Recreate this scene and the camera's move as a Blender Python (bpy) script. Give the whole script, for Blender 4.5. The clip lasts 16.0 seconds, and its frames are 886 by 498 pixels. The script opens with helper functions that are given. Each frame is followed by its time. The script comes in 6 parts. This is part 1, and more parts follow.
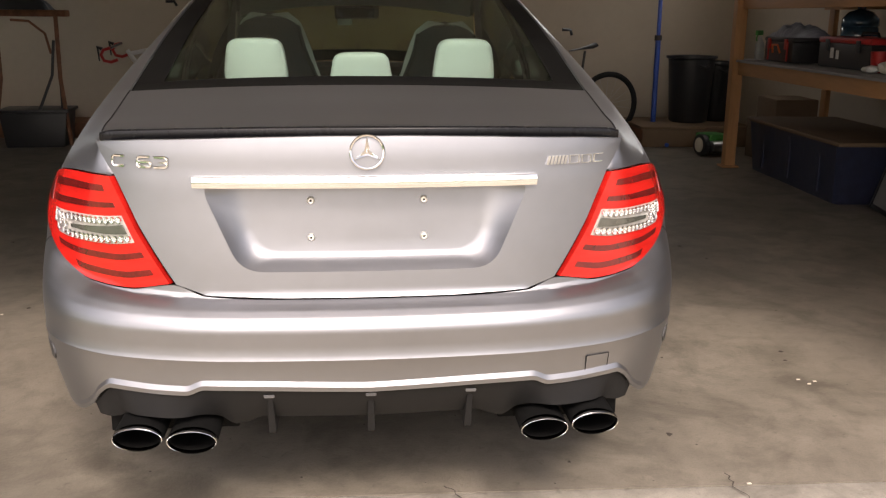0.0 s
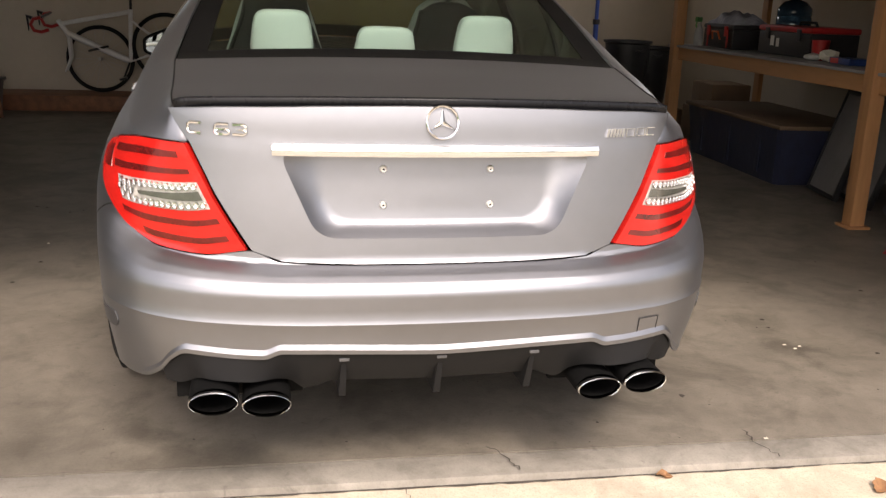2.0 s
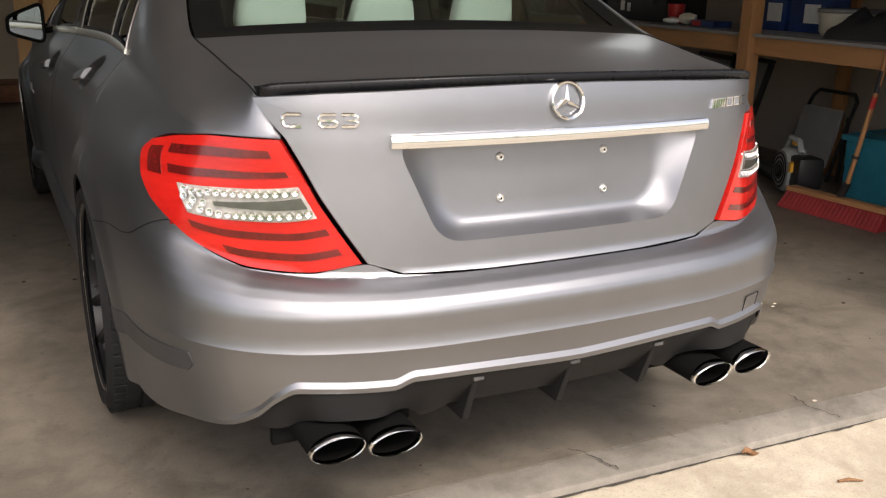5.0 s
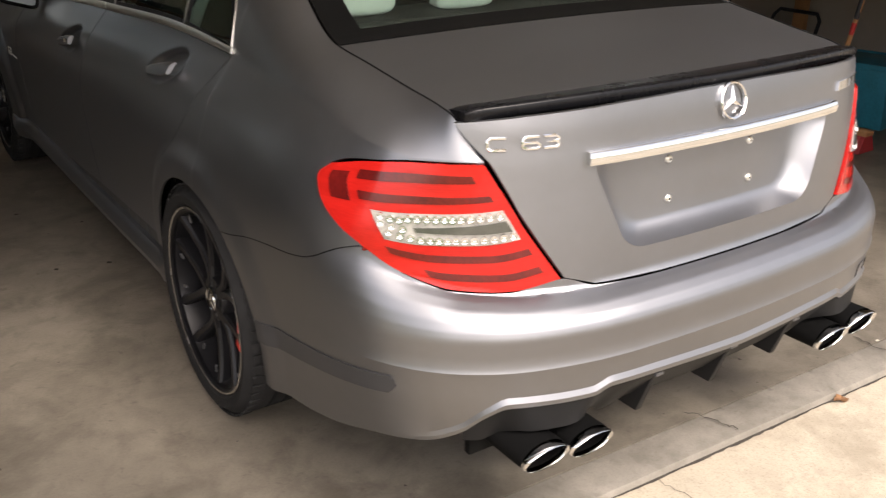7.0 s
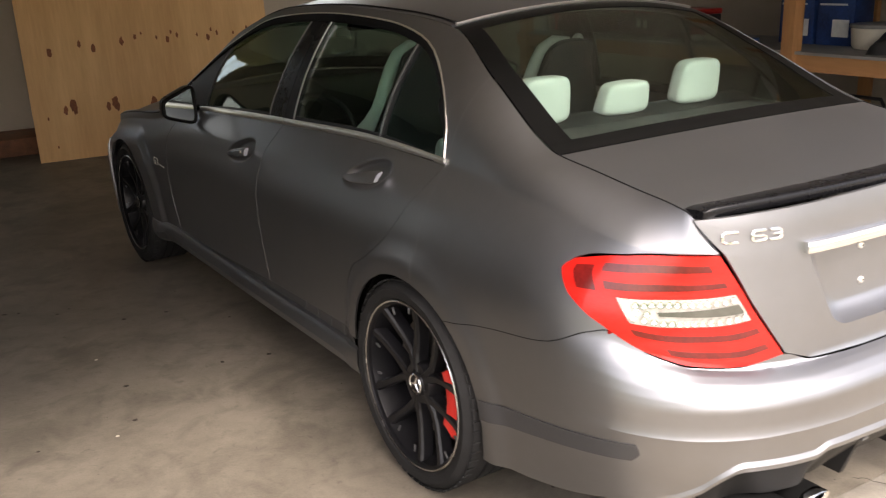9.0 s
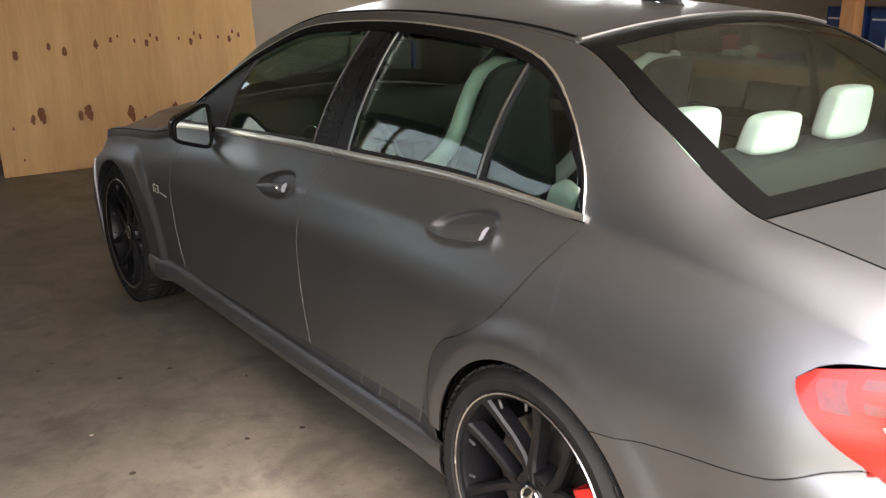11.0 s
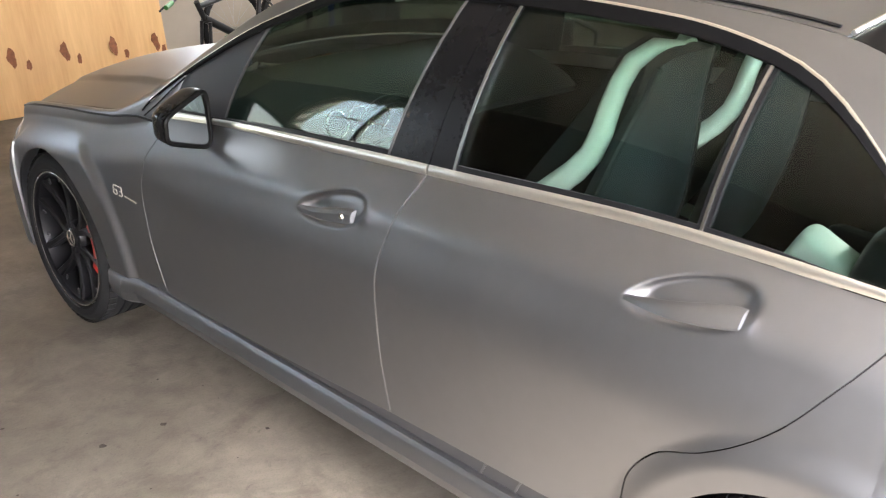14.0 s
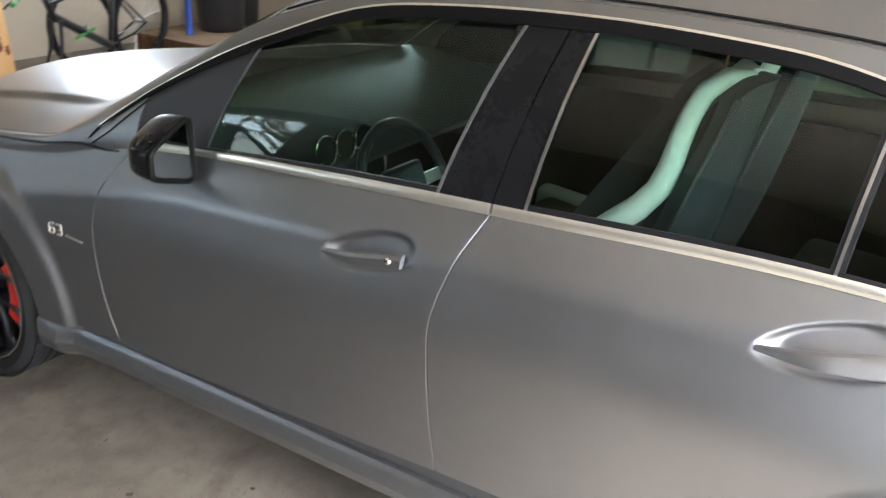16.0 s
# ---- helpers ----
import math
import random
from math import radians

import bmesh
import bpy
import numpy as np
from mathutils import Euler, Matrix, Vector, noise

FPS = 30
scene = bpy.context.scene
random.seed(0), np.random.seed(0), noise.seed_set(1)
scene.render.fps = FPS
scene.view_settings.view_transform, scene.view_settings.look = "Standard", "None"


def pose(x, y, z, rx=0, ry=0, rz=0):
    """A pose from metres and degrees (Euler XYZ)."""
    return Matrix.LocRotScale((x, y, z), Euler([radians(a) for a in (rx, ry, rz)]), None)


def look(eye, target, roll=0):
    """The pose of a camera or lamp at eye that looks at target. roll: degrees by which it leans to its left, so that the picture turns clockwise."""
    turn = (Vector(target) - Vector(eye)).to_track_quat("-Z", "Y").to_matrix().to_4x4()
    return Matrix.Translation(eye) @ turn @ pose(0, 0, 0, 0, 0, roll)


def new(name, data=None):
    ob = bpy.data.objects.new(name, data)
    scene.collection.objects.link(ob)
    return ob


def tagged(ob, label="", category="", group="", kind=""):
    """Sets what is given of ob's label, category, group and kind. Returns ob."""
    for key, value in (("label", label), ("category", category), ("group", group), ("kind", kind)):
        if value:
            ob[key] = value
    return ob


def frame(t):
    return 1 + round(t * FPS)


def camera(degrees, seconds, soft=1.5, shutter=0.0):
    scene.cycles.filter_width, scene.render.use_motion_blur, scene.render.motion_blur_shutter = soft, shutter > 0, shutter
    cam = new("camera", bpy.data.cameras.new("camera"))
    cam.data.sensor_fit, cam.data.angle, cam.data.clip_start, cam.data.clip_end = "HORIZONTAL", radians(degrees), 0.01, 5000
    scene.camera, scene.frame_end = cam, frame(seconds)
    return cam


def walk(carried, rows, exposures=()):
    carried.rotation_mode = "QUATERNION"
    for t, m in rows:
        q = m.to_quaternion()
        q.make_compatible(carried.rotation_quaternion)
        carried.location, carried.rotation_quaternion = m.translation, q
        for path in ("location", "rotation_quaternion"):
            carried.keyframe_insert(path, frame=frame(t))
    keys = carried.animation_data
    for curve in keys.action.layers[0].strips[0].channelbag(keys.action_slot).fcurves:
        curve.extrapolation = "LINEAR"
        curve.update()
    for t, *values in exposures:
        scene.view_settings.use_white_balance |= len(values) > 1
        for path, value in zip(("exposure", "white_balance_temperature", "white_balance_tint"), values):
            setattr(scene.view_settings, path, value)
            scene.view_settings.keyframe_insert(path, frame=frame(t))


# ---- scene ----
cam = camera(51.9, 16.0, soft=1.2, shutter=0.35)

PATH = [
    (0, (-0.032, -1.875, 1.22), (0.162, 0.053, 0.724), 0.4),
    (0.5, (-0.069, -1.927, 1.254), (0.156, 0.002, 0.778), 0.4),
    (1, (-0.212, -1.936, 1.263), (0.112, -0.022, 0.784), 0.5),
    (1.5, (-0.355, -1.927, 1.254), (0.032, -0.029, 0.754), 0.9),
    (2, (-0.421, -1.905, 1.201), (-0.02, -0.018, 0.67), 2.1),
    (2.5, (-0.42, -1.79, 1.093), (0.094, 0.061, 0.535), 1.8),
    (3, (-0.453, -1.649, 1.041), (0.14, 0.171, 0.46), 1.0),
    (3.5, (-0.517, -1.558, 1.039), (0.123, 0.242, 0.447), 1.9),
    (4, (-0.702, -1.495, 1.032), (0.002, 0.28, 0.44), 1.4),
    (4.5, (-0.907, -1.434, 1.065), (-0.079, 0.295, 0.495), 1.3),
    (4.7, (-0.975, -1.429, 1.105), (-0.131, 0.293, 0.538), 1.4),
    (6.8, (-1.455, -1.102, 1.35), (-0.422, 0.437, 0.599), 0.1),
    (7, (-1.538, -1.071, 1.368), (-0.502, 0.456, 0.597), 0.2),
    (7.5, (-1.715, -1.038, 1.419), (-0.725, 0.541, 0.692), -0.7),
    (8, (-1.851, -1.087, 1.437), (-0.826, 0.508, 0.8), -1.8),
    (8.5, (-1.975, -1.125, 1.463), (-0.934, 0.475, 0.867), -2.0),
    (9, (-2.063, -0.999, 1.47), (-1.021, 0.601, 0.876), -1.9),
    (9.5, (-2.14, -0.81, 1.478), (-1.007, 0.727, 0.886), -2.3),
    (10, (-2.15, -0.654, 1.466), (-1.022, 0.887, 0.871), -1.0),
    (10.2, (-2.128, -0.586, 1.464), (-1.024, 0.976, 0.88), -1.0),
    (12.3, (-1.943, 0.183, 1.459), (-0.78, 1.681, 0.823), 0.7),
    (12.5, (-1.924, 0.237, 1.472), (-0.781, 1.737, 0.808), 0.7),
    (13, (-1.919, 0.385, 1.53), (-0.789, 1.875, 0.821), -1.0),
    (13.5, (-1.969, 0.526, 1.563), (-0.771, 1.94, 0.811), 0.3),
    (14, (-2.057, 0.693, 1.563), (-0.756, 1.998, 0.787), -0.5),
    (14.5, (-2.132, 0.797, 1.575), (-0.812, 2.073, 0.783), 0.6),
    (15, (-2.159, 0.939, 1.575), (-0.792, 2.192, 0.827), 0.0),
    (15.5, (-2.199, 1.07, 1.575), (-0.778, 2.226, 0.772), 3.8),
    (16, (-2.227, 1.218, 1.588), (-0.676, 2.209, 0.805), 2.2),
]
EXPOSURES = [(0, 0.92, 7250, 18), (2, 0.93, 7150, 17), (4.5, 0.60, 6950, 14), (7, 0.75, 7050, 15), (7.5, 0.84, 7050, 15), (8, 1.33, 7150, 15), (8.5, 1.12, 7000, 15), (9, 1.42, 7100, 16), (10.2, 1.95, 6900, 15), (12.3, 3.18, 6800, 16), (13, 3.56, 6650, 16), (14, 3.84, 6400, 14), (15, 3.96, 6400, 14), (16, 3.78, 6100, 10)]
walk(cam, [(t, look(eye, target, roll)) for t, eye, target, roll in PATH],
     exposures=EXPOSURES)

# ---- daylight: overcast sky in front of the open garage ----
world = bpy.data.worlds.new("sky")
scene.world = world
world.use_nodes = True
wn = world.node_tree.nodes
sky = wn.new("ShaderNodeTexSky")
sky.sky_type, sky.sun_disc = "NISHITA", False
sky.sun_elevation, sky.sun_rotation = radians(48), radians(200)
sky.air_density, sky.dust_density, sky.ozone_density = 1.0, 3.0, 1.0
cloud = wn.new("ShaderNodeHueSaturation")   # cloud cover: paler than a clear sky
cloud.inputs["Saturation"].default_value, cloud.inputs["Value"].default_value = 0.5, 1.6
wn["Background"].inputs[1].default_value = 0.15
world.node_tree.links.new(sky.outputs[0], cloud.inputs["Color"])
world.node_tree.links.new(cloud.outputs[0], wn["Background"].inputs[0])
sun = new("sun", bpy.data.lights.new("sun", "SUN"))
sun.data.energy, sun.data.angle, sun.data.color = 2.2, radians(14), (1.0, 0.95, 0.87)
sun.matrix_basis = look((2, -8, 9), (0, 0, 0))
def opening_lamp(name, at, sx, sy, power):
    """An area lamp added in a wall opening to bring in more light."""
    ob = new(name, bpy.data.lights.new(name, "AREA"))
    ob.data.shape, ob.data.size, ob.data.size_y, ob.data.energy, ob.data.color = "RECTANGLE", sx, sy, power, (0.95, 0.98, 1.0)
    ob.matrix_basis = at
    return ob

# ---- materials ----
def material(name, color, rough=0.6, metal=0.0, vary=0.15, scale=8.0, bump=0.0, bump_scale=60.0, color2=None, detail=6.0, coat=0.0, spec=0.5,
             emit=0.0, trans=0.0, ior=1.45, stretch=(1, 1, 1), rough_vary=0.1, per_object=0.0):
    m = bpy.data.materials.new(name)
    m.use_nodes = True
    nt = m.node_tree
    b = nt.nodes["Principled BSDF"]
    N, L = nt.nodes.new, nt.links.new
    coord = N("ShaderNodeTexCoord")
    mp = N("ShaderNodeMapping")
    mp.inputs["Scale"].default_value = stretch
    L(coord.outputs["Object"], mp.inputs["Vector"])
    big, fine = N("ShaderNodeTexNoise"), N("ShaderNodeTexNoise")
    big.inputs["Scale"].default_value, fine.inputs["Scale"].default_value = scale, scale * 9
    big.inputs["Detail"].default_value, fine.inputs["Detail"].default_value = detail, 4
    L(mp.outputs[0], big.inputs["Vector"]), L(mp.outputs[0], fine.inputs["Vector"])
    mix = N("ShaderNodeMix")
    mix.data_type = "FLOAT"
    mix.inputs[0].default_value = 0.35
    L(big.outputs["Fac"], mix.inputs[2]), L(fine.outputs["Fac"], mix.inputs[3])
    ramp = N("ShaderNodeValToRGB")
    ramp.color_ramp.elements[0].position, ramp.color_ramp.elements[1].position = 0.32, 0.68
    c2 = color2 or tuple(c * (1 - vary) for c in color)
    c1 = color if color2 else tuple(min(1, c * (1 + vary)) for c in color)
    ramp.color_ramp.elements[0].color, ramp.color_ramp.elements[1].color = (*c2, 1), (*c1, 1)
    L(mix.outputs[0], ramp.inputs["Fac"])
    out = ramp.outputs["Color"]
    if per_object:
        info, hsv = N("ShaderNodeObjectInfo"), N("ShaderNodeHueSaturation")
        rng = N("ShaderNodeMapRange")
        rng.inputs["To Min"].default_value, rng.inputs["To Max"].default_value = 1 - per_object, 1 + per_object
        L(info.outputs["Random"], rng.inputs["Value"]), L(rng.outputs[0], hsv.inputs["Value"]), L(out, hsv.inputs["Color"])
        out = hsv.outputs["Color"]
    L(out, b.inputs["Base Color"])
    rr = N("ShaderNodeMapRange")
    rr.inputs["To Min"].default_value, rr.inputs["To Max"].default_value = max(0.02, rough - rough_vary), min(1, rough + rough_vary)
    L(mix.outputs[0], rr.inputs["Value"]), L(rr.outputs[0], b.inputs["Roughness"])
    b.inputs["Metallic"].default_value = metal
    b.inputs["Coat Weight"].default_value = coat
    b.inputs["Coat Roughness"].default_value = 0.08
    b.inputs["Specular IOR Level"].default_value = spec
    b.inputs["Transmission Weight"].default_value = trans
    b.inputs["IOR"].default_value = ior
    if emit:
        L(out, b.inputs["Emission Color"])
        b.inputs["Emission Strength"].default_value = emit
    if bump:
        nb, bp = N("ShaderNodeTexNoise"), N("ShaderNodeBump")
        nb.inputs["Scale"].default_value, nb.inputs["Detail"].default_value = bump_scale, 5
        L(mp.outputs[0], nb.inputs["Vector"])
        bp.inputs["Strength"].default_value, bp.inputs["Distance"].default_value = bump, 0.01
        L(nb.outputs["Fac"], bp.inputs["Height"]), L(bp.outputs[0], b.inputs["Normal"])
    return m


def glass_material(name, tint, reflect=0.03):
    """Thin tinted pane: what lies behind shows through, with a mirror sheen that grows at grazing angles."""
    m = bpy.data.materials.new(name)
    m.use_nodes = True
    nt = m.node_tree
    nt.nodes.remove(nt.nodes["Principled BSDF"])
    N, L = nt.nodes.new, nt.links.new
    tr, gl, mx, lw = N("ShaderNodeBsdfTransparent"), N("ShaderNodeBsdfGlossy"), N("ShaderNodeMixShader"), N("ShaderNodeLayerWeight")
    tr.inputs["Color"].default_value = (*tint, 1)
    gl.inputs["Roughness"].default_value = 0.0
    pw, ad = N("ShaderNodeMath"), N("ShaderNodeMath")
    pw.operation, ad.operation = "POWER", "MULTIPLY_ADD"
    pw.inputs[1].default_value, ad.inputs[1].default_value, ad.inputs[2].default_value = 4.0, 0.9, reflect
    L(lw.outputs["Facing"], pw.inputs[0]), L(pw.outputs[0], ad.inputs[0])
    L(ad.outputs[0], mx.inputs[0]), L(tr.outputs[0], mx.inputs[1]), L(gl.outputs[0], mx.inputs[2])
    L(mx.outputs[0], nt.nodes["Material Output"].inputs["Surface"])
    return m


PAINT = material("satin_grey_paint", (0.234, 0.237, 0.252), 0.43, 1.0, vary=0.04, scale=3, bump=0.02, bump_scale=1100, rough_vary=0.04, spec=0.5, coat=0.2)
PAINT.node_tree.nodes["Principled BSDF"].inputs["Coat Roughness"].default_value = 0.17
PAINT_DARK = material("satin_dark_grey_plastic", (0.011, 0.011, 0.0115), 0.6, 0.0, spec=0.15, vary=0.08, scale=6, bump=0.02, bump_scale=700)
TRIM_GREY = material("grey_side_trim", (0.11, 0.11, 0.115), 0.42, 0.5, vary=0.06, scale=5)
GLOSS_BLACK = material("gloss_black_plastic", (0.008, 0.008, 0.009), 0.08, 0, vary=0.2, scale=5, rough_vary=0.03, coat=0.5)
GLASS_BORDER = material("black_glass_border", (0.004, 0.004, 0.004), 0.35, 0, vary=0.1, scale=10, spec=0.06)
SEAL = material("black_rubber_seal", (0.005, 0.005, 0.0055), 0.6, 0, vary=0.15, scale=12, spec=0.08)
SPOILER_BLACK = material("black_spoiler_lacquer", (0.006, 0.006, 0.007), 0.28, 0, vary=0.1, scale=10, spec=0.2)
MIRROR_BASE = material("dark_grey_mirror_base", (0.016, 0.016, 0.018), 0.5, 0, vary=0.15, scale=9)
SATIN_BLACK = material("satin_black", (0.008, 0.008, 0.009), 0.4, 0, vary=0.2, scale=10, spec=0.25)
TRIM_BRIGHT = material("dull_aluminium_trim", (0.42, 0.42, 0.41), 0.3, 1, vary=0.03, scale=10, rough_vary=0.05)
STRIP = material("dark_satin_strip", (0.055, 0.055, 0.058), 0.42, 0.4, vary=0.06, scale=5)
RUBBER = material("tyre_rubber", (0.013, 0.013, 0.0135), 0.75, 0, vary=0.25, scale=20, bump=0.1, bump_scale=300, spec=0.2)
CHROME = material("chrome", (0.80, 0.80, 0.80), 0.06, 1, vary=0.02, scale=6, rough_vary=0.03)
BRIGHT = material("satin_aluminium_trim", (0.82, 0.80, 0.75), 0.36, 1, vary=0.03, scale=10, rough_vary=0.05)
RIM_BLACK = material("satin_black_alloy", (0.009, 0.009, 0.0105), 0.34, 0.2, spec=0.3, vary=0.2, scale=12)
RIM_LIP = material("machined_alloy_edge", (0.6, 0.6, 0.6), 0.25, 1, vary=0.05, scale=30)
DISC = material("brake_disc_steel", (0.25, 0.24, 0.23), 0.4, 1, vary=0.15, scale=20, color2=(0.16, 0.14, 0.13))
CALIPER = material("red_caliper_paint", (0.6, 0.02, 0.015), 0.35, 0, vary=0.08, scale=20, coat=0.3)
RED_LENS = material("red_lens", (0.46, 0.015, 0.011), 0.16, 0, scale=6, color2=(0.30, 0.008, 0.006), stretch=(1, 1, 7), coat=0.4, rough_vary=0.04, bump=0.05, bump_scale=40, spec=0.3)
RED_LENS.node_tree.nodes["Principled BSDF"].inputs["Coat Roughness"].default_value = 0.03
RED_DARK = material("dark_red_lens", (0.13, 0.008, 0.007), 0.15, 0, scale=14, color2=(0.05, 0.004, 0.004), coat=0.5, rough_vary=0.04)
CLEAR_LENS = material("clear_lens_reflector", (0.36, 0.345, 0.32), 0.3, 0.3, vary=0.3, scale=60, coat=0.6)
SMOKE_LENS = material("grey_lens_insert", (0.07, 0.072, 0.062), 0.2, 0.3, vary=0.3, scale=40, coat=1.0)
GLASS_REAR = glass_material("green_tinted_rear_glass", (0.80, 0.88, 0.84))
GLASS_SIDE = glass_material("green_tinted_side_glass", (0.67, 0.77, 0.725))
GLASS_CLEAR = glass_material("clear_window_glass", (0.93, 0.96, 0.95))
MIRROR = material("mirror_glass", (0.17, 0.185, 0.18), 0.02, 1, vary=0.01, rough_vary=0.0)
LEATHER_WHITE = material("pale_leather", (0.60, 0.62, 0.585), 0.5, 0, vary=0.05, scale=12, bump=0.06, bump_scale=220)
LEATHER_DARK = material("black_leather", (0.012, 0.0125, 0.014), 0.5, 0, vary=0.15, scale=12, bump=0.0, bump_scale=220)
SEAT_SHELL = material("grey_black_seat_shell", (0.022, 0.024, 0.027), 0.45, 0, vary=0.15, scale=12)
CABIN = material("dark_cabin_trim", (0.018, 0.018, 0.019), 0.6, 0, vary=0.2, scale=8)
HEADLINER = material("pale_headliner", (0.45, 0.45, 0.42), 0.8, 0, vary=0.05, scale=10)
# near black: the shade in hollows and under the car is in this colour
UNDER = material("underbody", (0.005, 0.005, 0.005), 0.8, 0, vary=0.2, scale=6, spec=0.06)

def stained_concrete(name, light, dark, stain, scale, rough, spots=True):
    m = material(name, light, rough, 0, scale=scale, bump=0.12, bump_scale=90, color2=dark, detail=10, spec=0.35)
    nt = m.node_tree
    N, L = nt.nodes.new, nt.links.new
    b = nt.nodes["Principled BSDF"]
    src = b.inputs["Base Color"].links[0].from_socket
    co = N("ShaderNodeTexCoord")
    out = src
    for sc, lo, hi, amount in ((0.8, 0.45, 0.66, 0.58), (3.1, 0.48, 0.64, 0.52), (8.5, 0.48, 0.68, 0.34), (24.0, 0.60, 0.72, 0.45 if spots else 0.25), (170.0, 0.50, 0.72, 0.30 if spots else 0.7)):
        nz, rp, mx = N("ShaderNodeTexNoise"), N("ShaderNodeMapRange"), N("ShaderNodeMix")
        nz.inputs["Scale"].default_value, nz.inputs["Detail"].default_value, nz.inputs["Roughness"].default_value = sc, 8, 0.62
        nz.inputs["Distortion"].default_value = 0.6
        L(co.outputs["Object"], nz.inputs["Vector"])
        rp.inputs["From Min"].default_value, rp.inputs["From Max"].default_value, rp.inputs["To Max"].default_value = lo, hi, amount
        L(nz.outputs["Fac"], rp.inputs["Value"])
        mx.data_type = "RGBA"
        L(rp.outputs[0], mx.inputs[0]), L(out, mx.inputs[6])
        mx.inputs[7].default_value = (*stain, 1)
        out = mx.outputs[2]
    L(out, b.inputs["Base Color"])
    return m
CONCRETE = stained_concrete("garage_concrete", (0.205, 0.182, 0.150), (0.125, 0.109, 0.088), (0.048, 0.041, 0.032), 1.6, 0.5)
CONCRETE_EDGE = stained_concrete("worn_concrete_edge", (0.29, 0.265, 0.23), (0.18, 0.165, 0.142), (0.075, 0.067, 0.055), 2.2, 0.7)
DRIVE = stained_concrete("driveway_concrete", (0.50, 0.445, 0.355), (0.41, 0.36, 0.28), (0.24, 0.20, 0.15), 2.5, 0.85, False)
WALL = material("painted_plaster_wall", (0.43, 0.375, 0.305), 0.8, 0, vary=0.05, scale=1.5, bump=0.06, bump_scale=90)
# for the unseen side wall: dark so that the car's flank mirrors less light
WALL_DARK = material("dark_unseen_wall", (0.13, 0.108, 0.085), 0.75, 0, vary=0.25, scale=2.5, bump=0.1, bump_scale=40, stretch=(1, 4, 0.3))
CEIL = material("white_ceiling_board", (0.64, 0.60, 0.54), 0.85, 0, vary=0.05, scale=1.2, bump=0.05, bump_scale=80)
LUMBER = material("framing_lumber", (0.36, 0.18, 0.075), 0.65, 0, vary=0.2, scale=5, bump=0.1, bump_scale=60, stretch=(1, 1, 0.15))
LUMBER_Y = material("framing_lumber_beam", (0.36, 0.18, 0.075), 0.65, 0, vary=0.2, scale=5, bump=0.1, bump_scale=60, stretch=(1, 0.12, 1))
PLY = material("pine_plywood", (0.74, 0.47, 0.215), 0.6, 0, vary=0.12, scale=6, bump=0.06, bump_scale=80, color2=(0.58, 0.335, 0.14), stretch=(1, 1, 0.10))
KNOT = material("pine_knot", (0.22, 0.075, 0.025), 0.6, 0, vary=0.35, scale=60)

DARK_PLASTIC = material("dark_plastic", (0.018, 0.018, 0.02), 0.45, 0, vary=0.2, scale=9)
BLUE_STEEL = material("blue_painted_steel", (0.02, 0.07, 0.36), 0.35, 0, vary=0.12, scale=12, coat=0.3)
RED_PLASTIC = material("red_plastic", (0.38, 0.02, 0.018), 0.4, 0, vary=0.15, scale=10)
RED_PAINT = material("dark_red_painted_wood", (0.26, 0.022, 0.025), 0.5, 0, vary=0.25, scale=9)
WHITE_PAINT = material("white_bike_paint", (0.62, 0.62, 0.62), 0.3, 0, vary=0.06, scale=9)
GREEN_PAINT = material("green_paint", (0.05, 0.22, 0.05), 0.35, 0, vary=0.2, scale=12)
BLACK_PAINT = material("black_bike_paint", (0.015, 0.015, 0.016), 0.3, 0, vary=0.2, scale=10)
STEEL = material("bare_steel", (0.45, 0.45, 0.45), 0.35, 1, vary=0.1, scale=20)
GREY_PLASTIC = material("grey_plastic", (0.30, 0.31, 0.31), 0.45, 0, vary=0.15, scale=12)
YELLOW_PLASTIC = material("yellow_plastic", (0.62, 0.32, 0.03), 0.4, 0, vary=0.1, scale=12)
ORANGE_PLASTIC = material("orange_plastic", (0.62, 0.13, 0.04), 0.4, 0, vary=0.1, scale=12)
TEAL_PLASTIC = material("teal_plastic", (0.02, 0.17, 0.24), 0.45, 0, vary=0.2, scale=8)
CARD = material("cardboard", (0.13, 0.085, 0.05), 0.8, 0, vary=0.12, scale=9, bump=0.05, bump_scale=60)
NAVY_TARP = material("navy_tarp", (0.018, 0.022, 0.045), 0.5, 0, vary=0.3, scale=10, bump=0.5, bump_scale=9)
CLOTH = material("striped_grey_cloth", (0.30, 0.31, 0.36), 0.9, 0, vary=0.4, scale=3, bump=0.5, bump_scale=25, stretch=(1, 8, 1))
JUG_BLUE = material("blue_water_jug", (0.05, 0.10, 0.16), 0.15, 0, vary=0.15, scale=10, coat=0.4)
CREAM = material("cream_bucket_plastic", (0.58, 0.54, 0.45), 0.45, 0, vary=0.07, scale=8)
BLUE_BOX = material("blue_printed_carton", (0.015, 0.04, 0.14), 0.4, 0, vary=0.5, scale=7)
PALE_PRINT = material("pale_print", (0.6, 0.6, 0.58), 0.5, 0, vary=0.1, scale=30)
BROWN_STEEL = material("rusty_brown_frame", (0.16, 0.065, 0.03), 0.6, 0, vary=0.4, scale=14)
GREY_BOARD = material("grey_panel", (0.20, 0.195, 0.19), 0.6, 0, vary=0.12, scale=6)
LEAF = material("dry_leaf", (0.20, 0.10, 0.045), 0.8, 0, vary=0.35, scale=50)
CRACK = material("crack_shadow", (0.05, 0.042, 0.035), 0.9, 0, vary=0.4, scale=30)
BARK = material("bark", (0.09, 0.07, 0.055), 0.9, 0, vary=0.3, scale=10, bump=0.4, bump_scale=25)
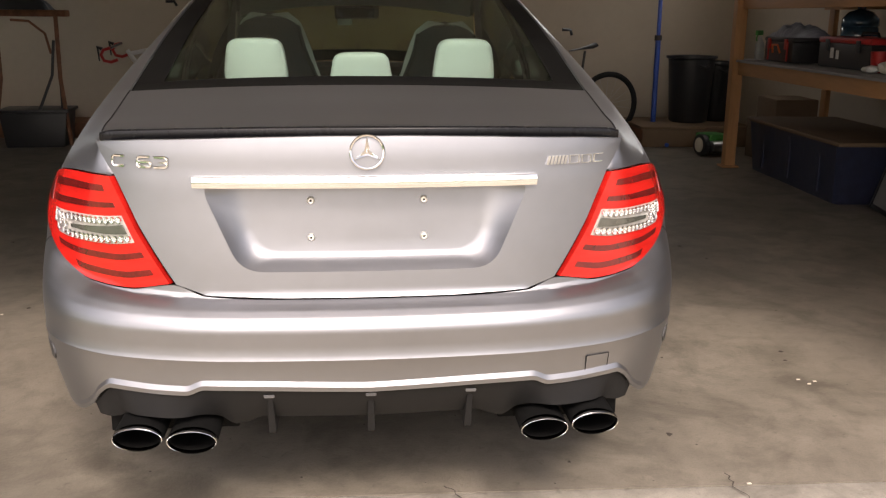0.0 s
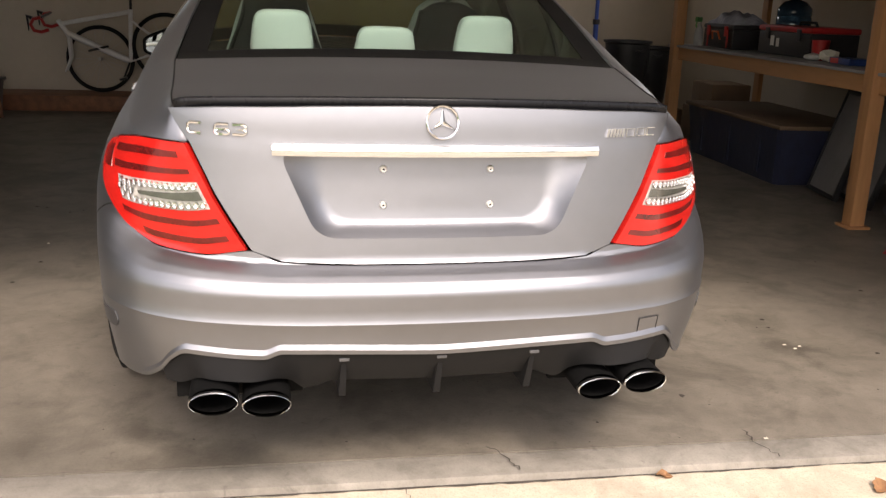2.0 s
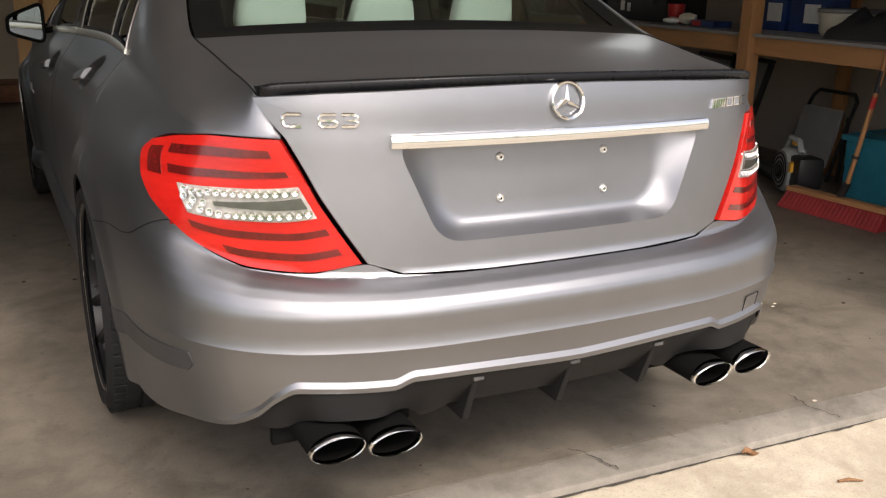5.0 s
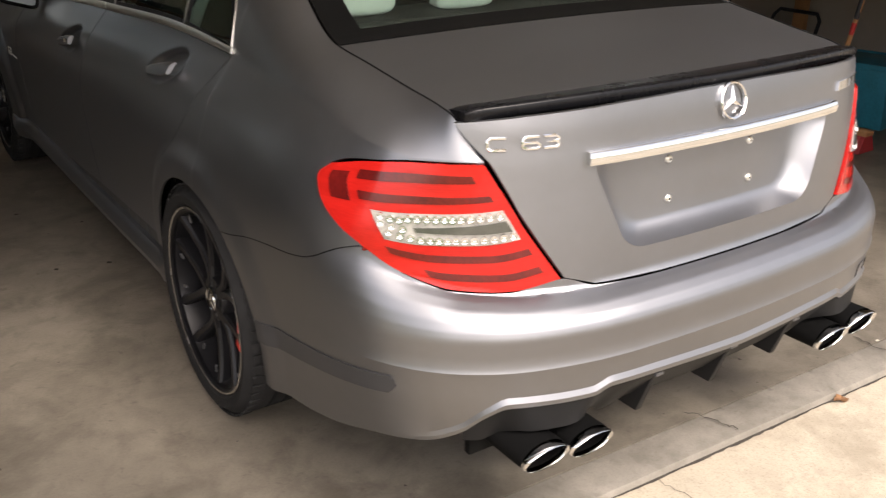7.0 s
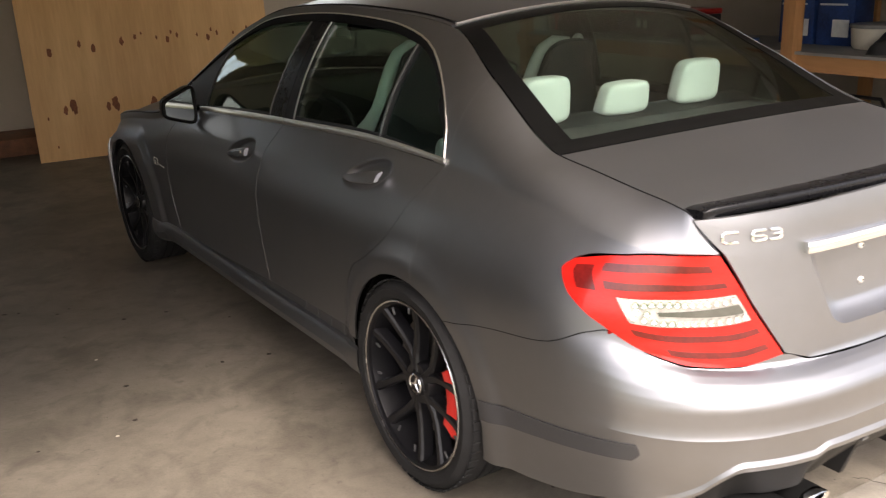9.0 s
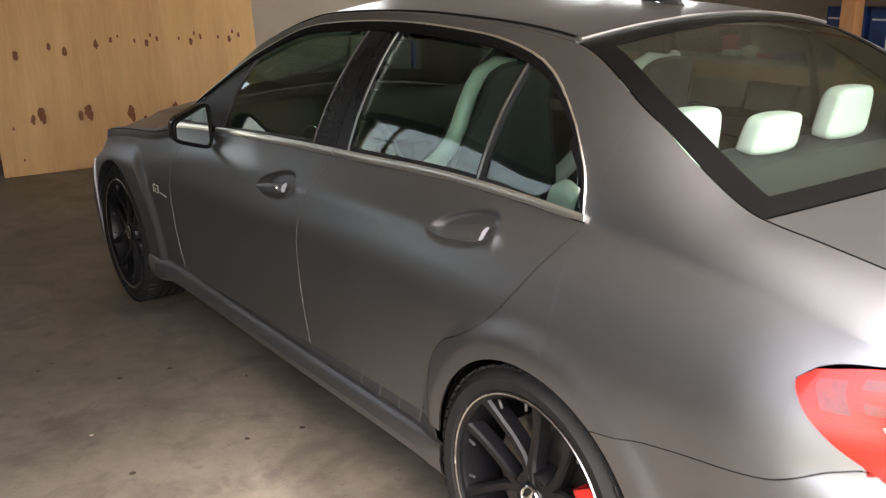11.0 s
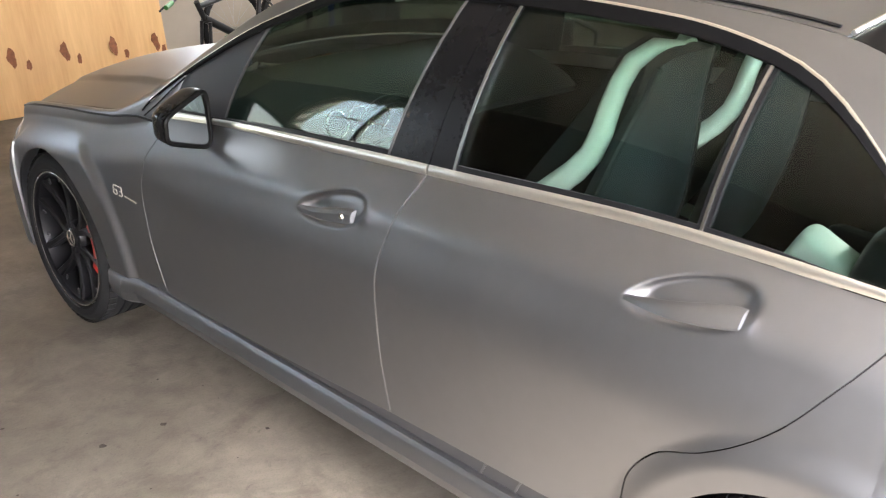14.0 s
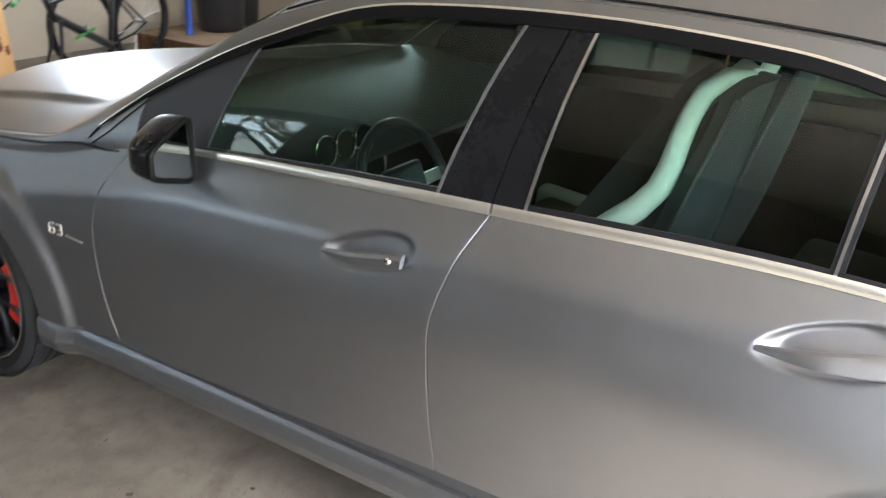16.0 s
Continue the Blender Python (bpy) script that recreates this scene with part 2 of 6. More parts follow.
LEAVES = material("foliage", (0.07, 0.11, 0.035), 0.7, 0, vary=0.4, scale=3)
GRASS = material("lawn", (0.07, 0.12, 0.03), 0.9, 0, vary=0.35, scale=3, bump=0.5, bump_scale=60)

# ---- geometry helpers ----
def link_mesh(name, verts, faces, mat, angle=40):
    me = bpy.data.meshes.new(name)
    me.from_pydata([tuple(map(float, v)) for v in verts], [], faces)
    me.validate()
    for m in (mat if isinstance(mat, (list, tuple)) else [mat]):
        me.materials.append(m)
    me.polygons.foreach_set("use_smooth", [True] * len(me.polygons))
    me.set_sharp_from_angle(angle=radians(angle))
    return new(name, me)


def part(name, geo, mat, parent, label="", angle=40):
    """One mesh under a thing or a part; geo is (verts, faces)."""
    ob = link_mesh(name, *geo, mat, angle)
    ob.parent = parent
    if label:
        tagged(ob, label)
    return ob


def thing(name, label, category, group="", at=None):
    ob = new(name)
    ob.empty_display_size = 0.1
    if at is not None:
        ob.matrix_basis = at
    return tagged(ob, label, category, group)


def join(*geos):
    V, F = [], []
    for v, f in geos:
        n = len(V)
        V.extend(tuple(p) for p in v)
        F.extend(tuple(i + n for i in t) for t in f)
    return V, F


def moved(geo, m):
    return [tuple(m @ Vector(v)) for v in geo[0]], geo[1]


def flipped(geo):
    return geo[0], [tuple(reversed(f)) for f in geo[1]]


def mirrored(geo):
    return [(-v[0], v[1], v[2]) for v in geo[0]], [tuple(reversed(f)) for f in geo[1]]


def bm_geo(bm):
    bm.verts.ensure_lookup_table()
    bm.verts.index_update()
    g = [tuple(v.co) for v in bm.verts], [tuple(v.index for v in f.verts) for f in bm.faces]
    bm.free()
    return g


def box(cx, cy, cz, sx, sy, sz, bevel=0.0, seg=2):
    bm = bmesh.new()
    bmesh.ops.create_cube(bm, size=1, matrix=Matrix.LocRotScale((cx, cy, cz), None, (sx, sy, sz)))
    if bevel:
        bmesh.ops.bevel(bm, geom=bm.edges[:], offset=bevel, segments=seg, affect="EDGES", profile=0.6)
    return bm_geo(bm)


def prism(outline, depth, bevel=0.0):
    """Outline in x, z, counter-clockwise as seen from -y, drawn from y = 0 to y = depth."""
    bm = bmesh.new()
    f = bm.faces.new([bm.verts.new((x, 0, z)) for x, z in outline])
    r = bmesh.ops.extrude_face_region(bm, geom=[f])
    bmesh.ops.translate(bm, verts=[e for e in r["geom"] if isinstance(e, bmesh.types.BMVert)], vec=(0, depth, 0))
    bmesh.ops.recalc_face_normals(bm, faces=bm.faces)
    if bevel:
        bmesh.ops.bevel(bm, geom=bm.edges[:], offset=bevel, segments=2, affect="EDGES", profile=0.6)
    return bm_geo(bm)


def lathe(profile, seg=32, axis="z", closed=False):
    """Profile of (radius, height) turned round an axis."""
    V, F, n = [], [], len(profile)
    for i in range(seg):
        a = 2 * math.pi * i / seg
        for r, h in profile:
            p = (r * math.cos(a), r * math.sin(a), h)
            V.append(p if axis == "z" else (h, p[0], p[1]) if axis == "x" else (p[0], h, p[1]))
    for i in range(seg):
        j = (i + 1) % seg
        for k in range(n if closed else n - 1):
            l = (k + 1) % n
            F.append((i * n + k, j * n + k, j * n + l, i * n + l))
    return V, F


def tube(points, radius, seg=8, flat=1.0, up=None, cap=True):
    """A rod along points; flat squeezes it across the direction up."""
    P = [Vector(p) for p in points]
    V, F = [], []
    rad = radius if isinstance(radius, (list, tuple)) else [radius] * len(P)
    prev = None
    for i, p in enumerate(P):
        d = (P[min(i + 1, len(P) - 1)] - P[max(i - 1, 0)]).normalized()
        ref = Vector(up[i] if isinstance(up, list) else up) if up is not None else prev if prev else Vector((0, 0, 1)) if abs(d.z) < 0.9 else Vector((1, 0, 0))
        a = (ref - d * ref.dot(d)).normalized()
        if up is None:
            prev = a
        b = d.cross(a)
        for k in range(seg):
            t = 2 * math.pi * k / seg
            V.append(tuple(p + a * (math.sin(t) * rad[i] * flat) + b * (math.cos(t) * rad[i])))
    for i in range(len(P) - 1):
        for k in range(seg):
            l = (k + 1) % seg
            F.append((i * seg + k, i * seg + l, (i + 1) * seg + l, (i + 1) * seg + k))
    if cap:
        F.append(tuple(reversed(range(seg))))
        F.append(tuple(range((len(P) - 1) * seg, len(P) * seg)))
    return V, F


def spline(xs, ys):
    """Smooth monotone-ish curve through points; returns a function."""
    xs, ys = np.array(xs, float), np.array(ys, float)
    h = np.diff(xs)
    d = np.diff(ys) / h
    m = np.zeros_like(ys)
    m[0], m[-1] = d[0], d[-1]
    for i in range(1, len(xs) - 1):
        m[i] = 0 if d[i - 1] * d[i] <= 0 else (h[i - 1] + h[i]) / (h[i] / d[i - 1] + h[i - 1] / d[i])

    def f(x):
        x = np.clip(x, xs[0], xs[-1])
        i = np.clip(np.searchsorted(xs, x, side="right") - 1, 0, len(xs) - 2)
        t = (x - xs[i]) / h[i]
        return ((2 * t**3 - 3 * t**2 + 1) * ys[i] + (t**3 - 2 * t**2 + t) * h[i] * m[i]
                + (-2 * t**3 + 3 * t**2) * ys[i + 1] + (t**3 - t**2) * h[i] * m[i + 1])
    return f


def curve(*pts, smooth=True):
    """A curve in the plane through a few points, from t = 0 to 1 by its length."""
    P = np.array(pts, float)
    s = np.r_[0, np.cumsum(np.linalg.norm(np.diff(P, axis=0), axis=1))]
    s = s / s[-1]
    if smooth and len(P) > 2:
        fs = [spline(s, P[:, k]) for k in range(P.shape[1])]
        return lambda t: np.array([f(t) for f in fs])
    return lambda t: np.array([np.interp(t, s, P[:, k]) for k in range(P.shape[1])])


def coons(bottom, top, left, right, nu, nv):
    """Grid of plane points inside four curves; left and right run from bottom to top."""
    g = np.zeros((nu + 1, nv + 1, 2))
    c00, c10, c01, c11 = bottom(0.0), bottom(1.0), top(0.0), top(1.0)
    for i in range(nu + 1):
        u = i / nu
        for j in range(nv + 1):
            v = j / nv
            g[i, j] = ((1 - v) * bottom(u) + v * top(u) + (1 - u) * left(v) + u * right(v)
                       - (1 - u) * (1 - v) * c00 - u * (1 - v) * c10 - (1 - u) * v * c01 - u * v * c11)
    return g


def sheet(pts, thick=0.006, lip=0.0):
    """A curved panel with thickness from a grid of points (outer side where u x v points)."""
    pts = np.array(pts, float)
    nu, nv = pts.shape[:2]
    du, dv = np.gradient(pts, axis=0), np.gradient(pts, axis=1)
    n = np.cross(du, dv)
    n /= np.linalg.norm(n, axis=2, keepdims=True) + 1e-9
    back = pts - n * thick
    V = [tuple(p) for p in pts.reshape(-1, 3)] + [tuple(p) for p in back.reshape(-1, 3)]
    F, k = [], nu * nv
    for i in range(nu - 1):
        for j in range(nv - 1):
            a, b, c, d = i * nv + j, (i + 1) * nv + j, (i + 1) * nv + j + 1, i * nv + j + 1
            F += [(a, b, c, d), (k + d, k + c, k + b, k + a)]
    rim = ([(i, 0) for i in range(nu)] + [(nu - 1, j) for j in range(1, nv)] + [(i, nv - 1) for i in range(nu - 2, -1, -1)]
           + [(0, j) for j in range(nv - 2, 0, -1)])
    ids = [i * nv + j for i, j in rim]
    for a, b in zip(ids, ids[1:] + ids[:1]):
        F.append((b, a, k + a, k + b))
    return V, F

# ---- the car: surfaces ----
# plan outline of the body at its widest: from the tail's middle round the corner, along the side to the nose
QB = [-0.96, -0.66, -0.36, -0.10, 0.08, 0.26, 0.45, 0.75, 1.07, 1.6, 2.4, 3.2, 3.84, 4.2, 4.45, 4.65, 4.95, 5.2, 5.45]
base_x = spline(QB, [-0.30, 0, 0.30, 0.55, 0.70, 0.79, 0.822, 0.838, 0.848, 0.842, 0.845, 0.845, 0.862, 0.84, 0.76, 0.58, 0.27, 0, -0.27])
base_y = spline(QB, [0.032, 0.02, 0.032, 0.085, 0.18, 0.32, 0.47, 0.75, 1.07, 1.6, 2.4, 3.2, 3.84, 4.2, 4.44, 4.59, 4.69, 4.71, 4.69])
belt_z = spline([-0.011, 0.15, 0.30, 0.45, 0.7, 1.04, 1.42, 2.0, 2.5, 3.0, 3.2, 3.45, 3.84, 4.2, 4.5, 5.2],
                [0.869, 0.872, 0.885, 0.905, 0.937, 0.957, 0.96, 0.946, 0.925, 0.895, 0.86, 0.805, 0.765, 0.71, 0.63, 0.60])
belt_in = spline([-0.05, 0.25, 0.45, 0.7, 1.07, 1.42, 2.0, 2.5, 3.0, 3.4, 3.84, 4.3, 5.2],
                 [0.13, 0.075, 0.095, 0.10, 0.125, 0.13, 0.105, 0.095, 0.085, 0.06, 0.055, 0.06, 0.05])
REAR_Z = [0.20, 0.30, 0.40, 0.47, 0.482, 0.49, 0.547, 0.553, 0.562, 0.575, 0.588, 0.597, 0.603, 0.612, 0.70, 0.80, 0.872, 0.876, 0.925, 0.955, 0.975]
REAR_IN = [0.10, 0.05, 0.016, 0.0055, 0.0018, 0.0055, 0.0045, 0.0058, 0.0095, 0.019, 0.036, 0.056, 0.074, 0.081, 0.0895, 0.1005, 0.1075, 0.1090, 0.1135, 0.119, 0.124]
# height at which the bumper's shoulder ends: it follows the tail light round the corner
SHOULDER_Q, SHOULDER_Z = [-0.25, -0.10, 0.05, 0.17, 0.29, 0.60], [0.612, 0.618, 0.630, 0.655, 0.695, 0.70]
QR = [-0.011, 0.04, 0.083, 0.13, 0.30, 0.50, 0.68, 1.0, 1.29, 1.6, 1.93, 2.4, 2.75, 3.05, 3.3, 3.45, 3.75, 4.2, 4.5]
rail_x = spline(QR, [0.568, 0.588, 0.606, 0.6105, 0.6155, 0.622, 0.628, 0.578, 0.515, 0.53, 0.545, 0.548, 0.585, 0.635, 0.70, 0.738, 0.745, 0.73, 0.60])
rail_y = spline(QR, [0.223, 0.248, 0.274, 0.306, 0.421, 0.556, 0.678, 1.0, 1.29, 1.6, 1.93, 2.4, 2.75, 3.05, 3.3, 3.45, 3.75, 4.2, 4.45])
rail_z = spline(QR, [0.869, 0.91, 0.948, 0.9585, 0.977, 1.000, 1.020, 1.17, 1.297, 1.333, 1.345, 1.325, 1.24, 1.09, 0.935, 0.85, 0.805, 0.742, 0.66])
mid_z = spline([0.083, 0.35, 0.68, 1.0, 1.29, 1.6, 2.1, 2.5, 2.75, 3.05, 3.3, 3.45, 3.8, 4.2, 4.5],
               [0.965, 1.005, 1.04, 1.21, 1.345, 1.375, 1.39, 1.375, 1.30, 1.14, 0.985, 0.925, 0.885, 0.815, 0.72])
mid_bow = spline([0.083, 0.68, 1.29, 2.1, 2.75, 3.3, 4.2, 4.5], [-0.075, -0.05, -0.03, 0, 0.08, 0.12, 0.2, 0.25])
ARCH = ((1.07, 0.312, 0.335), (3.837, 0.318, 0.345))


def smooth(a, b, x):
    t = np.clip((x - a) / (b - a), 0, 1)
    return t * t * (3 - 2 * t)


def S(q, z, off=0.0):
    """A point of the lower body; off: metres outwards. x > 0."""
    e = 0.004
    bx, by = float(base_x(q)), float(base_y(q))
    tx, ty = float(base_x(q + e) - base_x(q - e)), float(base_y(q + e) - base_y(q - e))
    l = math.hypot(tx, ty)
    nx, ny = ty / l, -tx / l
    zb = float(belt_z(q))
    zw = min(0.66, zb - 0.20)   # height at which the flank is widest
    t = (z - zw) / (zb - zw)
    side = float(belt_in(q)) * min(t, 1.1) ** 2.0 if t > 0 else 0.036 * ((zw - z) / 0.46) ** 1.7
    # the door's shoulder line
    side -= 0.006 * math.exp(-((z - (zb - 0.10)) / 0.035) ** 2) * float(smooth(0.5, 1.2, q))
    zs = float(np.interp(q, SHOULDER_Q, SHOULDER_Z))
    ze = z if z <= 0.547 else 0.547 + (z - 0.547) * 0.065 / (zs - 0.547) if z < zs else z + (0.612 - zs) * max(0.0, 1 - (z - zs) / 0.08)
    rear = float(np.interp(ze, REAR_Z, REAR_IN))
    w = 1 - float(smooth(0.0, 0.60, q))
    front = float(smooth(4.25, 4.9, q))
    d = side * (1 - w) * (1 - front) + rear * w + front * 0.04 * abs((z - 0.5) / 0.2) ** 1.5
    for ay, az, ar in ARCH:
        r = math.hypot(q - ay, z - az)
        if ay > 3:
            d -= 0.026 * (1 - float(smooth(0.105, 0.145, r - ar))) * (1 - float(smooth(zb - 0.12, zb - 0.02, z)))
        else:
            d -= 0.015 * (1 - float(smooth(0.035, 0.10, r - ar))) * (1 - w)
    d -= off
    return np.array((bx - nx * d, by - ny * d, z))


def G(q, w, off=0.0):
    """A point between belt (w = 0) and roof rail or lid edge (w = 1)."""
    b = S(q, float(belt_z(q)))
    r = np.array((float(rail_x(q)), float(rail_y(q)), float(rail_z(q))))
    p = b + (r - b) * w
    d = r - b
    n = np.array((d[2], 0, -d[0]))
    n /= np.linalg.norm(n) + 1e-9
    lump = 0.028 * float(smooth(0.15, 0.95, q)) * 4 * w * (1 - w)
    return p + n * (lump + off)


def T(q, s, off=0.0):
    """A point between rail (s = 0) and the middle (s = 1)."""
    k = 1 - (1 - s) ** 2
    x, y, z = float(rail_x(q)), float(rail_y(q)), float(rail_z(q))
    zm = float(mid_z(q))
    return np.array((x * (1 - s), y + float(mid_bow(q)) * k, z + (zm - z) * k + off))


def grid(fn, us, vs):
    return np.array([[fn(u, v) for v in vs] for u in us])


def both(fn):
    """Right-hand geometry and its mirror image."""
    return fn, mirrored(fn)


def pairs(name, geo, mat, parent, label="", angle=40):
    return [part(name, g, mat, parent, label, angle) for g in (mirrored(geo), geo)]


car = thing("car", "satin matte grey sports saloon parked half out of the garage", "car")

# ---- lid with the plate recess ----
def radial(poly, c, angles):
    P = np.array(poly, float) - c
    out = []
    for a in angles:
        d = np.array((math.cos(a), math.sin(a)))
        best = 0
        for i in range(len(P)):
            p, e = P[i], P[(i + 1) % len(P)] - P[i]
            den = d[0] * e[1] - d[1] * e[0]
            if abs(den) > 1e-9:
                t = (p[0] * e[1] - p[1] * e[0]) / den
                u = (p[0] * d[1] - p[1] * d[0]) / den
                if t > 0 and -1e-6 <= u <= 1 + 1e-6:
                    best = max(best, t)
        out.append(best)
    return np.array(out)


def rounded(poly, radius, n=6):
    out = []
    P = [Vector(p) for p in poly]
    for i, p in enumerate(P):
        a, b = (P[i - 1] - p), (P[(i + 1) % len(P)] - p)
        r = min(radius, a.length * 0.45, b.length * 0.45)
        a, b = p + a.normalized() * r, p + b.normalized() * r
        for k in range(n + 1):
            t = k / n
            out.append(tuple(a * (1 - t) ** 2 + p * 2 * t * (1 - t) + b * t * t))
    return out


def lid_point(p, z, deep=0.0):
    v = S(abs(p) - 0.66, z, -deep)
    return np.array((math.copysign(v[0], p), v[1], v[2]))


lid_half = [(0.20, 0.6035), (0.38, 0.6085), (0.456, 0.631), (0.641, 0.868), (0.733, 0.941), (0.55, 0.951), (0.30, 0.959), (0.10, 0.963)]
lid_edge = [(-p, z) for p, z in lid_half[::-1]] + lid_half
rec_edge = rounded([(-0.289, 0.662), (0.289, 0.662), (0.392, 0.862), (-0.392, 0.862)], 0.05, 8)
LC = np.array((0.0, 0.775))
angs = sorted(set([2 * math.pi * i / 220 for i in range(220)] + [math.atan2(z - LC[1], p) % (2 * math.pi) for p, z in lid_edge]))
ro, ri = radial(lid_edge, LC, angs), radial(rec_edge, LC, angs)
rings = []
for f in (1.0, 0.985, 0.9, 0.75, 0.6, 0.45, 0.3, 0.15, 0.04, 0.0):
    rings.append([lid_point(LC[0] + math.cos(a) * (r1 + (r0 - r1) * f), LC[1] + math.sin(a) * (r1 + (r0 - r1) * f), 0.006 if f == 1 else 0)
                  for a, r0, r1 in zip(angs, ro, ri)])
for k in (0.06, 0.2, 0.4, 0.6, 0.8, 1.0):
    ring = []
    for a, r1 in zip(angs, ri):
        px, pz = math.cos(a) * r1, LC[1] + math.sin(a) * r1
        # inner floor outline, drawn in from the rim
        fx, fz = max(-0.27, min(0.27, px * 0.84)), 0.700 + (pz - 0.664) * 0.80
        ring.append(lid_point(px + (fx - px) * k, pz + (fz - pz) * k, 0.048 * (1 - (1 - k) ** 2.2)))
    rings.append(ring)
ring = rings[-1]
for k in (0.6, 0.25):
    rings.append([lid_point(p[0] * k, LC[1] + (p[2] - LC[1]) * k, 0.048) for p in ring])
rings.append([lid_point(0, LC[1], 0.048)] * len(angs))
V = [tuple(p) for r in rings for p in r]
n = len(angs)
F = [(i * n + k, i * n + (k + 1) % n, (i + 1) * n + (k + 1) % n, (i + 1) * n + k) for i in range(len(rings) - 1) for k in range(n)]
boot_lid = part("boot_lid", (V, F), PAINT, car, "satin grey boot lid with recessed plate bay", 30)
def Tm(q, s):
    """Across the whole width: s from 0 (right) to 2 (left)."""
    if s <= 1:
        return T(q, s)
    p = T(q, 2 - s)
    return np.array((-p[0], p[1], p[2]))
def across(q0, q1, nq, s0=0.006, ns=41, off=0.0, thick=0.006):
    g = grid(lambda q, s: Tm(q, s) + np.array((0, 0, off)), np.linspace(q0, q1, nq), np.linspace(s0, 2 - s0, ns))
    return sheet(g, thick)
part("deck", across(0.075, 0.672, 16, 0.008), PAINT, boot_lid)
pairs("boot_shut_line", tube([tuple(T(q, 0.004, 0.0005)) for q in np.linspace(0.078, 0.675, 26)], 0.0018, 6), SATIN_BLACK, boot_lid, "dark shut line beside the boot lid")
# lip spoiler in gloss black along the deck's rear edge
def spoiler_at(s, u):
    p = Tm(0.09, s)
    k = min(1.0, 0.55 + 9 * (1 - abs(1 - s)))
    prof = [(0.052, 0.002), (0.02, 0.009 * k), (-0.016, 0.0145 * k), (-0.029, 0.0145 * k), (-0.033, 0.010 * k), (-0.031, -0.007), (-0.026, -0.0115), (0.0, -0.012), (0.05, -0.006)]
    dy, dz = prof[u]
    if u in (2, 3, 4, 5, 6):
        dy -= 0.018 * (1 - abs(1 - s)) ** 0.6
    return (p[0], p[1] + dy, p[2] + dz)
ss = np.linspace(0.012, 1.988, 61)
V = [spoiler_at(s, u) for s in ss for u in range(9)]
F = [(i * 9 + u, i * 9 + (u + 1) % 9, (i + 1) * 9 + (u + 1) % 9, (i + 1) * 9 + u) for i in range(60) for u in range(9)] + [tuple(range(8, -1, -1)), tuple(range(60 * 9, 61 * 9))]
part("spoiler", (V, F), SPOILER_BLACK, car, "gloss black boot lip spoiler", 50)
# bright bar over the plate bay
V, F = [], []
for i in range(49):
    x = -0.402 + 0.804 * i / 48
    for dz, out in ((0.0150, 0.001), (0.0148, 0.011), (0.0125, 0.0150), (0.002, 0.0168), (-0.0105, 0.0135), (-0.0105, -0.03)):
        zz = 0.861 + dz
        V.append(tuple(lid_point(x, zz, -out)))
F = [(i * 6 + u, i * 6 + (u + 1) % 6, (i + 1) * 6 + (u + 1) % 6, (i + 1) * 6 + u) for i in range(48) for u in range(6)] + [tuple(range(5, -1, -1)), tuple(range(48 * 6, 49 * 6))]
part("bright_bar", flipped((V, F)), CHROME, boot_lid, "polished chrome bar above the plate bay", 50)
for x in (-0.131, 0.131):
    for z in (0.729, 0.813):
        p = lid_point(x * 1.02, z, 0.048)
        g = moved(lathe([(0.0, 0.006), (0.003, 0.006), (0.0032, 0.004), (0.006, 0.005), (0.0085, 0.003), (0.0095, 0.0)], 16, "z"), Matrix.Translation(p) @ Euler((radians(90), 0, 0)).to_matrix().to_4x4())
        sc = part("plate_screw", g, BRIGHT, boot_lid, "small steel plate screw with dark centre")
        part("screw_hole", moved(lathe([(0.0, 0.0064), (0.0028, 0.0064), (0.003, 0.004)], 12, "z"), Matrix.Translation(p) @ Euler((radians(90), 0, 0)).to_matrix().to_4x4()), SATIN_BLACK, sc)

# ---- rear bumper ----
bump_top = spline([-0.66, -0.46, -0.28, -0.20, -0.08, 0.05, 0.17, 0.288, 0.35, 0.47, 0.67, 0.76, 0.88], [0.6015, 0.6015, 0.607, 0.630, 0.616, 0.621, 0.648, 0.695, 0.684, 0.641, 0.613, 0.598, 0.578])
bump_bot = spline([-0.66, -0.32, -0.29, -0.245, -0.20, -0.06, -0.015, 0.03, 0.30, 0.76], [0.404, 0.412, 0.412, 0.396, 0.396, 0.400, 0.375, 0.335, 0.275, 0.215])
qs = np.r_[np.linspace(-0.66, -0.35, 14), np.linspace(-0.34, -0.19, 16), np.linspace(-0.18, 0.10, 26), np.linspace(0.12, 0.80, 34)]
def arch_limit(z, side):
    ay, az, ar = ARCH[0] if side < 2 else ARCH[1]
    return math.sqrt(max(ar * ar - (z - az) ** 2, 0.0))
rows = [0, 0.015, 0.05, 0.10, 0.2, 0.3, 0.37, 0.40, 0.43, 0.5, 0.58, 0.60] + list(np.linspace(0.62, 1.0, 30))
def bumper_point(q, r):
    q1 = q
    qt = q if q < 0.5 else 0.5 + (q - 0.5) * 0.372 / 0.30
    b, t = float(bump_bot(q)), float(bump_top(qt)) + 0.0005 - 0.001 * float(smooth(-0.36, -0.22, q))
    mid = min(0.612, 0.547 + 0.85 * (t - 0.547))
    z = float(np.interp(r, [0, 0.10, 0.40, 0.60, 0.86, 1], [b, b + 0.022, 0.482, 0.547, mid, t]))
    if q > 0.5:  # the front edge follows the wheel arch
        edge = ARCH[0][0] - arch_limit(z, 0)
        q1 = 0.5 + (q - 0.5) * (edge - 0.5) / 0.30
    lip = 0.009 * float(np.interp(r, [0, 0.05, 0.1, 0.2], [1.0, 1.0, 0.2, 0])) * (1 - float(smooth(0.0, 0.3, q)))
    return S(q1, z, lip)
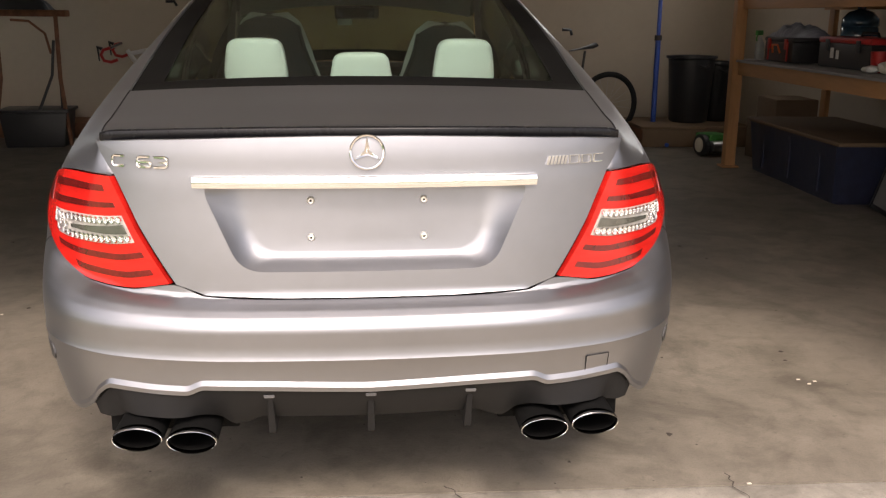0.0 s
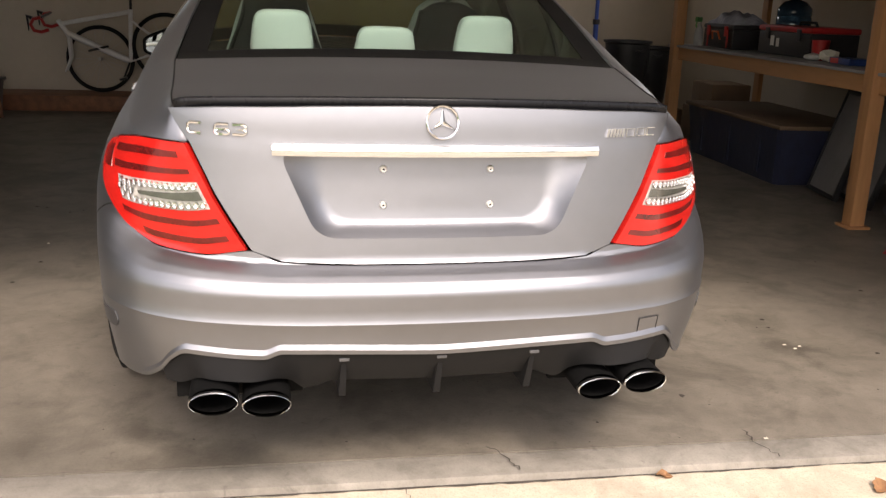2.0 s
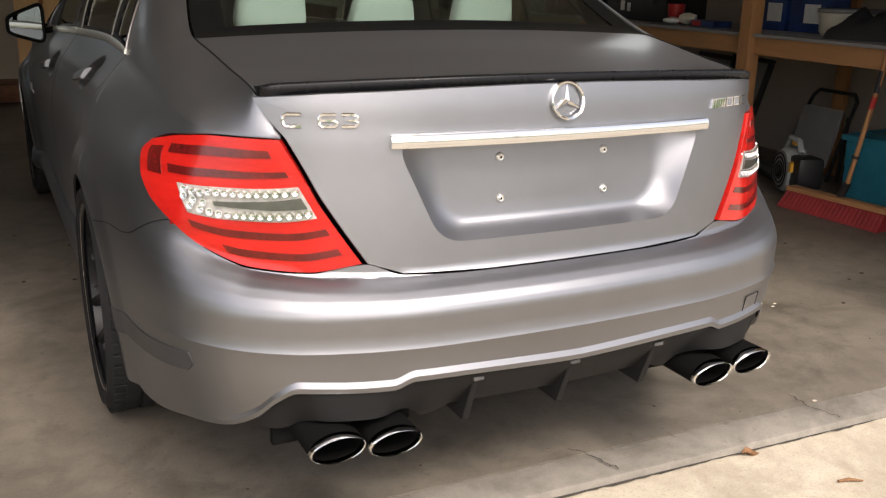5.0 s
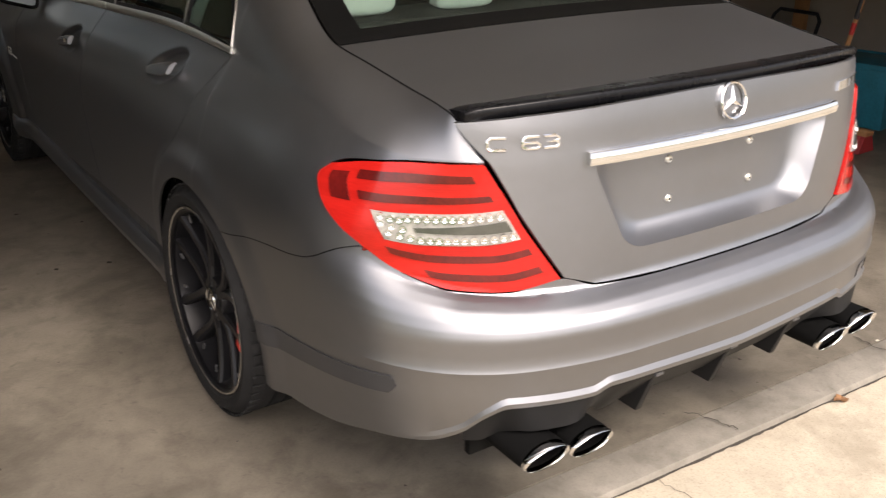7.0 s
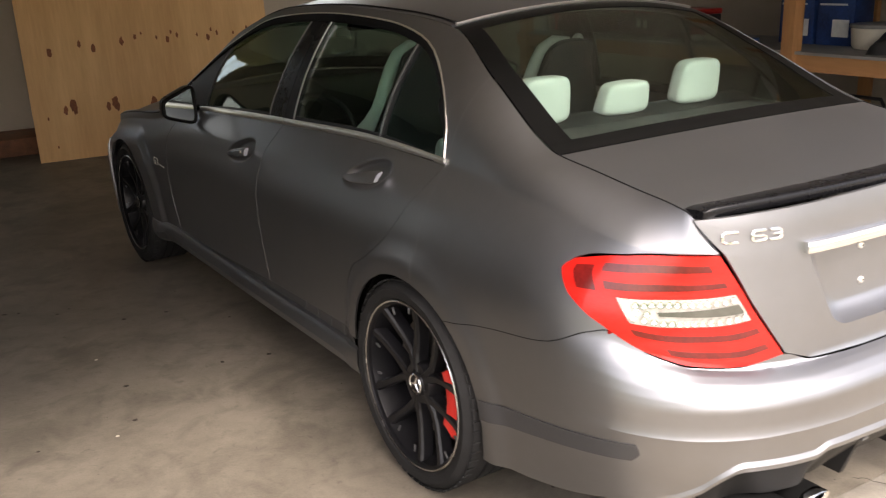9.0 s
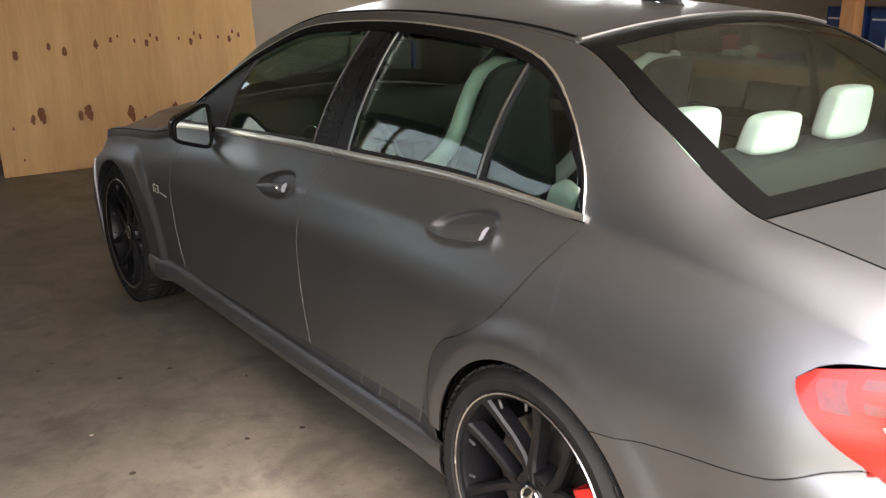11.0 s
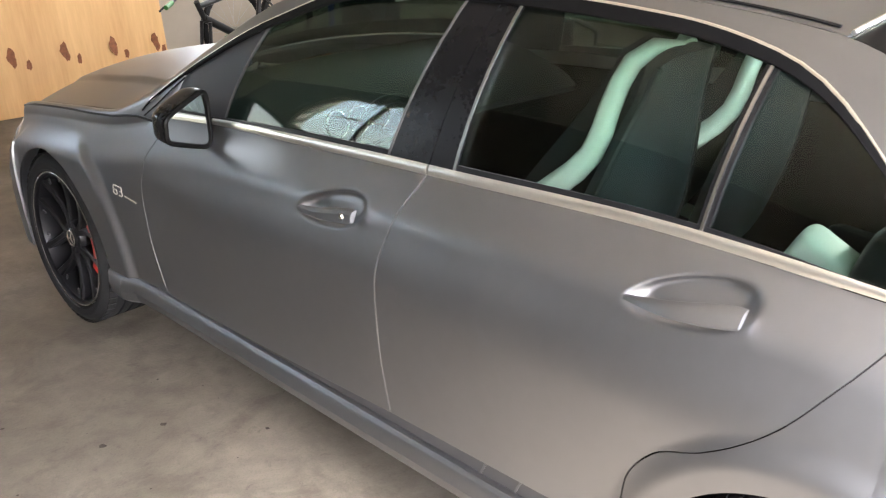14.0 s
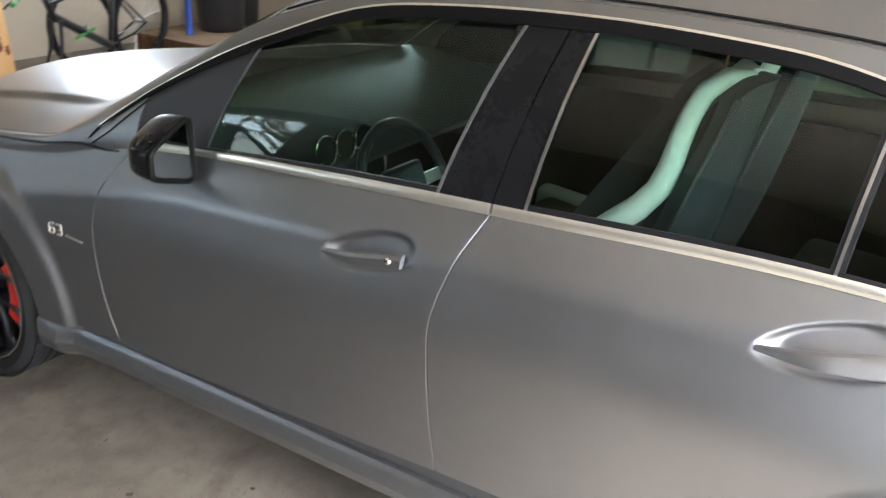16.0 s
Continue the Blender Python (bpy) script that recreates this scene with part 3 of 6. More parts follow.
half = grid(bumper_point, qs, rows)
left = half[::-1].copy()
left[..., 0] *= -1
part("rear_bumper", sheet(np.concatenate([left[:-1], half]), 0.008), PAINT, car, "satin grey rear bumper with two crease lines", 22)
pairs("bumper_shut_line", tube([tuple(S(q, float(bump_top(q)) + 0.0015, -0.0002)) for q in np.r_[np.linspace(0.30, 0.45, 12), 0.465, 0.48, np.linspace(0.50, 0.872, 24)]], 0.0013, 6), SATIN_BLACK, car, "dark joint between bumper and rear wing")
# tow-eye cover: a thin shut line, as a raised square flap
g = sheet(grid(lambda q, z: S(q, z, 0.0015), np.linspace(-0.15, -0.085, 8), np.linspace(0.412, 0.455, 6)), 0.004)
tow = part("tow_eye_cover", g, PAINT, car, "small square tow-eye cover")
loop = [(-0.15, 0.412), (-0.085, 0.412), (-0.085, 0.455), (-0.15, 0.455), (-0.15, 0.412)]
part("shut_line", tube([tuple(S(a[0] + (b[0] - a[0]) * t, a[1] + (b[1] - a[1]) * t, 0.002)) for a, b in zip(loop, loop[1:]) for t in (0.0, 0.25, 0.5, 0.75)] + [tuple(S(-0.15, 0.412, 0.002))], 0.0009, 6), SATIN_BLACK, tow)
# diffuser
dif_bot = spline([-0.66, -0.40, -0.375, -0.335, -0.30, -0.245, -0.10, -0.06, -0.03, 0.0, 0.04], [0.310, 0.312, 0.300, 0.290, 0.316, 0.335, 0.337, 0.322, 0.308, 0.304, 0.304])
def dif_point(q, r):
    t, b = float(bump_bot(q)) + 0.008, float(dif_bot(q))
    z = b + (t - b) * r
    hood = math.exp(-((q + 0.16) / 0.11) ** 4)
    back = 0.010 + 0.045 * (1 - r) ** 1.3 * (1 - hood) * (1 - float(smooth(-0.08, 0.0, q))) - 0.022 * hood * (1 - r)
    return S(q, z, -back + 0.012)
half = grid(dif_point, np.r_[np.linspace(-0.66, -0.40, 10), np.linspace(-0.385, 0.03, 42)], np.linspace(0, 1, 12))
left = half[::-1].copy()
left[..., 0] *= -1
diffuser = part("diffuser", sheet(np.concatenate([left[:-1], half]), 0.006), PAINT_DARK, car, "dark grey plastic diffuser with three fins")
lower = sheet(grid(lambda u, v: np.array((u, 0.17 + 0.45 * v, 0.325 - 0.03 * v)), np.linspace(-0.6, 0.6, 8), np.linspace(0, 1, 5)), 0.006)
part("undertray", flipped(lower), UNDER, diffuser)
for x in (-0.228, 0.0, 0.228):
    fin = prism([(-0.009, 0.278), (0.009, 0.278), (0.006, 0.395), (-0.006, 0.395)], 0.16, 0.002)
    y0 = S(abs(x) - 0.66, 0.395)[1] + 0.012
    sh = [(x + v[0], y0 + v[1] + (0.395 - v[2]) * 0.35, v[2]) for v in fin[0]]
    fo = part("fin", (sh, fin[1]), PAINT_DARK, diffuser)
    part("tab", box(x, y0 - 0.004, 0.391, 0.024, 0.012, 0.008, 0.002), TRIM_GREY, fo)
pairs("diffuser_joint", tube([tuple(S(q, float(bump_bot(q)) - 0.001, 0.0035)) for q in np.linspace(-0.66, 0.0, 60)], 0.0026, 6), UNDER, diffuser, "dark joint below the bumper edge")
# black plates painted as the deep shade round the pipes
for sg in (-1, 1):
    part("exhaust_cavity", box(sg * 0.465, 0.20, 0.315, 0.30, 0.02, 0.12, 0.004), UNDER, diffuser, "black plate standing in for the shade behind the exhaust tips")
# exhaust tips
for x, z in ((-0.525, 0.295), (-0.405, 0.284), (0.405, 0.284), (0.525, 0.295)):
    prof = [(0.925, 0.03), (0.93, 0.006), (0.945, -0.003), (0.985, -0.006), (1.025, -0.003), (1.045, 0.005), (1.03, 0.011)]
    g = lathe(prof, 40, "y")
    m = [(x + v[0] * 0.055, 0.055 + v[1] * 0.8 - v[2] * 0.014, z + v[2] * 0.033) for v in g[0]]
    tip = part("exhaust_tip", flipped((m, g[1])), CHROME, car, "oval chrome exhaust tip", 60)
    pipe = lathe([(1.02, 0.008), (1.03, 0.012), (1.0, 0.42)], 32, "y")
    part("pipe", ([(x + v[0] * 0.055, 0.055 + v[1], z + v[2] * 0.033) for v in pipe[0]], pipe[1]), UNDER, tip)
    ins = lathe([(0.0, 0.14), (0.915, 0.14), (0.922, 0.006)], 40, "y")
    part("bore", ([(x + v[0] * 0.055, 0.057 + v[1] - v[2] * 0.014, z + v[2] * 0.033) for v in ins[0]], ins[1]), UNDER, tip, "black bore of the exhaust tip")

# ---- tail lights ----
tl_top = curve((-0.009, 0.866), (0.15, 0.866), (0.30, 0.858), (0.425, 0.840))
tl_bot = curve((-0.193, 0.634), (-0.08, 0.620), (0.05, 0.626), (0.17, 0.653), (0.285, 0.699))
tl_in = curve((-0.193, 0.634), (-0.009, 0.866))
tl_out = curve((0.285, 0.699), (0.375, 0.738), (0.440, 0.785), (0.458, 0.815), (0.425, 0.840))
def lamp_patch(u0, u1, v0, v1, nu, nv, off, thick=0.004, taper=0.0):
    g = coons(tl_bot, tl_top, tl_in, tl_out, 60, 40)
    out = np.zeros((nu + 1, nv + 1, 3))
    for i in range(nu + 1):
        for j in range(nv + 1):
            u, v = u0 + (u1 - u0) * i / nu, v0 + (v1 - v0) * j / nv
            if taper:
                v = (v0 + v1) / 2 + (v - (v0 + v1) / 2) * (1 - taper * (1 - i / nu))
            a, b = min(u * 60, 59.999), min(v * 40, 39.999)
            ia, ib = int(a), int(b)
            fa, fb = a - ia, b - ib
            qz = (g[ia, ib] * (1 - fa) * (1 - fb) + g[ia + 1, ib] * fa * (1 - fb) + g[ia, ib + 1] * (1 - fa) * fb + g[ia + 1, ib + 1] * fa * fb)
            out[i, j] = S(qz[0], qz[1], off)
    return sheet(out, thick)
for sgn in (-1, 1):
    mir = mirrored if sgn < 0 else (lambda g: g)
    lens = part("tail_light", mir(lamp_patch(0, 1, 0, 1, 36, 24, 0.007, 0.02)), RED_LENS, car, "red tail light with clear centre band", 50)
    for k, (u0, u1, v0, v1, tp) in enumerate(((0.09, 0.74, 0.845, 0.925, 0.3), (0.06, 0.74, 0.705, 0.765, 0.3), (0.04, 0.72, 0.245, 0.315, 0.3), (0.05, 0.60, 0.085, 0.155, 0.3))):
        part("dark_stripe", mir(lamp_patch(u0, u1, v0, v1, 30, 3, 0.0085, 0.003, tp)), RED_DARK, lens, "dark red light strip")
    part("side_reflector", mir(lamp_patch(0.80, 0.92, 0.68, 0.90, 6, 5, 0.0085, 0.003)), RED_DARK, lens)
    band = part("clear_band", mir(lamp_patch(0.045, 0.69, 0.395, 0.640, 30, 6, 0.0085, 0.003)), CLEAR_LENS, lens, "clear reflector band with round diodes")
    part("grey_insert", mir(lamp_patch(0.50, 0.06, 0.475, 0.560, 24, 3, 0.0098, 0.003, 0.6)), SMOKE_LENS, band)
    beads = []
    for row in (0.435, 0.600):
        for k in range(11):
            beads.append((0.072 + 0.043 * k, row))
    beads += [(0.545, 0.445), (0.590, 0.455), (0.640, 0.470), (0.555, 0.515), (0.605, 0.525), (0.655, 0.545), (0.545, 0.588), (0.590, 0.590), (0.640, 0.600)]
    for u, v in beads:
        g = lamp_patch(u - 0.010, u + 0.010, v - 0.028, v + 0.028, 1, 1, 0.0102)
        c = np.mean([g[0][i] for i in range(4)], axis=0)
        nrm = np.cross(np.array(g[0][2]) - np.array(g[0][0]), np.array(g[0][1]) - np.array(g[0][0]))
        rot = Vector(nrm).to_track_quat("Z", "Y").to_matrix().to_4x4()
        if rot.to_3x3() @ Vector((0, 0, 1)) @ Vector((0, -1, 0)) < 0:
            rot = rot @ Euler((math.pi, 0, 0)).to_matrix().to_4x4()
        b = moved(lathe([(0.0, 0.0030), (0.0022, 0.0026), (0.0030, 0.0008), (0.0056, 0.0012), (0.0062, 0.0036), (0.0078, 0.0036), (0.0086, 0.0)], 14), Matrix.Translation(Vector(c)) @ rot)
        part("diode", mir(b), CHROME, band)

# ---- quarter panel, pillars and roof rail ----
dlo_top = spline([1.035, 1.05, 1.10, 1.20, 1.383, 1.6, 2.0, 2.5, 2.75, 3.05, 3.2, 3.27, 3.3], [0.0, 0.20, 0.43, 0.64, 0.85, 0.915, 0.93, 0.91, 0.83, 0.72, 0.50, 0.25, 0.0])
lamp_line = spline([-0.011, 0.15, 0.30, 0.425, 0.462], [0.868, 0.868, 0.860, 0.842, 0.818])
def quarter(q, r):
    """Columns along the side: r from the lower edge to the rail."""
    zt = float(belt_z(q))
    if q <= 0.462:
        lo = min(float(lamp_line(q)), zt - 0.001)
    else:
        lo = float(bump_top(q)) + 0.002
        if abs(q - ARCH[0][0]) < ARCH[0][2]:
            lo = max(lo if q < 0.872 else 0, ARCH[0][1] + math.sqrt(ARCH[0][2] ** 2 - (q - ARCH[0][0]) ** 2))
    k = 0.55
    tuck = -0.003 if q > 1.021 else 0.0
    if r <= k:
        return S(q, lo + (zt - lo) * r / k, tuck)
    return G(q, (r - k) / (1 - k), tuck)
rr = np.r_[np.linspace(0, 0.5, 14), np.linspace(0.53, 0.6, 5), np.linspace(0.64, 1, 9)]
g0 = grid(quarter, np.linspace(-0.009, 0.462, 30), rr)
g1 = grid(quarter, np.r_[0.4621, np.linspace(0.48, 0.72, 16), np.linspace(0.735, 1.02, 22), 1.032], rr)
gt = coons(curve((0.290, 0.697), (0.35, 0.684), (0.462, 0.646)), curve((0.290, 0.701), (0.380, 0.737), (0.445, 0.785), (0.462, 0.816)), curve((0.290, 0.697), (0.290, 0.701)), curve((0.462, 0.646), (0.462, 0.816)), 14, 8)
gt = np.array([[S(*p) for p in row] for row in gt])
# between the arch and the rear door's seam
bot = curve(*[(ARCH[0][0] + ARCH[0][2] * math.cos(a), ARCH[0][1] + ARCH[0][2] * math.sin(a)) for a in np.linspace(radians(98.6), radians(6), 20)])
top = curve((1.02, 0.956), (1.0995, 0.842), (1.1865, 0.730), (1.292, 0.649), (1.385, 0.597), (1.4425, 0.499), (1.4475, 0.352))
g2 = coons(bot, top, curve((1.02, 0.643), (1.02, 0.956)), curve((1.403, 0.347), (1.4475, 0.352)), 60, 26)
g2 = np.array([[S(*p) for p in row] for row in g2])
g3 = grid(lambda q, r: G(q, float(dlo_top(q)) + (1.0 - float(dlo_top(q))) * r) if q > 1.035 else G(q, r), np.r_[np.linspace(1.02, 1.14, 20), np.linspace(1.16, 3.3, 60)], np.linspace(0, 1, 8))
pairs("side_panel", join(sheet(g0, 0.006), sheet(g1, 0.006), sheet(gt, 0.006), sheet(g2, 0.006), sheet(g3, 0.006)), PAINT, car, "satin grey rear wing, pillars and roof rail", 30)

# ---- doors, front wings, sills ----
CUPS = ((1.384, 0.875), (2.313, 0.818))
def cup(q, z):
    d = 0
    for cq, cz in CUPS:
        u, v = (q - cq) / 0.125, (z - cz + (q - cq) * 0.19) / (0.043 - 0.008 * (q - cq) / 0.125)
        rr = abs(u) ** 2.2 + abs(v) ** 2
        if rr < 1:
            d = 0.029 * float(smooth(0.0, 0.66, 1 - rr)) * (1.0 if v < 0 else 1 - 0.15 * v)
    return d
seam_b = [(2.055, 0.942), (2.10, 0.84), (2.133, 0.69), (2.128, 0.52), (2.112, 0.346)]
seam_a = [(3.10, 0.886), (3.135, 0.843), (3.195, 0.73), (3.215, 0.62), (3.212, 0.498), (3.186, 0.345), (3.176, 0.302)]
def curve_points(pts, n=30):
    z = np.array([p[1] for p in pts])[::-1]
    f = spline(list(z), [p[0] for p in pts][::-1])
    return [(float(f(v)), float(v)) for v in np.linspace(z[0], z[-1], n)]
seam_a_q = spline([p[1] for p in seam_a[::-1]], [p[0] for p in seam_a[::-1]])
def skin(bot, top, lf, rt, nu, nv):
    g = coons(bot, top, lf, rt, nu, nv)
    return sheet(np.array([[S(p[0], p[1], -cup(p[0], p[1])) for p in row] for row in g]), 0.006)
def belt_curve(a, b):
    return curve(*[(q, float(belt_z(q)) - 0.004) for q in np.linspace(a, b, 12)])
rear_seam = curve((1.452, 0.362), (1.4455, 0.4995), (1.388, 0.5985), (1.294, 0.6505), (1.1885, 0.7315), (1.1015, 0.843), (1.026, 0.953))
gap = 0.0022
rd = skin(curve((1.452, 0.362), (2.112 - gap, 0.346)), belt_curve(1.032, 2.055 - gap), rear_seam, curve(*[(q - gap, z) for q, z in seam_b[::-1]]), 190, 120)
fd = skin(curve((2.112 + gap, 0.346), (2.6, 0.322), (3.176 - gap, 0.302)), belt_curve(2.055 + gap, 3.10 - gap), curve(*[(q + gap, z) for q, z in seam_b[::-1]]), curve(*[(q - gap, z) for q, z in curve_points(seam_a, 24)], smooth=False), 200, 110)
def edge_bead(pts, parent_pair, name="door_edge", rad=0.0032):
    """Rolled metal edge of a panel along its shut line."""
    for mir, par in zip((mirrored, lambda g: g), parent_pair):
        part(name, mir(tube([tuple(S(q, z, 0.0004 - rad)) for q, z in pts], rad, 8)), PAINT, par)
rear_doors = pairs("rear_door", rd, PAINT, car, "satin grey rear door", 75)
front_doors = pairs("front_door", fd, PAINT, car, "satin grey front door", 75)
edge_bead([(q + gap + 0.0008, z) for q, z in curve_points(seam_b)], front_doors)
# front wing: from the door to the nose, over the wheel
def wing(q, r):
    ay, az, ar = ARCH[1]
    lo = az + math.sqrt(max(ar * ar - (q - ay) ** 2, 0)) if abs(q - ay) < ar else 0.30
    zt = float(belt_z(q))
    k = 0.6
    if r <= k:
        z = lo + (zt - lo) * r / k
        if q < 3.26:
            q0 = float(seam_a_q(z)) + gap
            q = q0 + (3.26 - q0) * (q - 3.10) / 0.16
        return S(q, z)
    return G(max(q, 3.10 + gap), (r - k) / (1 - k))
g = grid(wing, np.r_[np.linspace(3.10, 3.24, 8), np.linspace(3.26, 3.48, 26), np.linspace(3.49, 3.6, 14), np.linspace(3.61, 4.06, 40), np.linspace(4.07, 4.179, 14), np.linspace(4.19, 4.30, 6)], np.r_[np.linspace(0, 0.57, 44), np.linspace(0.585, 0.64, 5), np.linspace(0.67, 1, 9)])
wings = pairs("front_wing", sheet(g, 0.006), PAINT, car, "satin grey flared front wing", 30)
edge_bead([(q + gap + 0.0005, z) for q, z in curve_points(seam_a) if z > 0.34], wings, "wing_edge", 0.0024)
pairs("bonnet_shut_line", join(tube([tuple(G(q, w, 0.0005)) for q, w in ((3.16, -0.03), (3.21, 0.0), (3.30, 0.14), (3.36, 0.22), (3.446, 0.285), (3.6, 0.322), (3.75, 0.343), (3.92, 0.360), (4.09, 0.376), (4.25, 0.385), (4.4, 0.39))], 0.0042, 6),
      tube([tuple(G(q, w, 0.001)) for q, w in ((3.26, 0.12), (3.20, 0.26), (3.14, 0.44), (3.09, 0.56))], 0.0028, 6)), SATIN_BLACK, car, "dark bonnet shut line")
# side sill
def sill(q, r):
    P = [(0.312, -0.014), (0.308, 0.008), (0.297, 0.017), (0.262, 0.030), (0.228, 0.022), (0.208, -0.005), (0.200, -0.05)]
    z = np.interp(r, np.linspace(0, 1, 7), [p[0] for p in P[::-1]])
    o = np.interp(r, np.linspace(0, 1, 7), [p[1] for p in P[::-1]])
    end = min(smooth(1.40, 1.50, q), 1) * min(1 - smooth(3.40, 3.52, q), 1)
    return S(q, float(z), float(o) * float(0.4 + 0.6 * end))
pairs("side_sill", sheet(grid(sill, np.linspace(1.40, 3.50, 44), np.linspace(0, 1, 19)), 0.006), PAINT, car, "satin grey side skirt", 25)
# trim strip whose dark tone also holds the shade below the turned-under doors
strip_top = spline([1.40, 1.6, 2.05, 2.6, 3.1, 3.3], [0.376, 0.364, 0.350, 0.322, 0.300, 0.296])
strips = pairs("sill_strip", sheet(grid(lambda q, r: S(q, 0.290 + (float(strip_top(q)) + 0.006 - 0.290) * r, -0.007 * (1 - r) - 0.001), np.linspace(1.43, 3.22, 50), np.linspace(0, 1, 5)), 0.003), STRIP, car, "dark grey strip above the skirt, toned for the doors' shaded underside")
for mir, par in zip((mirrored, lambda g: g), strips):
    for q in (1.50, 1.60, 1.70, 1.80):
        part("strip_joint", mir(sheet(grid(lambda u, r: S(q + 0.006 * u + 0.03 * (1 - r), 0.300 + (float(strip_top(q)) - 0.304) * r, -0.006 * (1 - r) + 0.0005), np.linspace(0, 1, 2), np.linspace(0, 1, 4)), 0.002)), TRIM_GREY, par)
# long grey trim on the bumper's flank
tr_t, tr_b = curve((0.185, 0.454), (0.425, 0.434), (0.735, 0.400)), curve((0.195, 0.412), (0.43, 0.388), (0.738, 0.342))
g = coons(tr_b, tr_t, curve((0.195, 0.412), (0.176, 0.432), (0.185, 0.454)), curve((0.738, 0.342), (0.735, 0.400)), 30, 4)
pairs("bumper_side_trim", sheet(np.array([[S(p[0], p[1], 0.003) for p in row] for row in g]), 0.004), STRIP, car, "dark grey trim strip on the bumper side")
# nose
g = grid(lambda q, z: S(q, z), np.r_[np.linspace(4.17, 5.2, 30)], np.linspace(0.2, 0.62, 12))
gl = g[::-1].copy()
gl[..., 0] *= -1
part("front_bumper", flipped(sheet(np.concatenate([g, gl[1:]])[::-1], 0.008)), PAINT, car, "satin grey front bumper")
pairs("headlight", sheet(grid(lambda q, r: S(q, 0.55 + (float(belt_z(q)) - 0.012 - 0.55) * r, 0.002), np.linspace(4.25, 4.66, 16), np.linspace(0, 1, 6)), 0.01), CLEAR_LENS, car, "clear headlight")
def bonnet_point(q, s):
    """The bonnet carries a broad raised middle with a crease along each side."""
    k = min(s, 2 - s)
    p = Tm(q, s)
    p[2] += 0.011 * float(smooth(0.27, 0.335, k)) * float(smooth(3.38, 3.62, q)) * (1 - float(smooth(4.15, 4.45, q)))
    return p
bs = np.r_[np.linspace(0.013, 0.25, 6), np.linspace(0.265, 0.34, 8), np.linspace(0.38, 1, 10)]
part("bonnet", sheet(grid(bonnet_point, np.linspace(3.33, 4.5, 40), np.r_[bs, 2 - bs[-2::-1]]), 0.006), PAINT, car, "satin grey bonnet")
g = part("roof", across(1.295, 2.76, 40, 0.008), PAINT, car, "satin grey roof")
# roof rear edge: bright line above the rear window
part("roof_edge_trim", tube([tuple(Tm(1.293, s) + np.array((0, -0.002, 0.003))) for s in np.linspace(0.03, 1.97, 31)], 0.005, 6), BRIGHT, car, "bright trim along the roof's rear edge")
pairs("roof_groove", tube([tuple(T(q, 0.055) + np.array((0, 0, 0.002))) for q in np.linspace(1.32, 2.75, 30)], 0.006, 6, 0.5), SATIN_BLACK, car, "black roof joint strip")
# ---- glass ----
def pane_noshadow(ob):
    ob.visible_shadow = False
    return ob
rw = pane_noshadow(part("rear_window", across(0.684, 1.285, 24, 0.012, 41, -0.004, 0.003), GLASS_REAR, car, "green tinted rear window"))
def band_T(q0, q1, s0, s1, nq, ns, off):
    return sheet(grid(lambda q, s: Tm(q, s) + np.array((0, 0, off)), np.linspace(q0, q1, nq), np.linspace(s0, s1, ns)), 0.002)
part("window_border", join(band_T(0.684, 0.745, 0.012, 1.988, 4, 41, -0.002), band_T(1.235, 1.285, 0.012, 1.988, 4, 41, -0.002), band_T(0.73, 1.25, 0.012, 0.13, 20, 5, -0.002), band_T(0.73, 1.25, 1.87, 1.988, 20, 5, -0.002)), GLASS_BORDER, rw, "black painted glass border")
ws = pane_noshadow(part("windscreen", across(2.775, 3.29, 20, 0.012, 41, -0.004, 0.003), GLASS_SIDE, car, "tinted windscreen"))
part("windscreen_border", join(band_T(3.20, 3.315, 0.05, 1.95, 4, 41, -0.002), band_T(2.775, 2.80, 0.012, 1.988, 3, 41, -0.002)), SATIN_BLACK, ws)
def gpatch(q0, q1, w0, w1, nq, nw, off, thick=0.003):
    """Between belt and window line; w runs from 0 at the belt to 1 at the window line."""
    return sheet(grid(lambda q, w: G(q, w * float(dlo_top(q)), off), np.linspace(q0, q1, nq), np.linspace(w0, w1, nw)), thick)
def slanted(qa, qb, ta, tb, nq, nw, off, thick=0.003, w0=0.0, w1=1.0):
    """The same with leaning ends: q at the belt and at the top for both ends."""
    return sheet(grid(lambda u, w: G((qa + (qb - qa) * u) * (1 - w) + (ta + (tb - ta) * u) * w, w * float(dlo_top((qa + (qb - qa) * u) * (1 - w) + (ta + (tb - ta) * u) * w)), off),
                      np.linspace(0, 1, nq), np.linspace(w0, w1, nw)), thick)
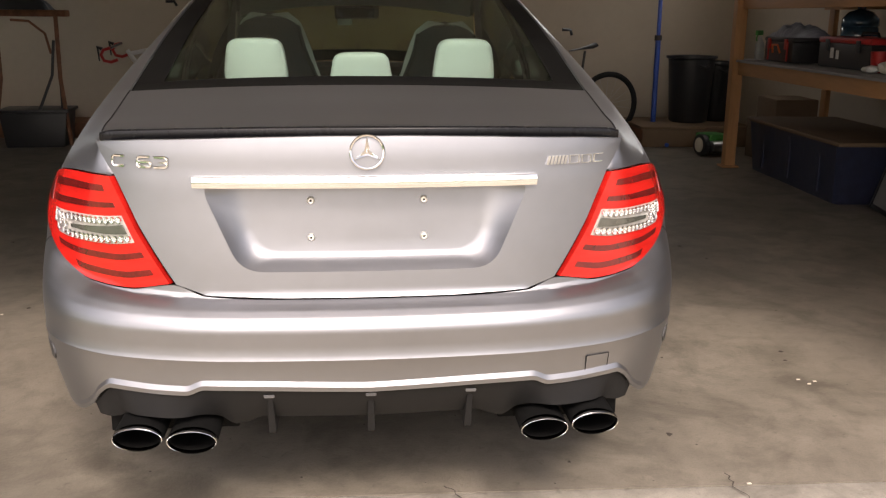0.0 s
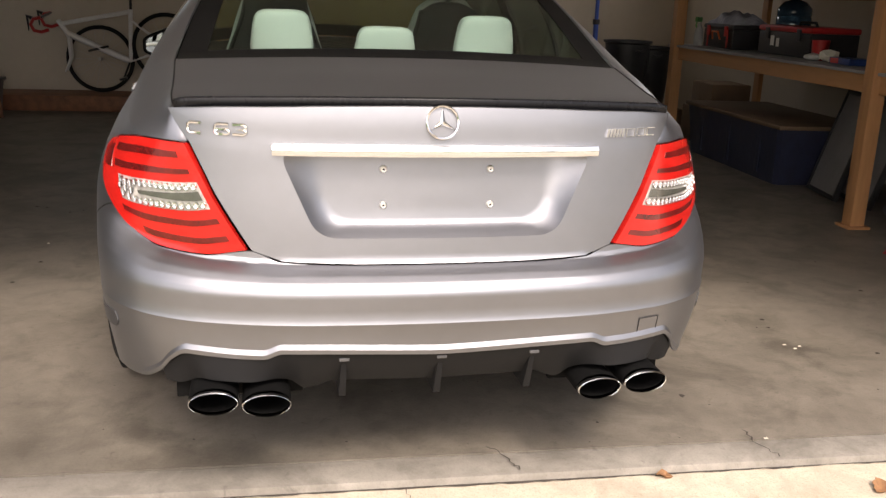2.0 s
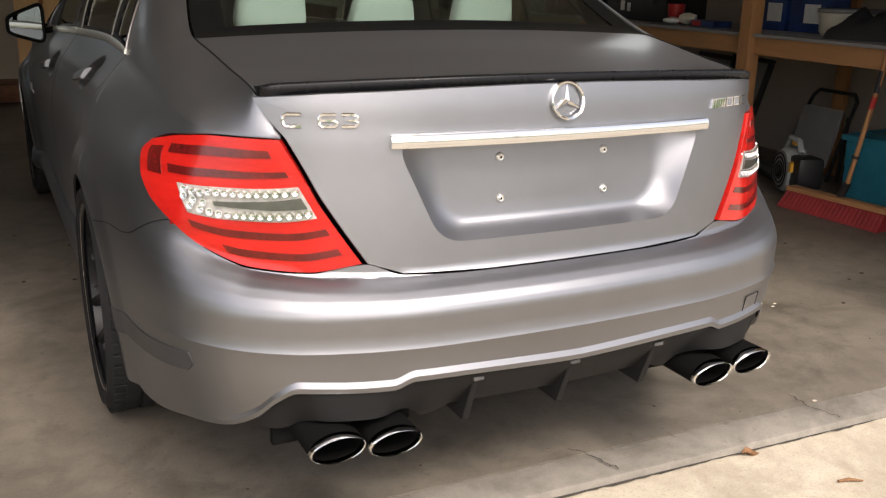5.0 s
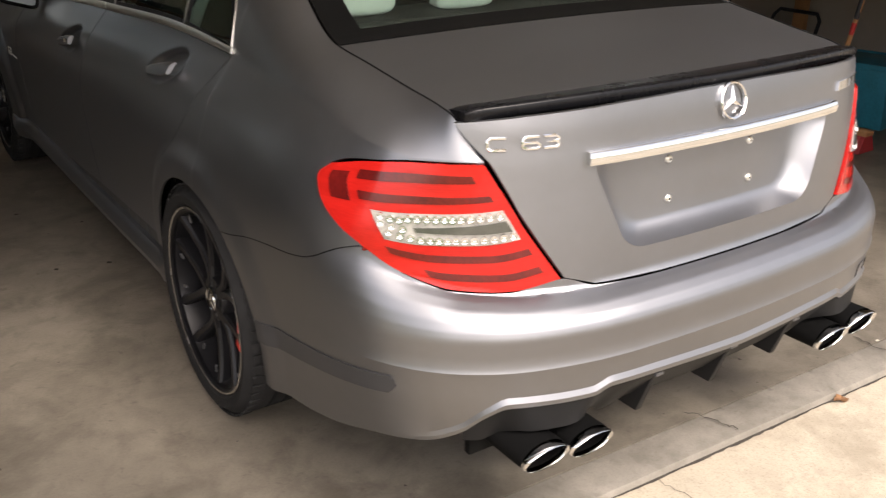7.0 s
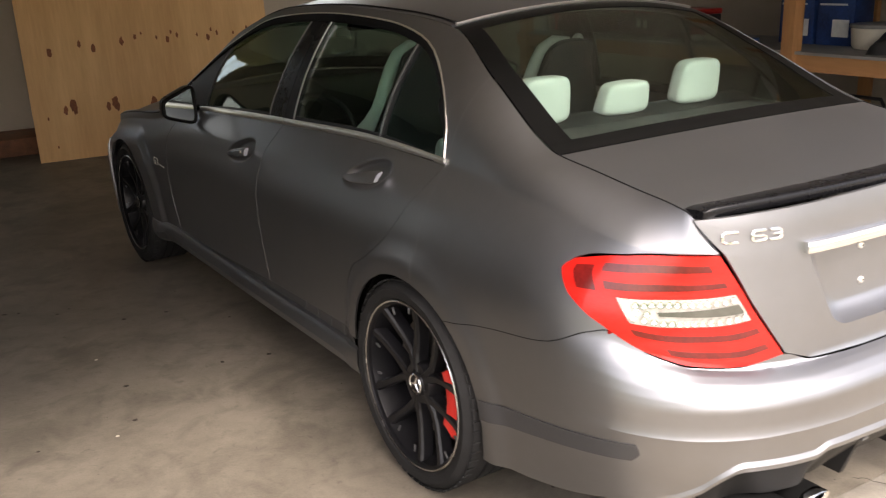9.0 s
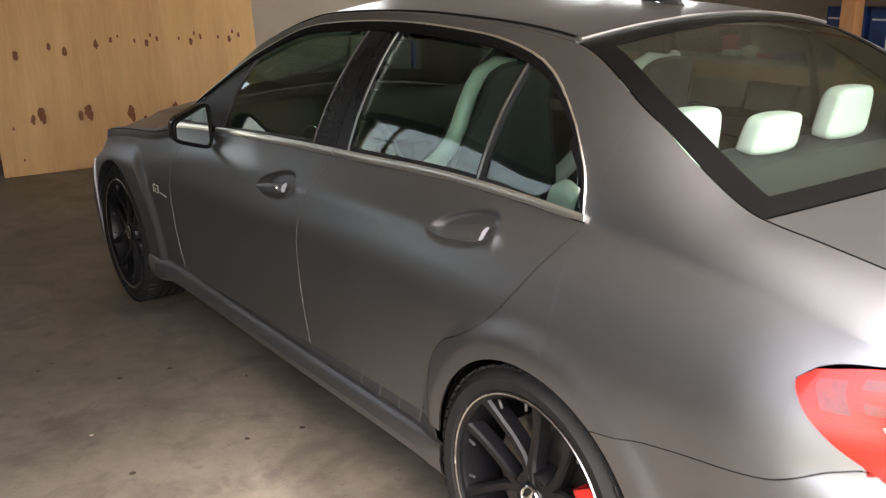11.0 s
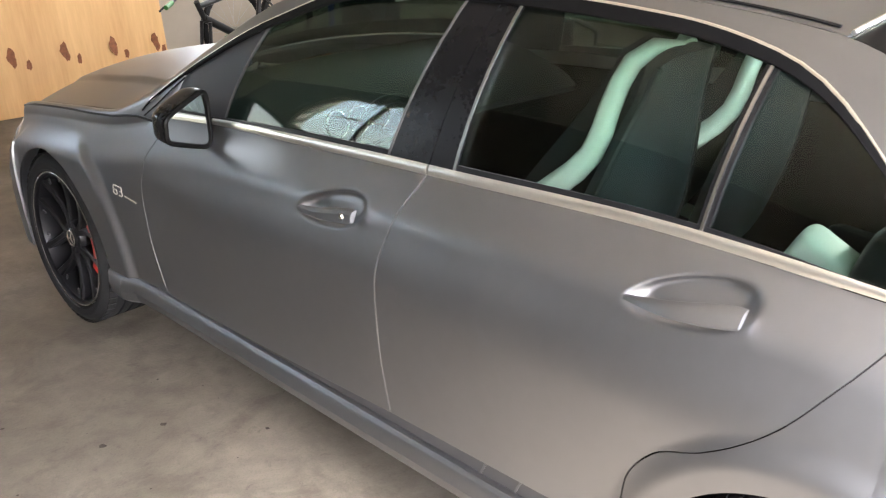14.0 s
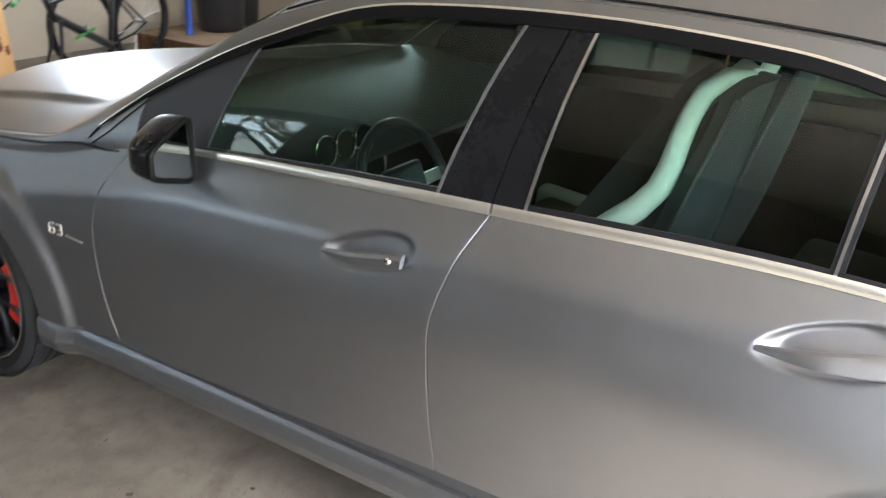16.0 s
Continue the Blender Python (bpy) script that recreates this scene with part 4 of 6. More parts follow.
for k, (mir, rdoor, fdoor) in enumerate(((mirrored, rear_doors[0], front_doors[0]), (lambda g: g, rear_doors[1], front_doors[1]))):
    pane_noshadow(part("quarter_glass", mir(slanted(1.045, 1.405, 1.125, 1.375, 24, 12, -0.010)), GLASS_SIDE, rdoor, "dark tinted quarter glass"))
    pane_noshadow(part("rear_side_window", mir(slanted(1.425, 1.985, 1.395, 1.93, 20, 10, -0.010)), GLASS_SIDE, rdoor, "green tinted rear door window"))
    pane_noshadow(part("front_side_window", mir(slanted(2.185, 2.872, 2.075, 2.775, 24, 10, -0.010)), GLASS_SIDE, fdoor, "green tinted front door window"))
    part("divider_bar", mir(slanted(1.405, 1.428, 1.372, 1.395, 3, 8, -0.002, 0.01)), SATIN_BLACK, rdoor)
    part("divider_trim", mir(slanted(1.414, 1.4195, 1.381, 1.3865, 2, 8, 0.001, 0.004)), TRIM_BRIGHT, rdoor, "bright divider strip")
    part("rear_pillar_cover", mir(slanted(1.985, 2.06, 1.93, 1.985, 4, 8, -0.001, 0.008)), SPOILER_BLACK, rdoor, "gloss black pillar cover")
    part("pillar_edge_trim", mir(slanted(1.984, 1.990, 1.928, 1.934, 2, 8, 0.002, 0.004)), TRIM_BRIGHT, rdoor)
    part("front_pillar_cover", mir(slanted(2.064, 2.192, 1.989, 2.08, 5, 8, -0.001, 0.008)), SPOILER_BLACK, fdoor, "gloss black pillar cover")
    part("front_pillar_seal", mir(slanted(2.189, 2.196, 2.077, 2.084, 2, 8, 0.001, 0.004)), TRIM_GREY, fdoor)
    part("mirror_triangle", mir(slanted(2.862, 3.26, 2.765, 3.16, 14, 10, -0.004, 0.008)), MIRROR_BASE, fdoor, "dark grey mirror triangle")
    # black seals inside the window line
    def seal(q0, q1, n, wd):
        def fn(q, k):
            d = float(dlo_top(q))
            return G(q, max(d * (1 - k * wd), 0.0), -0.003)
        return sheet(grid(fn, np.linspace(q0, q1, n), np.linspace(0, 1, 3)), 0.008)
    part("window_seal", mir(join(seal(1.036, 1.14, 24, 0.20), seal(1.13, 2.05, 40, 0.075))), SEAL, rdoor)
    part("window_seal", mir(join(seal(2.05, 2.8, 26, 0.075), seal(2.79, 3.27, 18, 0.09))), SEAL, fdoor)
    part("belt_seal", mir(gpatch(1.045, 2.055, 0.0, 0.075, 24, 3, -0.002, 0.006)), SATIN_BLACK, rdoor)
    part("belt_seal", mir(gpatch(2.06, 3.2, 0.0, 0.075, 24, 3, -0.002, 0.006)), SATIN_BLACK, fdoor)
    # bright surround
    def strip(q0, q1, n):
        return sheet(grid(lambda q, k: G(q, -0.010 + 0.052 * k, 0.004 + 0.003 * math.sin(k * math.pi)), np.linspace(q0, q1, n), np.linspace(0, 1, 5)), 0.006)
    part("belt_trim", mir(strip(1.03, 2.053, 26)), BRIGHT, rdoor, "bright trim strip under the window")
    part("belt_trim", mir(strip(2.058, 2.90, 26)), BRIGHT, fdoor, "bright trim strip under the window")
    qa = np.r_[np.full(1, 1.035), 1.037, 1.042, 1.05, 1.07, 1.10, 1.15, np.linspace(1.2, 3.24, 44)]
    pts = [tuple(G(q, float(dlo_top(q)), 0.002)) for q in qa]
    part("window_surround", mir(tube(pts, [float(np.interp(q, [1.05, 1.25], [0.0032, 0.0056])) for q in qa], 8, 0.6, up=[tuple(np.array((1.0, 0, 0.35)))] * len(pts))), BRIGHT, car, "bright window surround")
    # handles
    for (cq, cz), door in zip(CUPS, (rdoor, fdoor)):
        # a flat-faced paddle, pointed in front, cut off square behind
        V, F, pts, n = [], [], [], 24
        for i in range(n):
            t = i / (n - 1)
            q, z = cq + 0.118 - 0.228 * t, cz - 0.023 + 0.036 * t
            o = 0.001 + 0.031 * math.sin(math.pi * 0.5 * min(1, t * 1.8)) ** 1.2 - 0.006 * t
            h = 0.004 + 0.0130 * min(1, t * 1.35) ** 0.8 - 0.003 * max(0, t - 0.94) / 0.06
            d = 0.004 + 0.006 * min(1, t * 2)
            for a, b in ((-0.95, -0.5), (-1.0, 0.1), (-0.75, 0.75), (0.35, 1.0), (0.80, 0.75), (1.0, 0.0), (0.9, -0.6)):
                V.append(tuple(S(q, z + a * h, o + b * d)))
            pts.append(tuple(S(q, z, o + d)))
        for i in range(n - 1):
            F += [(i * 7 + u, i * 7 + (u + 1) % 7, (i + 1) * 7 + (u + 1) % 7, (i + 1) * 7 + u) for u in range(7)]
        F += [tuple(range(6, -1, -1)), tuple(range((n - 1) * 7, n * 7))]
        h = part("door_handle", mir((V, F)), PAINT, door, "satin grey grab handle in a recess", 24)
        if door is fdoor:
            part("key_lock", mir(moved(lathe([(0, 0.004), (0.006, 0.003), (0.008, 0)], 14, "x"), Matrix.Translation(Vector(pts[20]) + Vector((-0.001, 0, 0.002))))), CHROME, h, "round chrome key lock")
# rear light on the parcel shelf and the aerial fin
part("aerial_fin", tube([(0, 1.40, 1.352), (0, 1.44, 1.375), (0, 1.50, 1.395), (0, 1.53, 1.385), (0, 1.55, 1.362)], [0.004, 0.012, 0.014, 0.013, 0.01], 10, 1.6, up=(0, 0, 1)), PAINT, car, "small grey roof aerial fin")

# ---- inner shell so that the gaps read dark ----
def inner(q, r):
    return S(q, 0.22 + (min(0.88, float(belt_z(q)) - 0.05) - 0.22) * r, -0.058)
ya, yb = ARCH[0], ARCH[1]
pairs("inner_shell", join(sheet(grid(inner, np.linspace(1.41, 3.46, 30), np.linspace(0, 1, 10)), 0.004),
                          sheet(grid(lambda q, z: S(q, z, -0.075), np.linspace(-0.66, 0.70, 30), np.linspace(0.46, 0.84, 8)), 0.004),
                          sheet(grid(lambda q, z: G(q, z, -0.03), np.linspace(0.05, 1.02, 14), np.linspace(0, 1, 6)), 0.004)), UNDER, car)
part("underbody", box(0, 2.45, 0.25, 1.40, 3.6, 0.06, 0.01), UNDER, car)
for ay, az, ar in ARCH:
    liner = []
    for a in np.linspace(radians(-12), radians(192), 28):
        liner.append([(x, ay + (ar + 0.012) * math.cos(a), az + (ar + 0.012) * math.sin(a)) for x in (0.815, 0.70, 0.52)])
    pairs("wheel_well", sheet(np.array(liner), 0.004), UNDER, car)
    pairs("wheel_well_wall", box(0.515, ay, 0.46, 0.02, 0.68, 0.40), UNDER, car)

# ---- wheels ----
def wheel(side, y, z, radius, xface, width):
    """side: -1 left, 1 right; xface is the outer face of the tyre."""
    rr = 0.252
    w = part("wheel", lathe([(0.17, -0.15), (rr - 0.012, -0.16), (rr - 0.006, -width + 0.02), (rr - 0.02, -0.05), (rr - 0.012, -0.012), (rr, -0.006), (rr + 0.002, 0.0), (rr - 0.004, 0.002), (rr - 0.010, -0.004)], 72, "x"), RIM_BLACK, car, "satin black alloy wheel with red brake caliper", 40)
    part("rim_lip", lathe([(rr - 0.0035, 0.0015), (rr + 0.0005, 0.0035), (rr + 0.0035, 0.001), (rr + 0.002, -0.004)], 72, "x"), RIM_LIP, w, "thin machined rim edge")
    ty = [(rr + 0.003, -0.004), (rr + 0.012, 0.006), (rr + 0.035, 0.010), (radius - 0.022, 0.004), (radius - 0.008, -0.008), (radius - 0.001, -0.026)]
    for k in range(4):
        x0 = -0.036 - k * (width - 0.08) / 4
        ty += [(radius, x0), (radius, x0 - (width - 0.08) / 4 + 0.012), (radius - 0.007, x0 - (width - 0.08) / 4 + 0.010), (radius - 0.007, x0 - (width - 0.08) / 4 + 0.002)]
    ty += [(radius, -width + 0.036), (radius - 0.01, -width + 0.012), (rr + 0.03, -width), (rr, -width + 0.01)]
    part("tyre", lathe(ty, 96, "x"), RUBBER, w, "black low-profile tyre", 35)
    # tread sipes on the outer shoulder
    blocks = []
    for k in range(60):
        a = 2 * math.pi * k / 60
        b = box(-0.020, 0, radius - 0.0015, 0.032, 0.0245, 0.006, 0.0015, 1)
        blocks.append(moved(b, Euler((a, 0, 0)).to_matrix().to_4x4()))
    part("tread", join(*blocks), RUBBER, w)
    # five twin spokes: flat-faced blades with chamfered edges that spread towards the rim
    for k in range(5):
        a = math.pi / 2 + 2 * math.pi * k / 5
        for sg in (-1, 1):
            V, F = [], []
            knots = ((0.035, 0.020, 0.034, -0.026), (0.060, 0.034, 0.030, -0.029), (0.085, 0.042, 0.026, -0.032), (0.130, 0.047, 0.023, -0.031), (0.190, 0.052, 0.024, -0.022), (0.241, 0.059, 0.034, -0.010))
            for r, off, wd, x in knots:
                for u, dx in ((-0.5, -0.040), (-0.5, -0.007), (-0.30, 0.0), (0.30, 0.0), (0.5, -0.007), (0.5, -0.040)):
                    V.append((x + dx, sg * off + u * wd, r))
            n = len(knots)
            F = [(i * 6 + u, i * 6 + (u + 1) % 6, (i + 1) * 6 + (u + 1) % 6, (i + 1) * 6 + u) for i in range(n - 1) for u in range(6)] + [tuple(range(5, -1, -1)), tuple(range((n - 1) * 6, n * 6))]
            part("spoke", moved((V, F), Euler((a, 0, 0)).to_matrix().to_4x4()), RIM_BLACK, w, angle=15)
        # short grey bars just inside the rim, two in each gap
        short_bar = box(-0.024, 0, 0.222, 0.006, 0.008, 0.024, 0.002, 1)
        for da in (0.42, 0.84):
            part("rim_stud", moved(short_bar, Euler((a + da, 0, 0)).to_matrix().to_4x4()), TRIM_GREY, w)
    part("hub", lathe([(0.0, -0.022), (0.030, -0.022), (0.034, -0.026), (0.036, -0.030), (0.060, -0.030), (0.066, -0.045), (0.066, -0.10)], 36, "x"), RIM_BLACK, w)
    ring = part("hub_badge", lathe([(0.0245, -0.021), (0.0285, -0.0175), (0.0315, -0.021)], 36, "x"), CHROME, w, "round chrome hub emblem")
    for k in range(3):
        a = 2 * math.pi * k / 3 + 0.35
        sp = tube([(-0.0205, 0, 0.0), (-0.020, 0, 0.012), (-0.0205, 0, 0.026)], [0.006, 0.0038, 0.0012], 6, 0.6, up=(1, 0, 0))
        part("emblem_ray", moved(sp, Euler((a, 0, 0)).to_matrix().to_4x4()), CHROME, ring)
    for k in range(5):
        a = 2 * math.pi * (k + 0.5) / 5 + 0.3
        part("wheel_bolt", moved(lathe([(0.0, -0.028), (0.008, -0.028), (0.010, -0.036)], 6, "x"), Matrix.Translation((0, 0.0475 * math.cos(a), 0.0475 * math.sin(a)))), SATIN_BLACK, w)
    part("brake_disc", lathe([(0.07, -0.085), (0.178, -0.085), (0.180, -0.09), (0.180, -0.115), (0.07, -0.115)], 48, "x"), DISC, w, "grey steel brake disc")
    cal = []
    for a in np.linspace(radians(-32), radians(32), 11):
        cal.append([(x, -r * math.cos(a), r * math.sin(a)) for x, r in ((-0.13, 0.205), (-0.05, 0.208), (-0.042, 0.195), (-0.042, 0.150), (-0.05, 0.135), (-0.13, 0.135))])
    g = sheet(np.array(cal), 0.01)
    cp = part("caliper", flipped(g), CALIPER, w, "red brake caliper")
    part("caliper_pin", box(-0.040, -0.17, 0.0, 0.012, 0.05, 0.012, 0.003), SATIN_BLACK, cp)
    for o in [w] + list(w.children_recursive):
        me = o.data
        co = np.array([v.co for v in me.vertices])
        co = np.column_stack((side * (xface + co[:, 0]), y + co[:, 1], z + co[:, 2]))
        me.vertices.foreach_set("co", co.ravel())
        if side < 0:
            me.flip_normals()
        me.update()
    return w
for side in (-1, 1):
    wheel(side, 1.07, 0.314, 0.314, 0.848, 0.255)
    wheel(side, 3.837, 0.320, 0.320, 0.862, 0.235)

# ---- badges, mirrors ----
def on_lid(x, z, out=0.0):
    return lid_point(x * 1.0, z, -out)
def stroke(pts, r=0.0035, flat=0.7):
    """Raised chrome stroke on the lid through points (x, z)."""
    P = [on_lid(x, z, 0.002) for x, z in pts]
    return tube([tuple(p) for p in P], r, 6, flat, up=(0, 1, 0))
LID_P = np.linspace(0, 0.76, 80)
LID_X = [S(p - 0.66, 0.90)[0] for p in LID_P]
def lid_x(x):
    """Arc position on the tail for a given x."""
    return float(np.interp(x, LID_X, LID_P))
badge = part("model_badge", stroke([(-lid_x(0.538), 0.913), (-lid_x(0.562), 0.913), (-lid_x(0.567), 0.909), (-lid_x(0.567), 0.895), (-lid_x(0.562), 0.891), (-lid_x(0.538), 0.891)]), CHROME, boot_lid, "raised chrome model lettering")
part("badge_figure", stroke([(-lid_x(0.478), 0.913), (-lid_x(0.502), 0.913), (-lid_x(0.507), 0.909), (-lid_x(0.507), 0.895), (-lid_x(0.502), 0.891), (-lid_x(0.480), 0.891), (-lid_x(0.476), 0.895), (-lid_x(0.476), 0.899), (-lid_x(0.480), 0.902), (-lid_x(0.505), 0.902)]), CHROME, badge)
part("badge_figure", stroke([(-lid_x(0.468), 0.913), (-lid_x(0.444), 0.913), (-lid_x(0.439), 0.909), (-lid_x(0.439), 0.905), (-lid_x(0.444), 0.902), (-lid_x(0.462), 0.902), (-lid_x(0.444), 0.902), (-lid_x(0.439), 0.899), (-lid_x(0.439), 0.895), (-lid_x(0.444), 0.891), (-lid_x(0.468), 0.891)]), CHROME, badge)
def bar(x0, x1, z0, z1, lean=0.006):
    a, b = lid_x(x0), lid_x(x1)
    g = grid(lambda u, v: on_lid(a + (b - a) * u + lean * v, z0 + (z1 - z0) * v, 0.004), np.linspace(0, 1, 3), np.linspace(0, 1, 3))
    return sheet(g, 0.006)
part("chrome_bars", join(*[bar(0.408 + 0.0085 * k, 0.414 + 0.0085 * k, 0.892, 0.912) for k in range(6)], *[bar(0.463 + 0.031 * k, 0.487 + 0.031 * k, 0.892, 0.894, 0.0) for k in range(3)],
     *[bar(0.466 + 0.031 * k, 0.490 + 0.031 * k, 0.910, 0.912, 0.0) for k in range(3)], *[bar(0.463 + 0.031 * k, 0.4665 + 0.031 * k, 0.892, 0.912, 0.002) for k in range(3)],
     *[bar(0.486 + 0.031 * k, 0.4895 + 0.031 * k, 0.892, 0.912, 0.002) for k in range(2)]), CHROME, boot_lid, "slanted chrome bars of a badge")
c = on_lid(0, 0.927, 0.0)
tilt = Matrix.Translation(Vector(c)) @ Euler((radians(78), 0, 0)).to_matrix().to_4x4()
em = part("emblem", moved(lathe([(0.0335, 0.002), (0.0345, 0.008), (0.0375, 0.010), (0.0395, 0.008), (0.040, 0.0)], 48), tilt), CHROME, boot_lid, "round chrome emblem")
for k in range(3):
    a = radians(90 + 120 * k)
    d = Vector((math.cos(a), math.sin(a), 0))
    e = Vector((-d.y, d.x, 0))
    pts = [d * 0.0345 + Vector((0, 0, 0.006)), e * 0.0072 + Vector((0, 0, 0.004)) - d * 0.0035, -e * 0.0072 + Vector((0, 0, 0.004)) - d * 0.0035, Vector((0, 0, 0.011))]
    base = [Vector((p.x, p.y, 0.001)) for p in pts[:3]]
    V = [tuple(p) for p in pts + base]
    part("emblem_ray", moved((V, [(0, 1, 3), (3, 2, 0), (1, 2, 3), (0, 4, 5, 1), (2, 6, 4, 0)]), tilt), CHROME, em, angle=20)
# wing badge: small raised chrome numerals and bar on the front wing
def wstroke(pts, r=0.003):
    return tube([tuple(S(q, z, 0.0015)) for q, z in pts], r, 6, 0.7, up=(1, 0, 0))
SIX = ((1, 1), (0.2, 1), (0, 0.8), (0, 0.1), (0.15, 0), (0.85, 0), (1, 0.15), (1, 0.4), (0.85, 0.52), (0, 0.52))
THREE = ((0, 1), (0.85, 1), (1, 0.85), (1, 0.65), (0.85, 0.52), (0.3, 0.52), (0.85, 0.52), (1, 0.4), (1, 0.15), (0.85, 0), (0, 0))
wb = [wstroke([(q - 0.021 * u, 0.602 + 0.030 * v) for u, v in glyph], 0.0026) for q, glyph in ((3.398, SIX), (3.366, THREE))]
wb.append(wstroke([(3.328, 0.607), (3.262, 0.601)], 0.003))
pairs("wing_badge", join(*wb), BRIGHT, car, "small raised chrome wing badge")
# door mirrors
def mirror_geo():
    bm = bmesh.new()
    bmesh.ops.create_uvsphere(bm, u_segments=28, v_segments=16, radius=1)
    for v in bm.verts:
        x, y, z = v.co
        sq = lambda t: math.copysign(abs(t) ** 0.38, t)
        x, z = sq(x), sq(z)
        y = y if y > 0 else max(y, -0.18)
        v.co = (0.869 + 0.075 * x, 2.865 + 0.09 * y * (1 - 0.2 * x) - 0.010 * x, 0.934 - 0.004 * x + 0.064 * z * (1 - 0.26 * x) - 0.010 * x * z)
    return bm_geo(bm)
def mirror_pane():
    V, F = [], []
    for k in range(32):
        x, y, z = mirror_rim_point(2 * math.pi * k / 32, 0.92)
        # turned towards the driver's eye
        V.append((x, 2.842 - (x - 0.869) * 0.12 + (z - 0.934) * 0.04, z))
    V += [(x, y + 0.010, z) for x, y, z in V[:32]]
    F = [tuple(range(32))] + [(k, 32 + k, 32 + (k + 1) % 32, (k + 1) % 32) for k in range(32)]
    return V, F
def mirror_rim_point(a, f=1.0):
    sq = lambda t: math.copysign(abs(t) ** 0.34, t)
    c, s = sq(math.cos(a)) * f, sq(math.sin(a)) * f
    return 0.869 + 0.069 * c, 2.842 - 0.069 * c * 0.12, 0.934 - 0.004 * c + 0.058 * s * (1 - 0.26 * c) - 0.010 * c * s
for mir in (mirrored, lambda g: g):
    m = part("door_mirror", mir(mirror_geo()), SPOILER_BLACK, car, "dark gloss door mirror with black base", 50)
    part("mirror_glass", mir(mirror_pane()), MIRROR, m, "mirror glass")
    part("mirror_foot", mir(tube([(0.82, 2.89, 0.905), (0.785, 2.92, 0.905), (0.745, 2.95, 0.91)], [0.025, 0.022, 0.02], 10, 0.7, up=(0, 0, 1))), GLOSS_BLACK, m, "black mirror foot")
    part("mirror_rim", mir(tube([mirror_rim_point(a) for a in np.linspace(0, 2 * math.pi, 65)], 0.0075, 8)), GLASS_BORDER, m, "black mirror rim")

# ---- cabin ----
def soft_box(cx, cy, cz, sx, sy, sz, rx=0, bev=0.03, ry=0):
    return moved(box(0, 0, 0, sx, sy, sz, bev, 4), Matrix.Translation((cx, cy, cz)) @ Euler((radians(rx), radians(ry), 0)).to_matrix().to_4x4())
part("cabin_floor", box(0, 2.2, 0.30, 1.40, 2.9, 0.05), CABIN, car)
part("parcel_shelf", soft_box(0, 0.93, 0.985, 1.12, 0.40, 0.03, -3, 0.01), CABIN, car, "dark parcel shelf")
part("headliner", sheet(grid(lambda q, s: Tm(q, s) - np.array((0, 0, 0.03)), np.linspace(1.32, 2.74, 14), np.linspace(0.04, 1.96, 15)), 0.004), HEADLINER, car, "pale headliner")
dash = part("dashboard", sheet(grid(lambda x, v: np.array((x, 2.72 + 0.55 * v, 0.80 + 0.13 * math.sin(v * math.pi * 0.55) ** 0.7 + 0.02 * math.cos(x * 2.0))), np.linspace(-0.68, 0.68, 30), np.linspace(0, 1, 12)), 0.03), CABIN, car, "dark dashboard")
for x in (-0.46, -0.38, -0.30):
    d = part("dial", moved(lathe([(0.0, 0.0), (0.036, 0.0), (0.040, 0.006), (0.043, 0.0)], 28), Matrix.Translation((x, 2.725, 0.875)) @ Euler((radians(78), 0, 0)).to_matrix().to_4x4()), SATIN_BLACK, dash, "round instrument dial")
    part("dial_ring", moved(lathe([(0.036, 0.004), (0.039, 0.008), (0.042, 0.004)], 28), Matrix.Translation((x, 2.725, 0.875)) @ Euler((radians(78), 0, 0)).to_matrix().to_4x4()), CHROME, d)
sw = Matrix.Translation((-0.38, 2.52, 0.80)) @ Euler((radians(68), 0, 0)).to_matrix().to_4x4()
st = part("steering_wheel", moved(lathe([(0.172 + 0.014 * math.cos(a), 0.014 * math.sin(a)) for a in np.linspace(0, 2 * math.pi, 9)[:-1]], 44, closed=True), sw), LEATHER_DARK, car, "black leather steering wheel", 60)
part("airbag_cover", moved(box(0, 0, 0, 0.15, 0.12, 0.04, 0.018, 3), sw), CABIN, st)
for a in (0, 180, 270):
    part("wheel_spoke", moved(box(0.115, 0, -0.004, 0.11, 0.035, 0.014, 0.005), sw @ Euler((0, 0, radians(a))).to_matrix().to_4x4()), BRIGHT, st, "silver spoke")
rvm = part("rear_view_mirror", soft_box(0, 2.72, 1.235, 0.215, 0.03, 0.062, 8, 0.012), SATIN_BLACK, car, "rear-view mirror")
part("mirror_pane", soft_box(-0.006, 2.7032, 1.2327, 0.185, 0.004, 0.046, 8, 0.001), MIRROR, rvm, "inside mirror glass")
part("mirror_stalk", tube([(0, 2.74, 1.24), (0, 2.86, 1.25)], 0.012, 8), SATIN_BLACK, car)
part("toll_tag", box(-0.06, 2.86, 1.19, 0.07, 0.004, 0.035), LEATHER_WHITE, car, "pale tag on the windscreen")
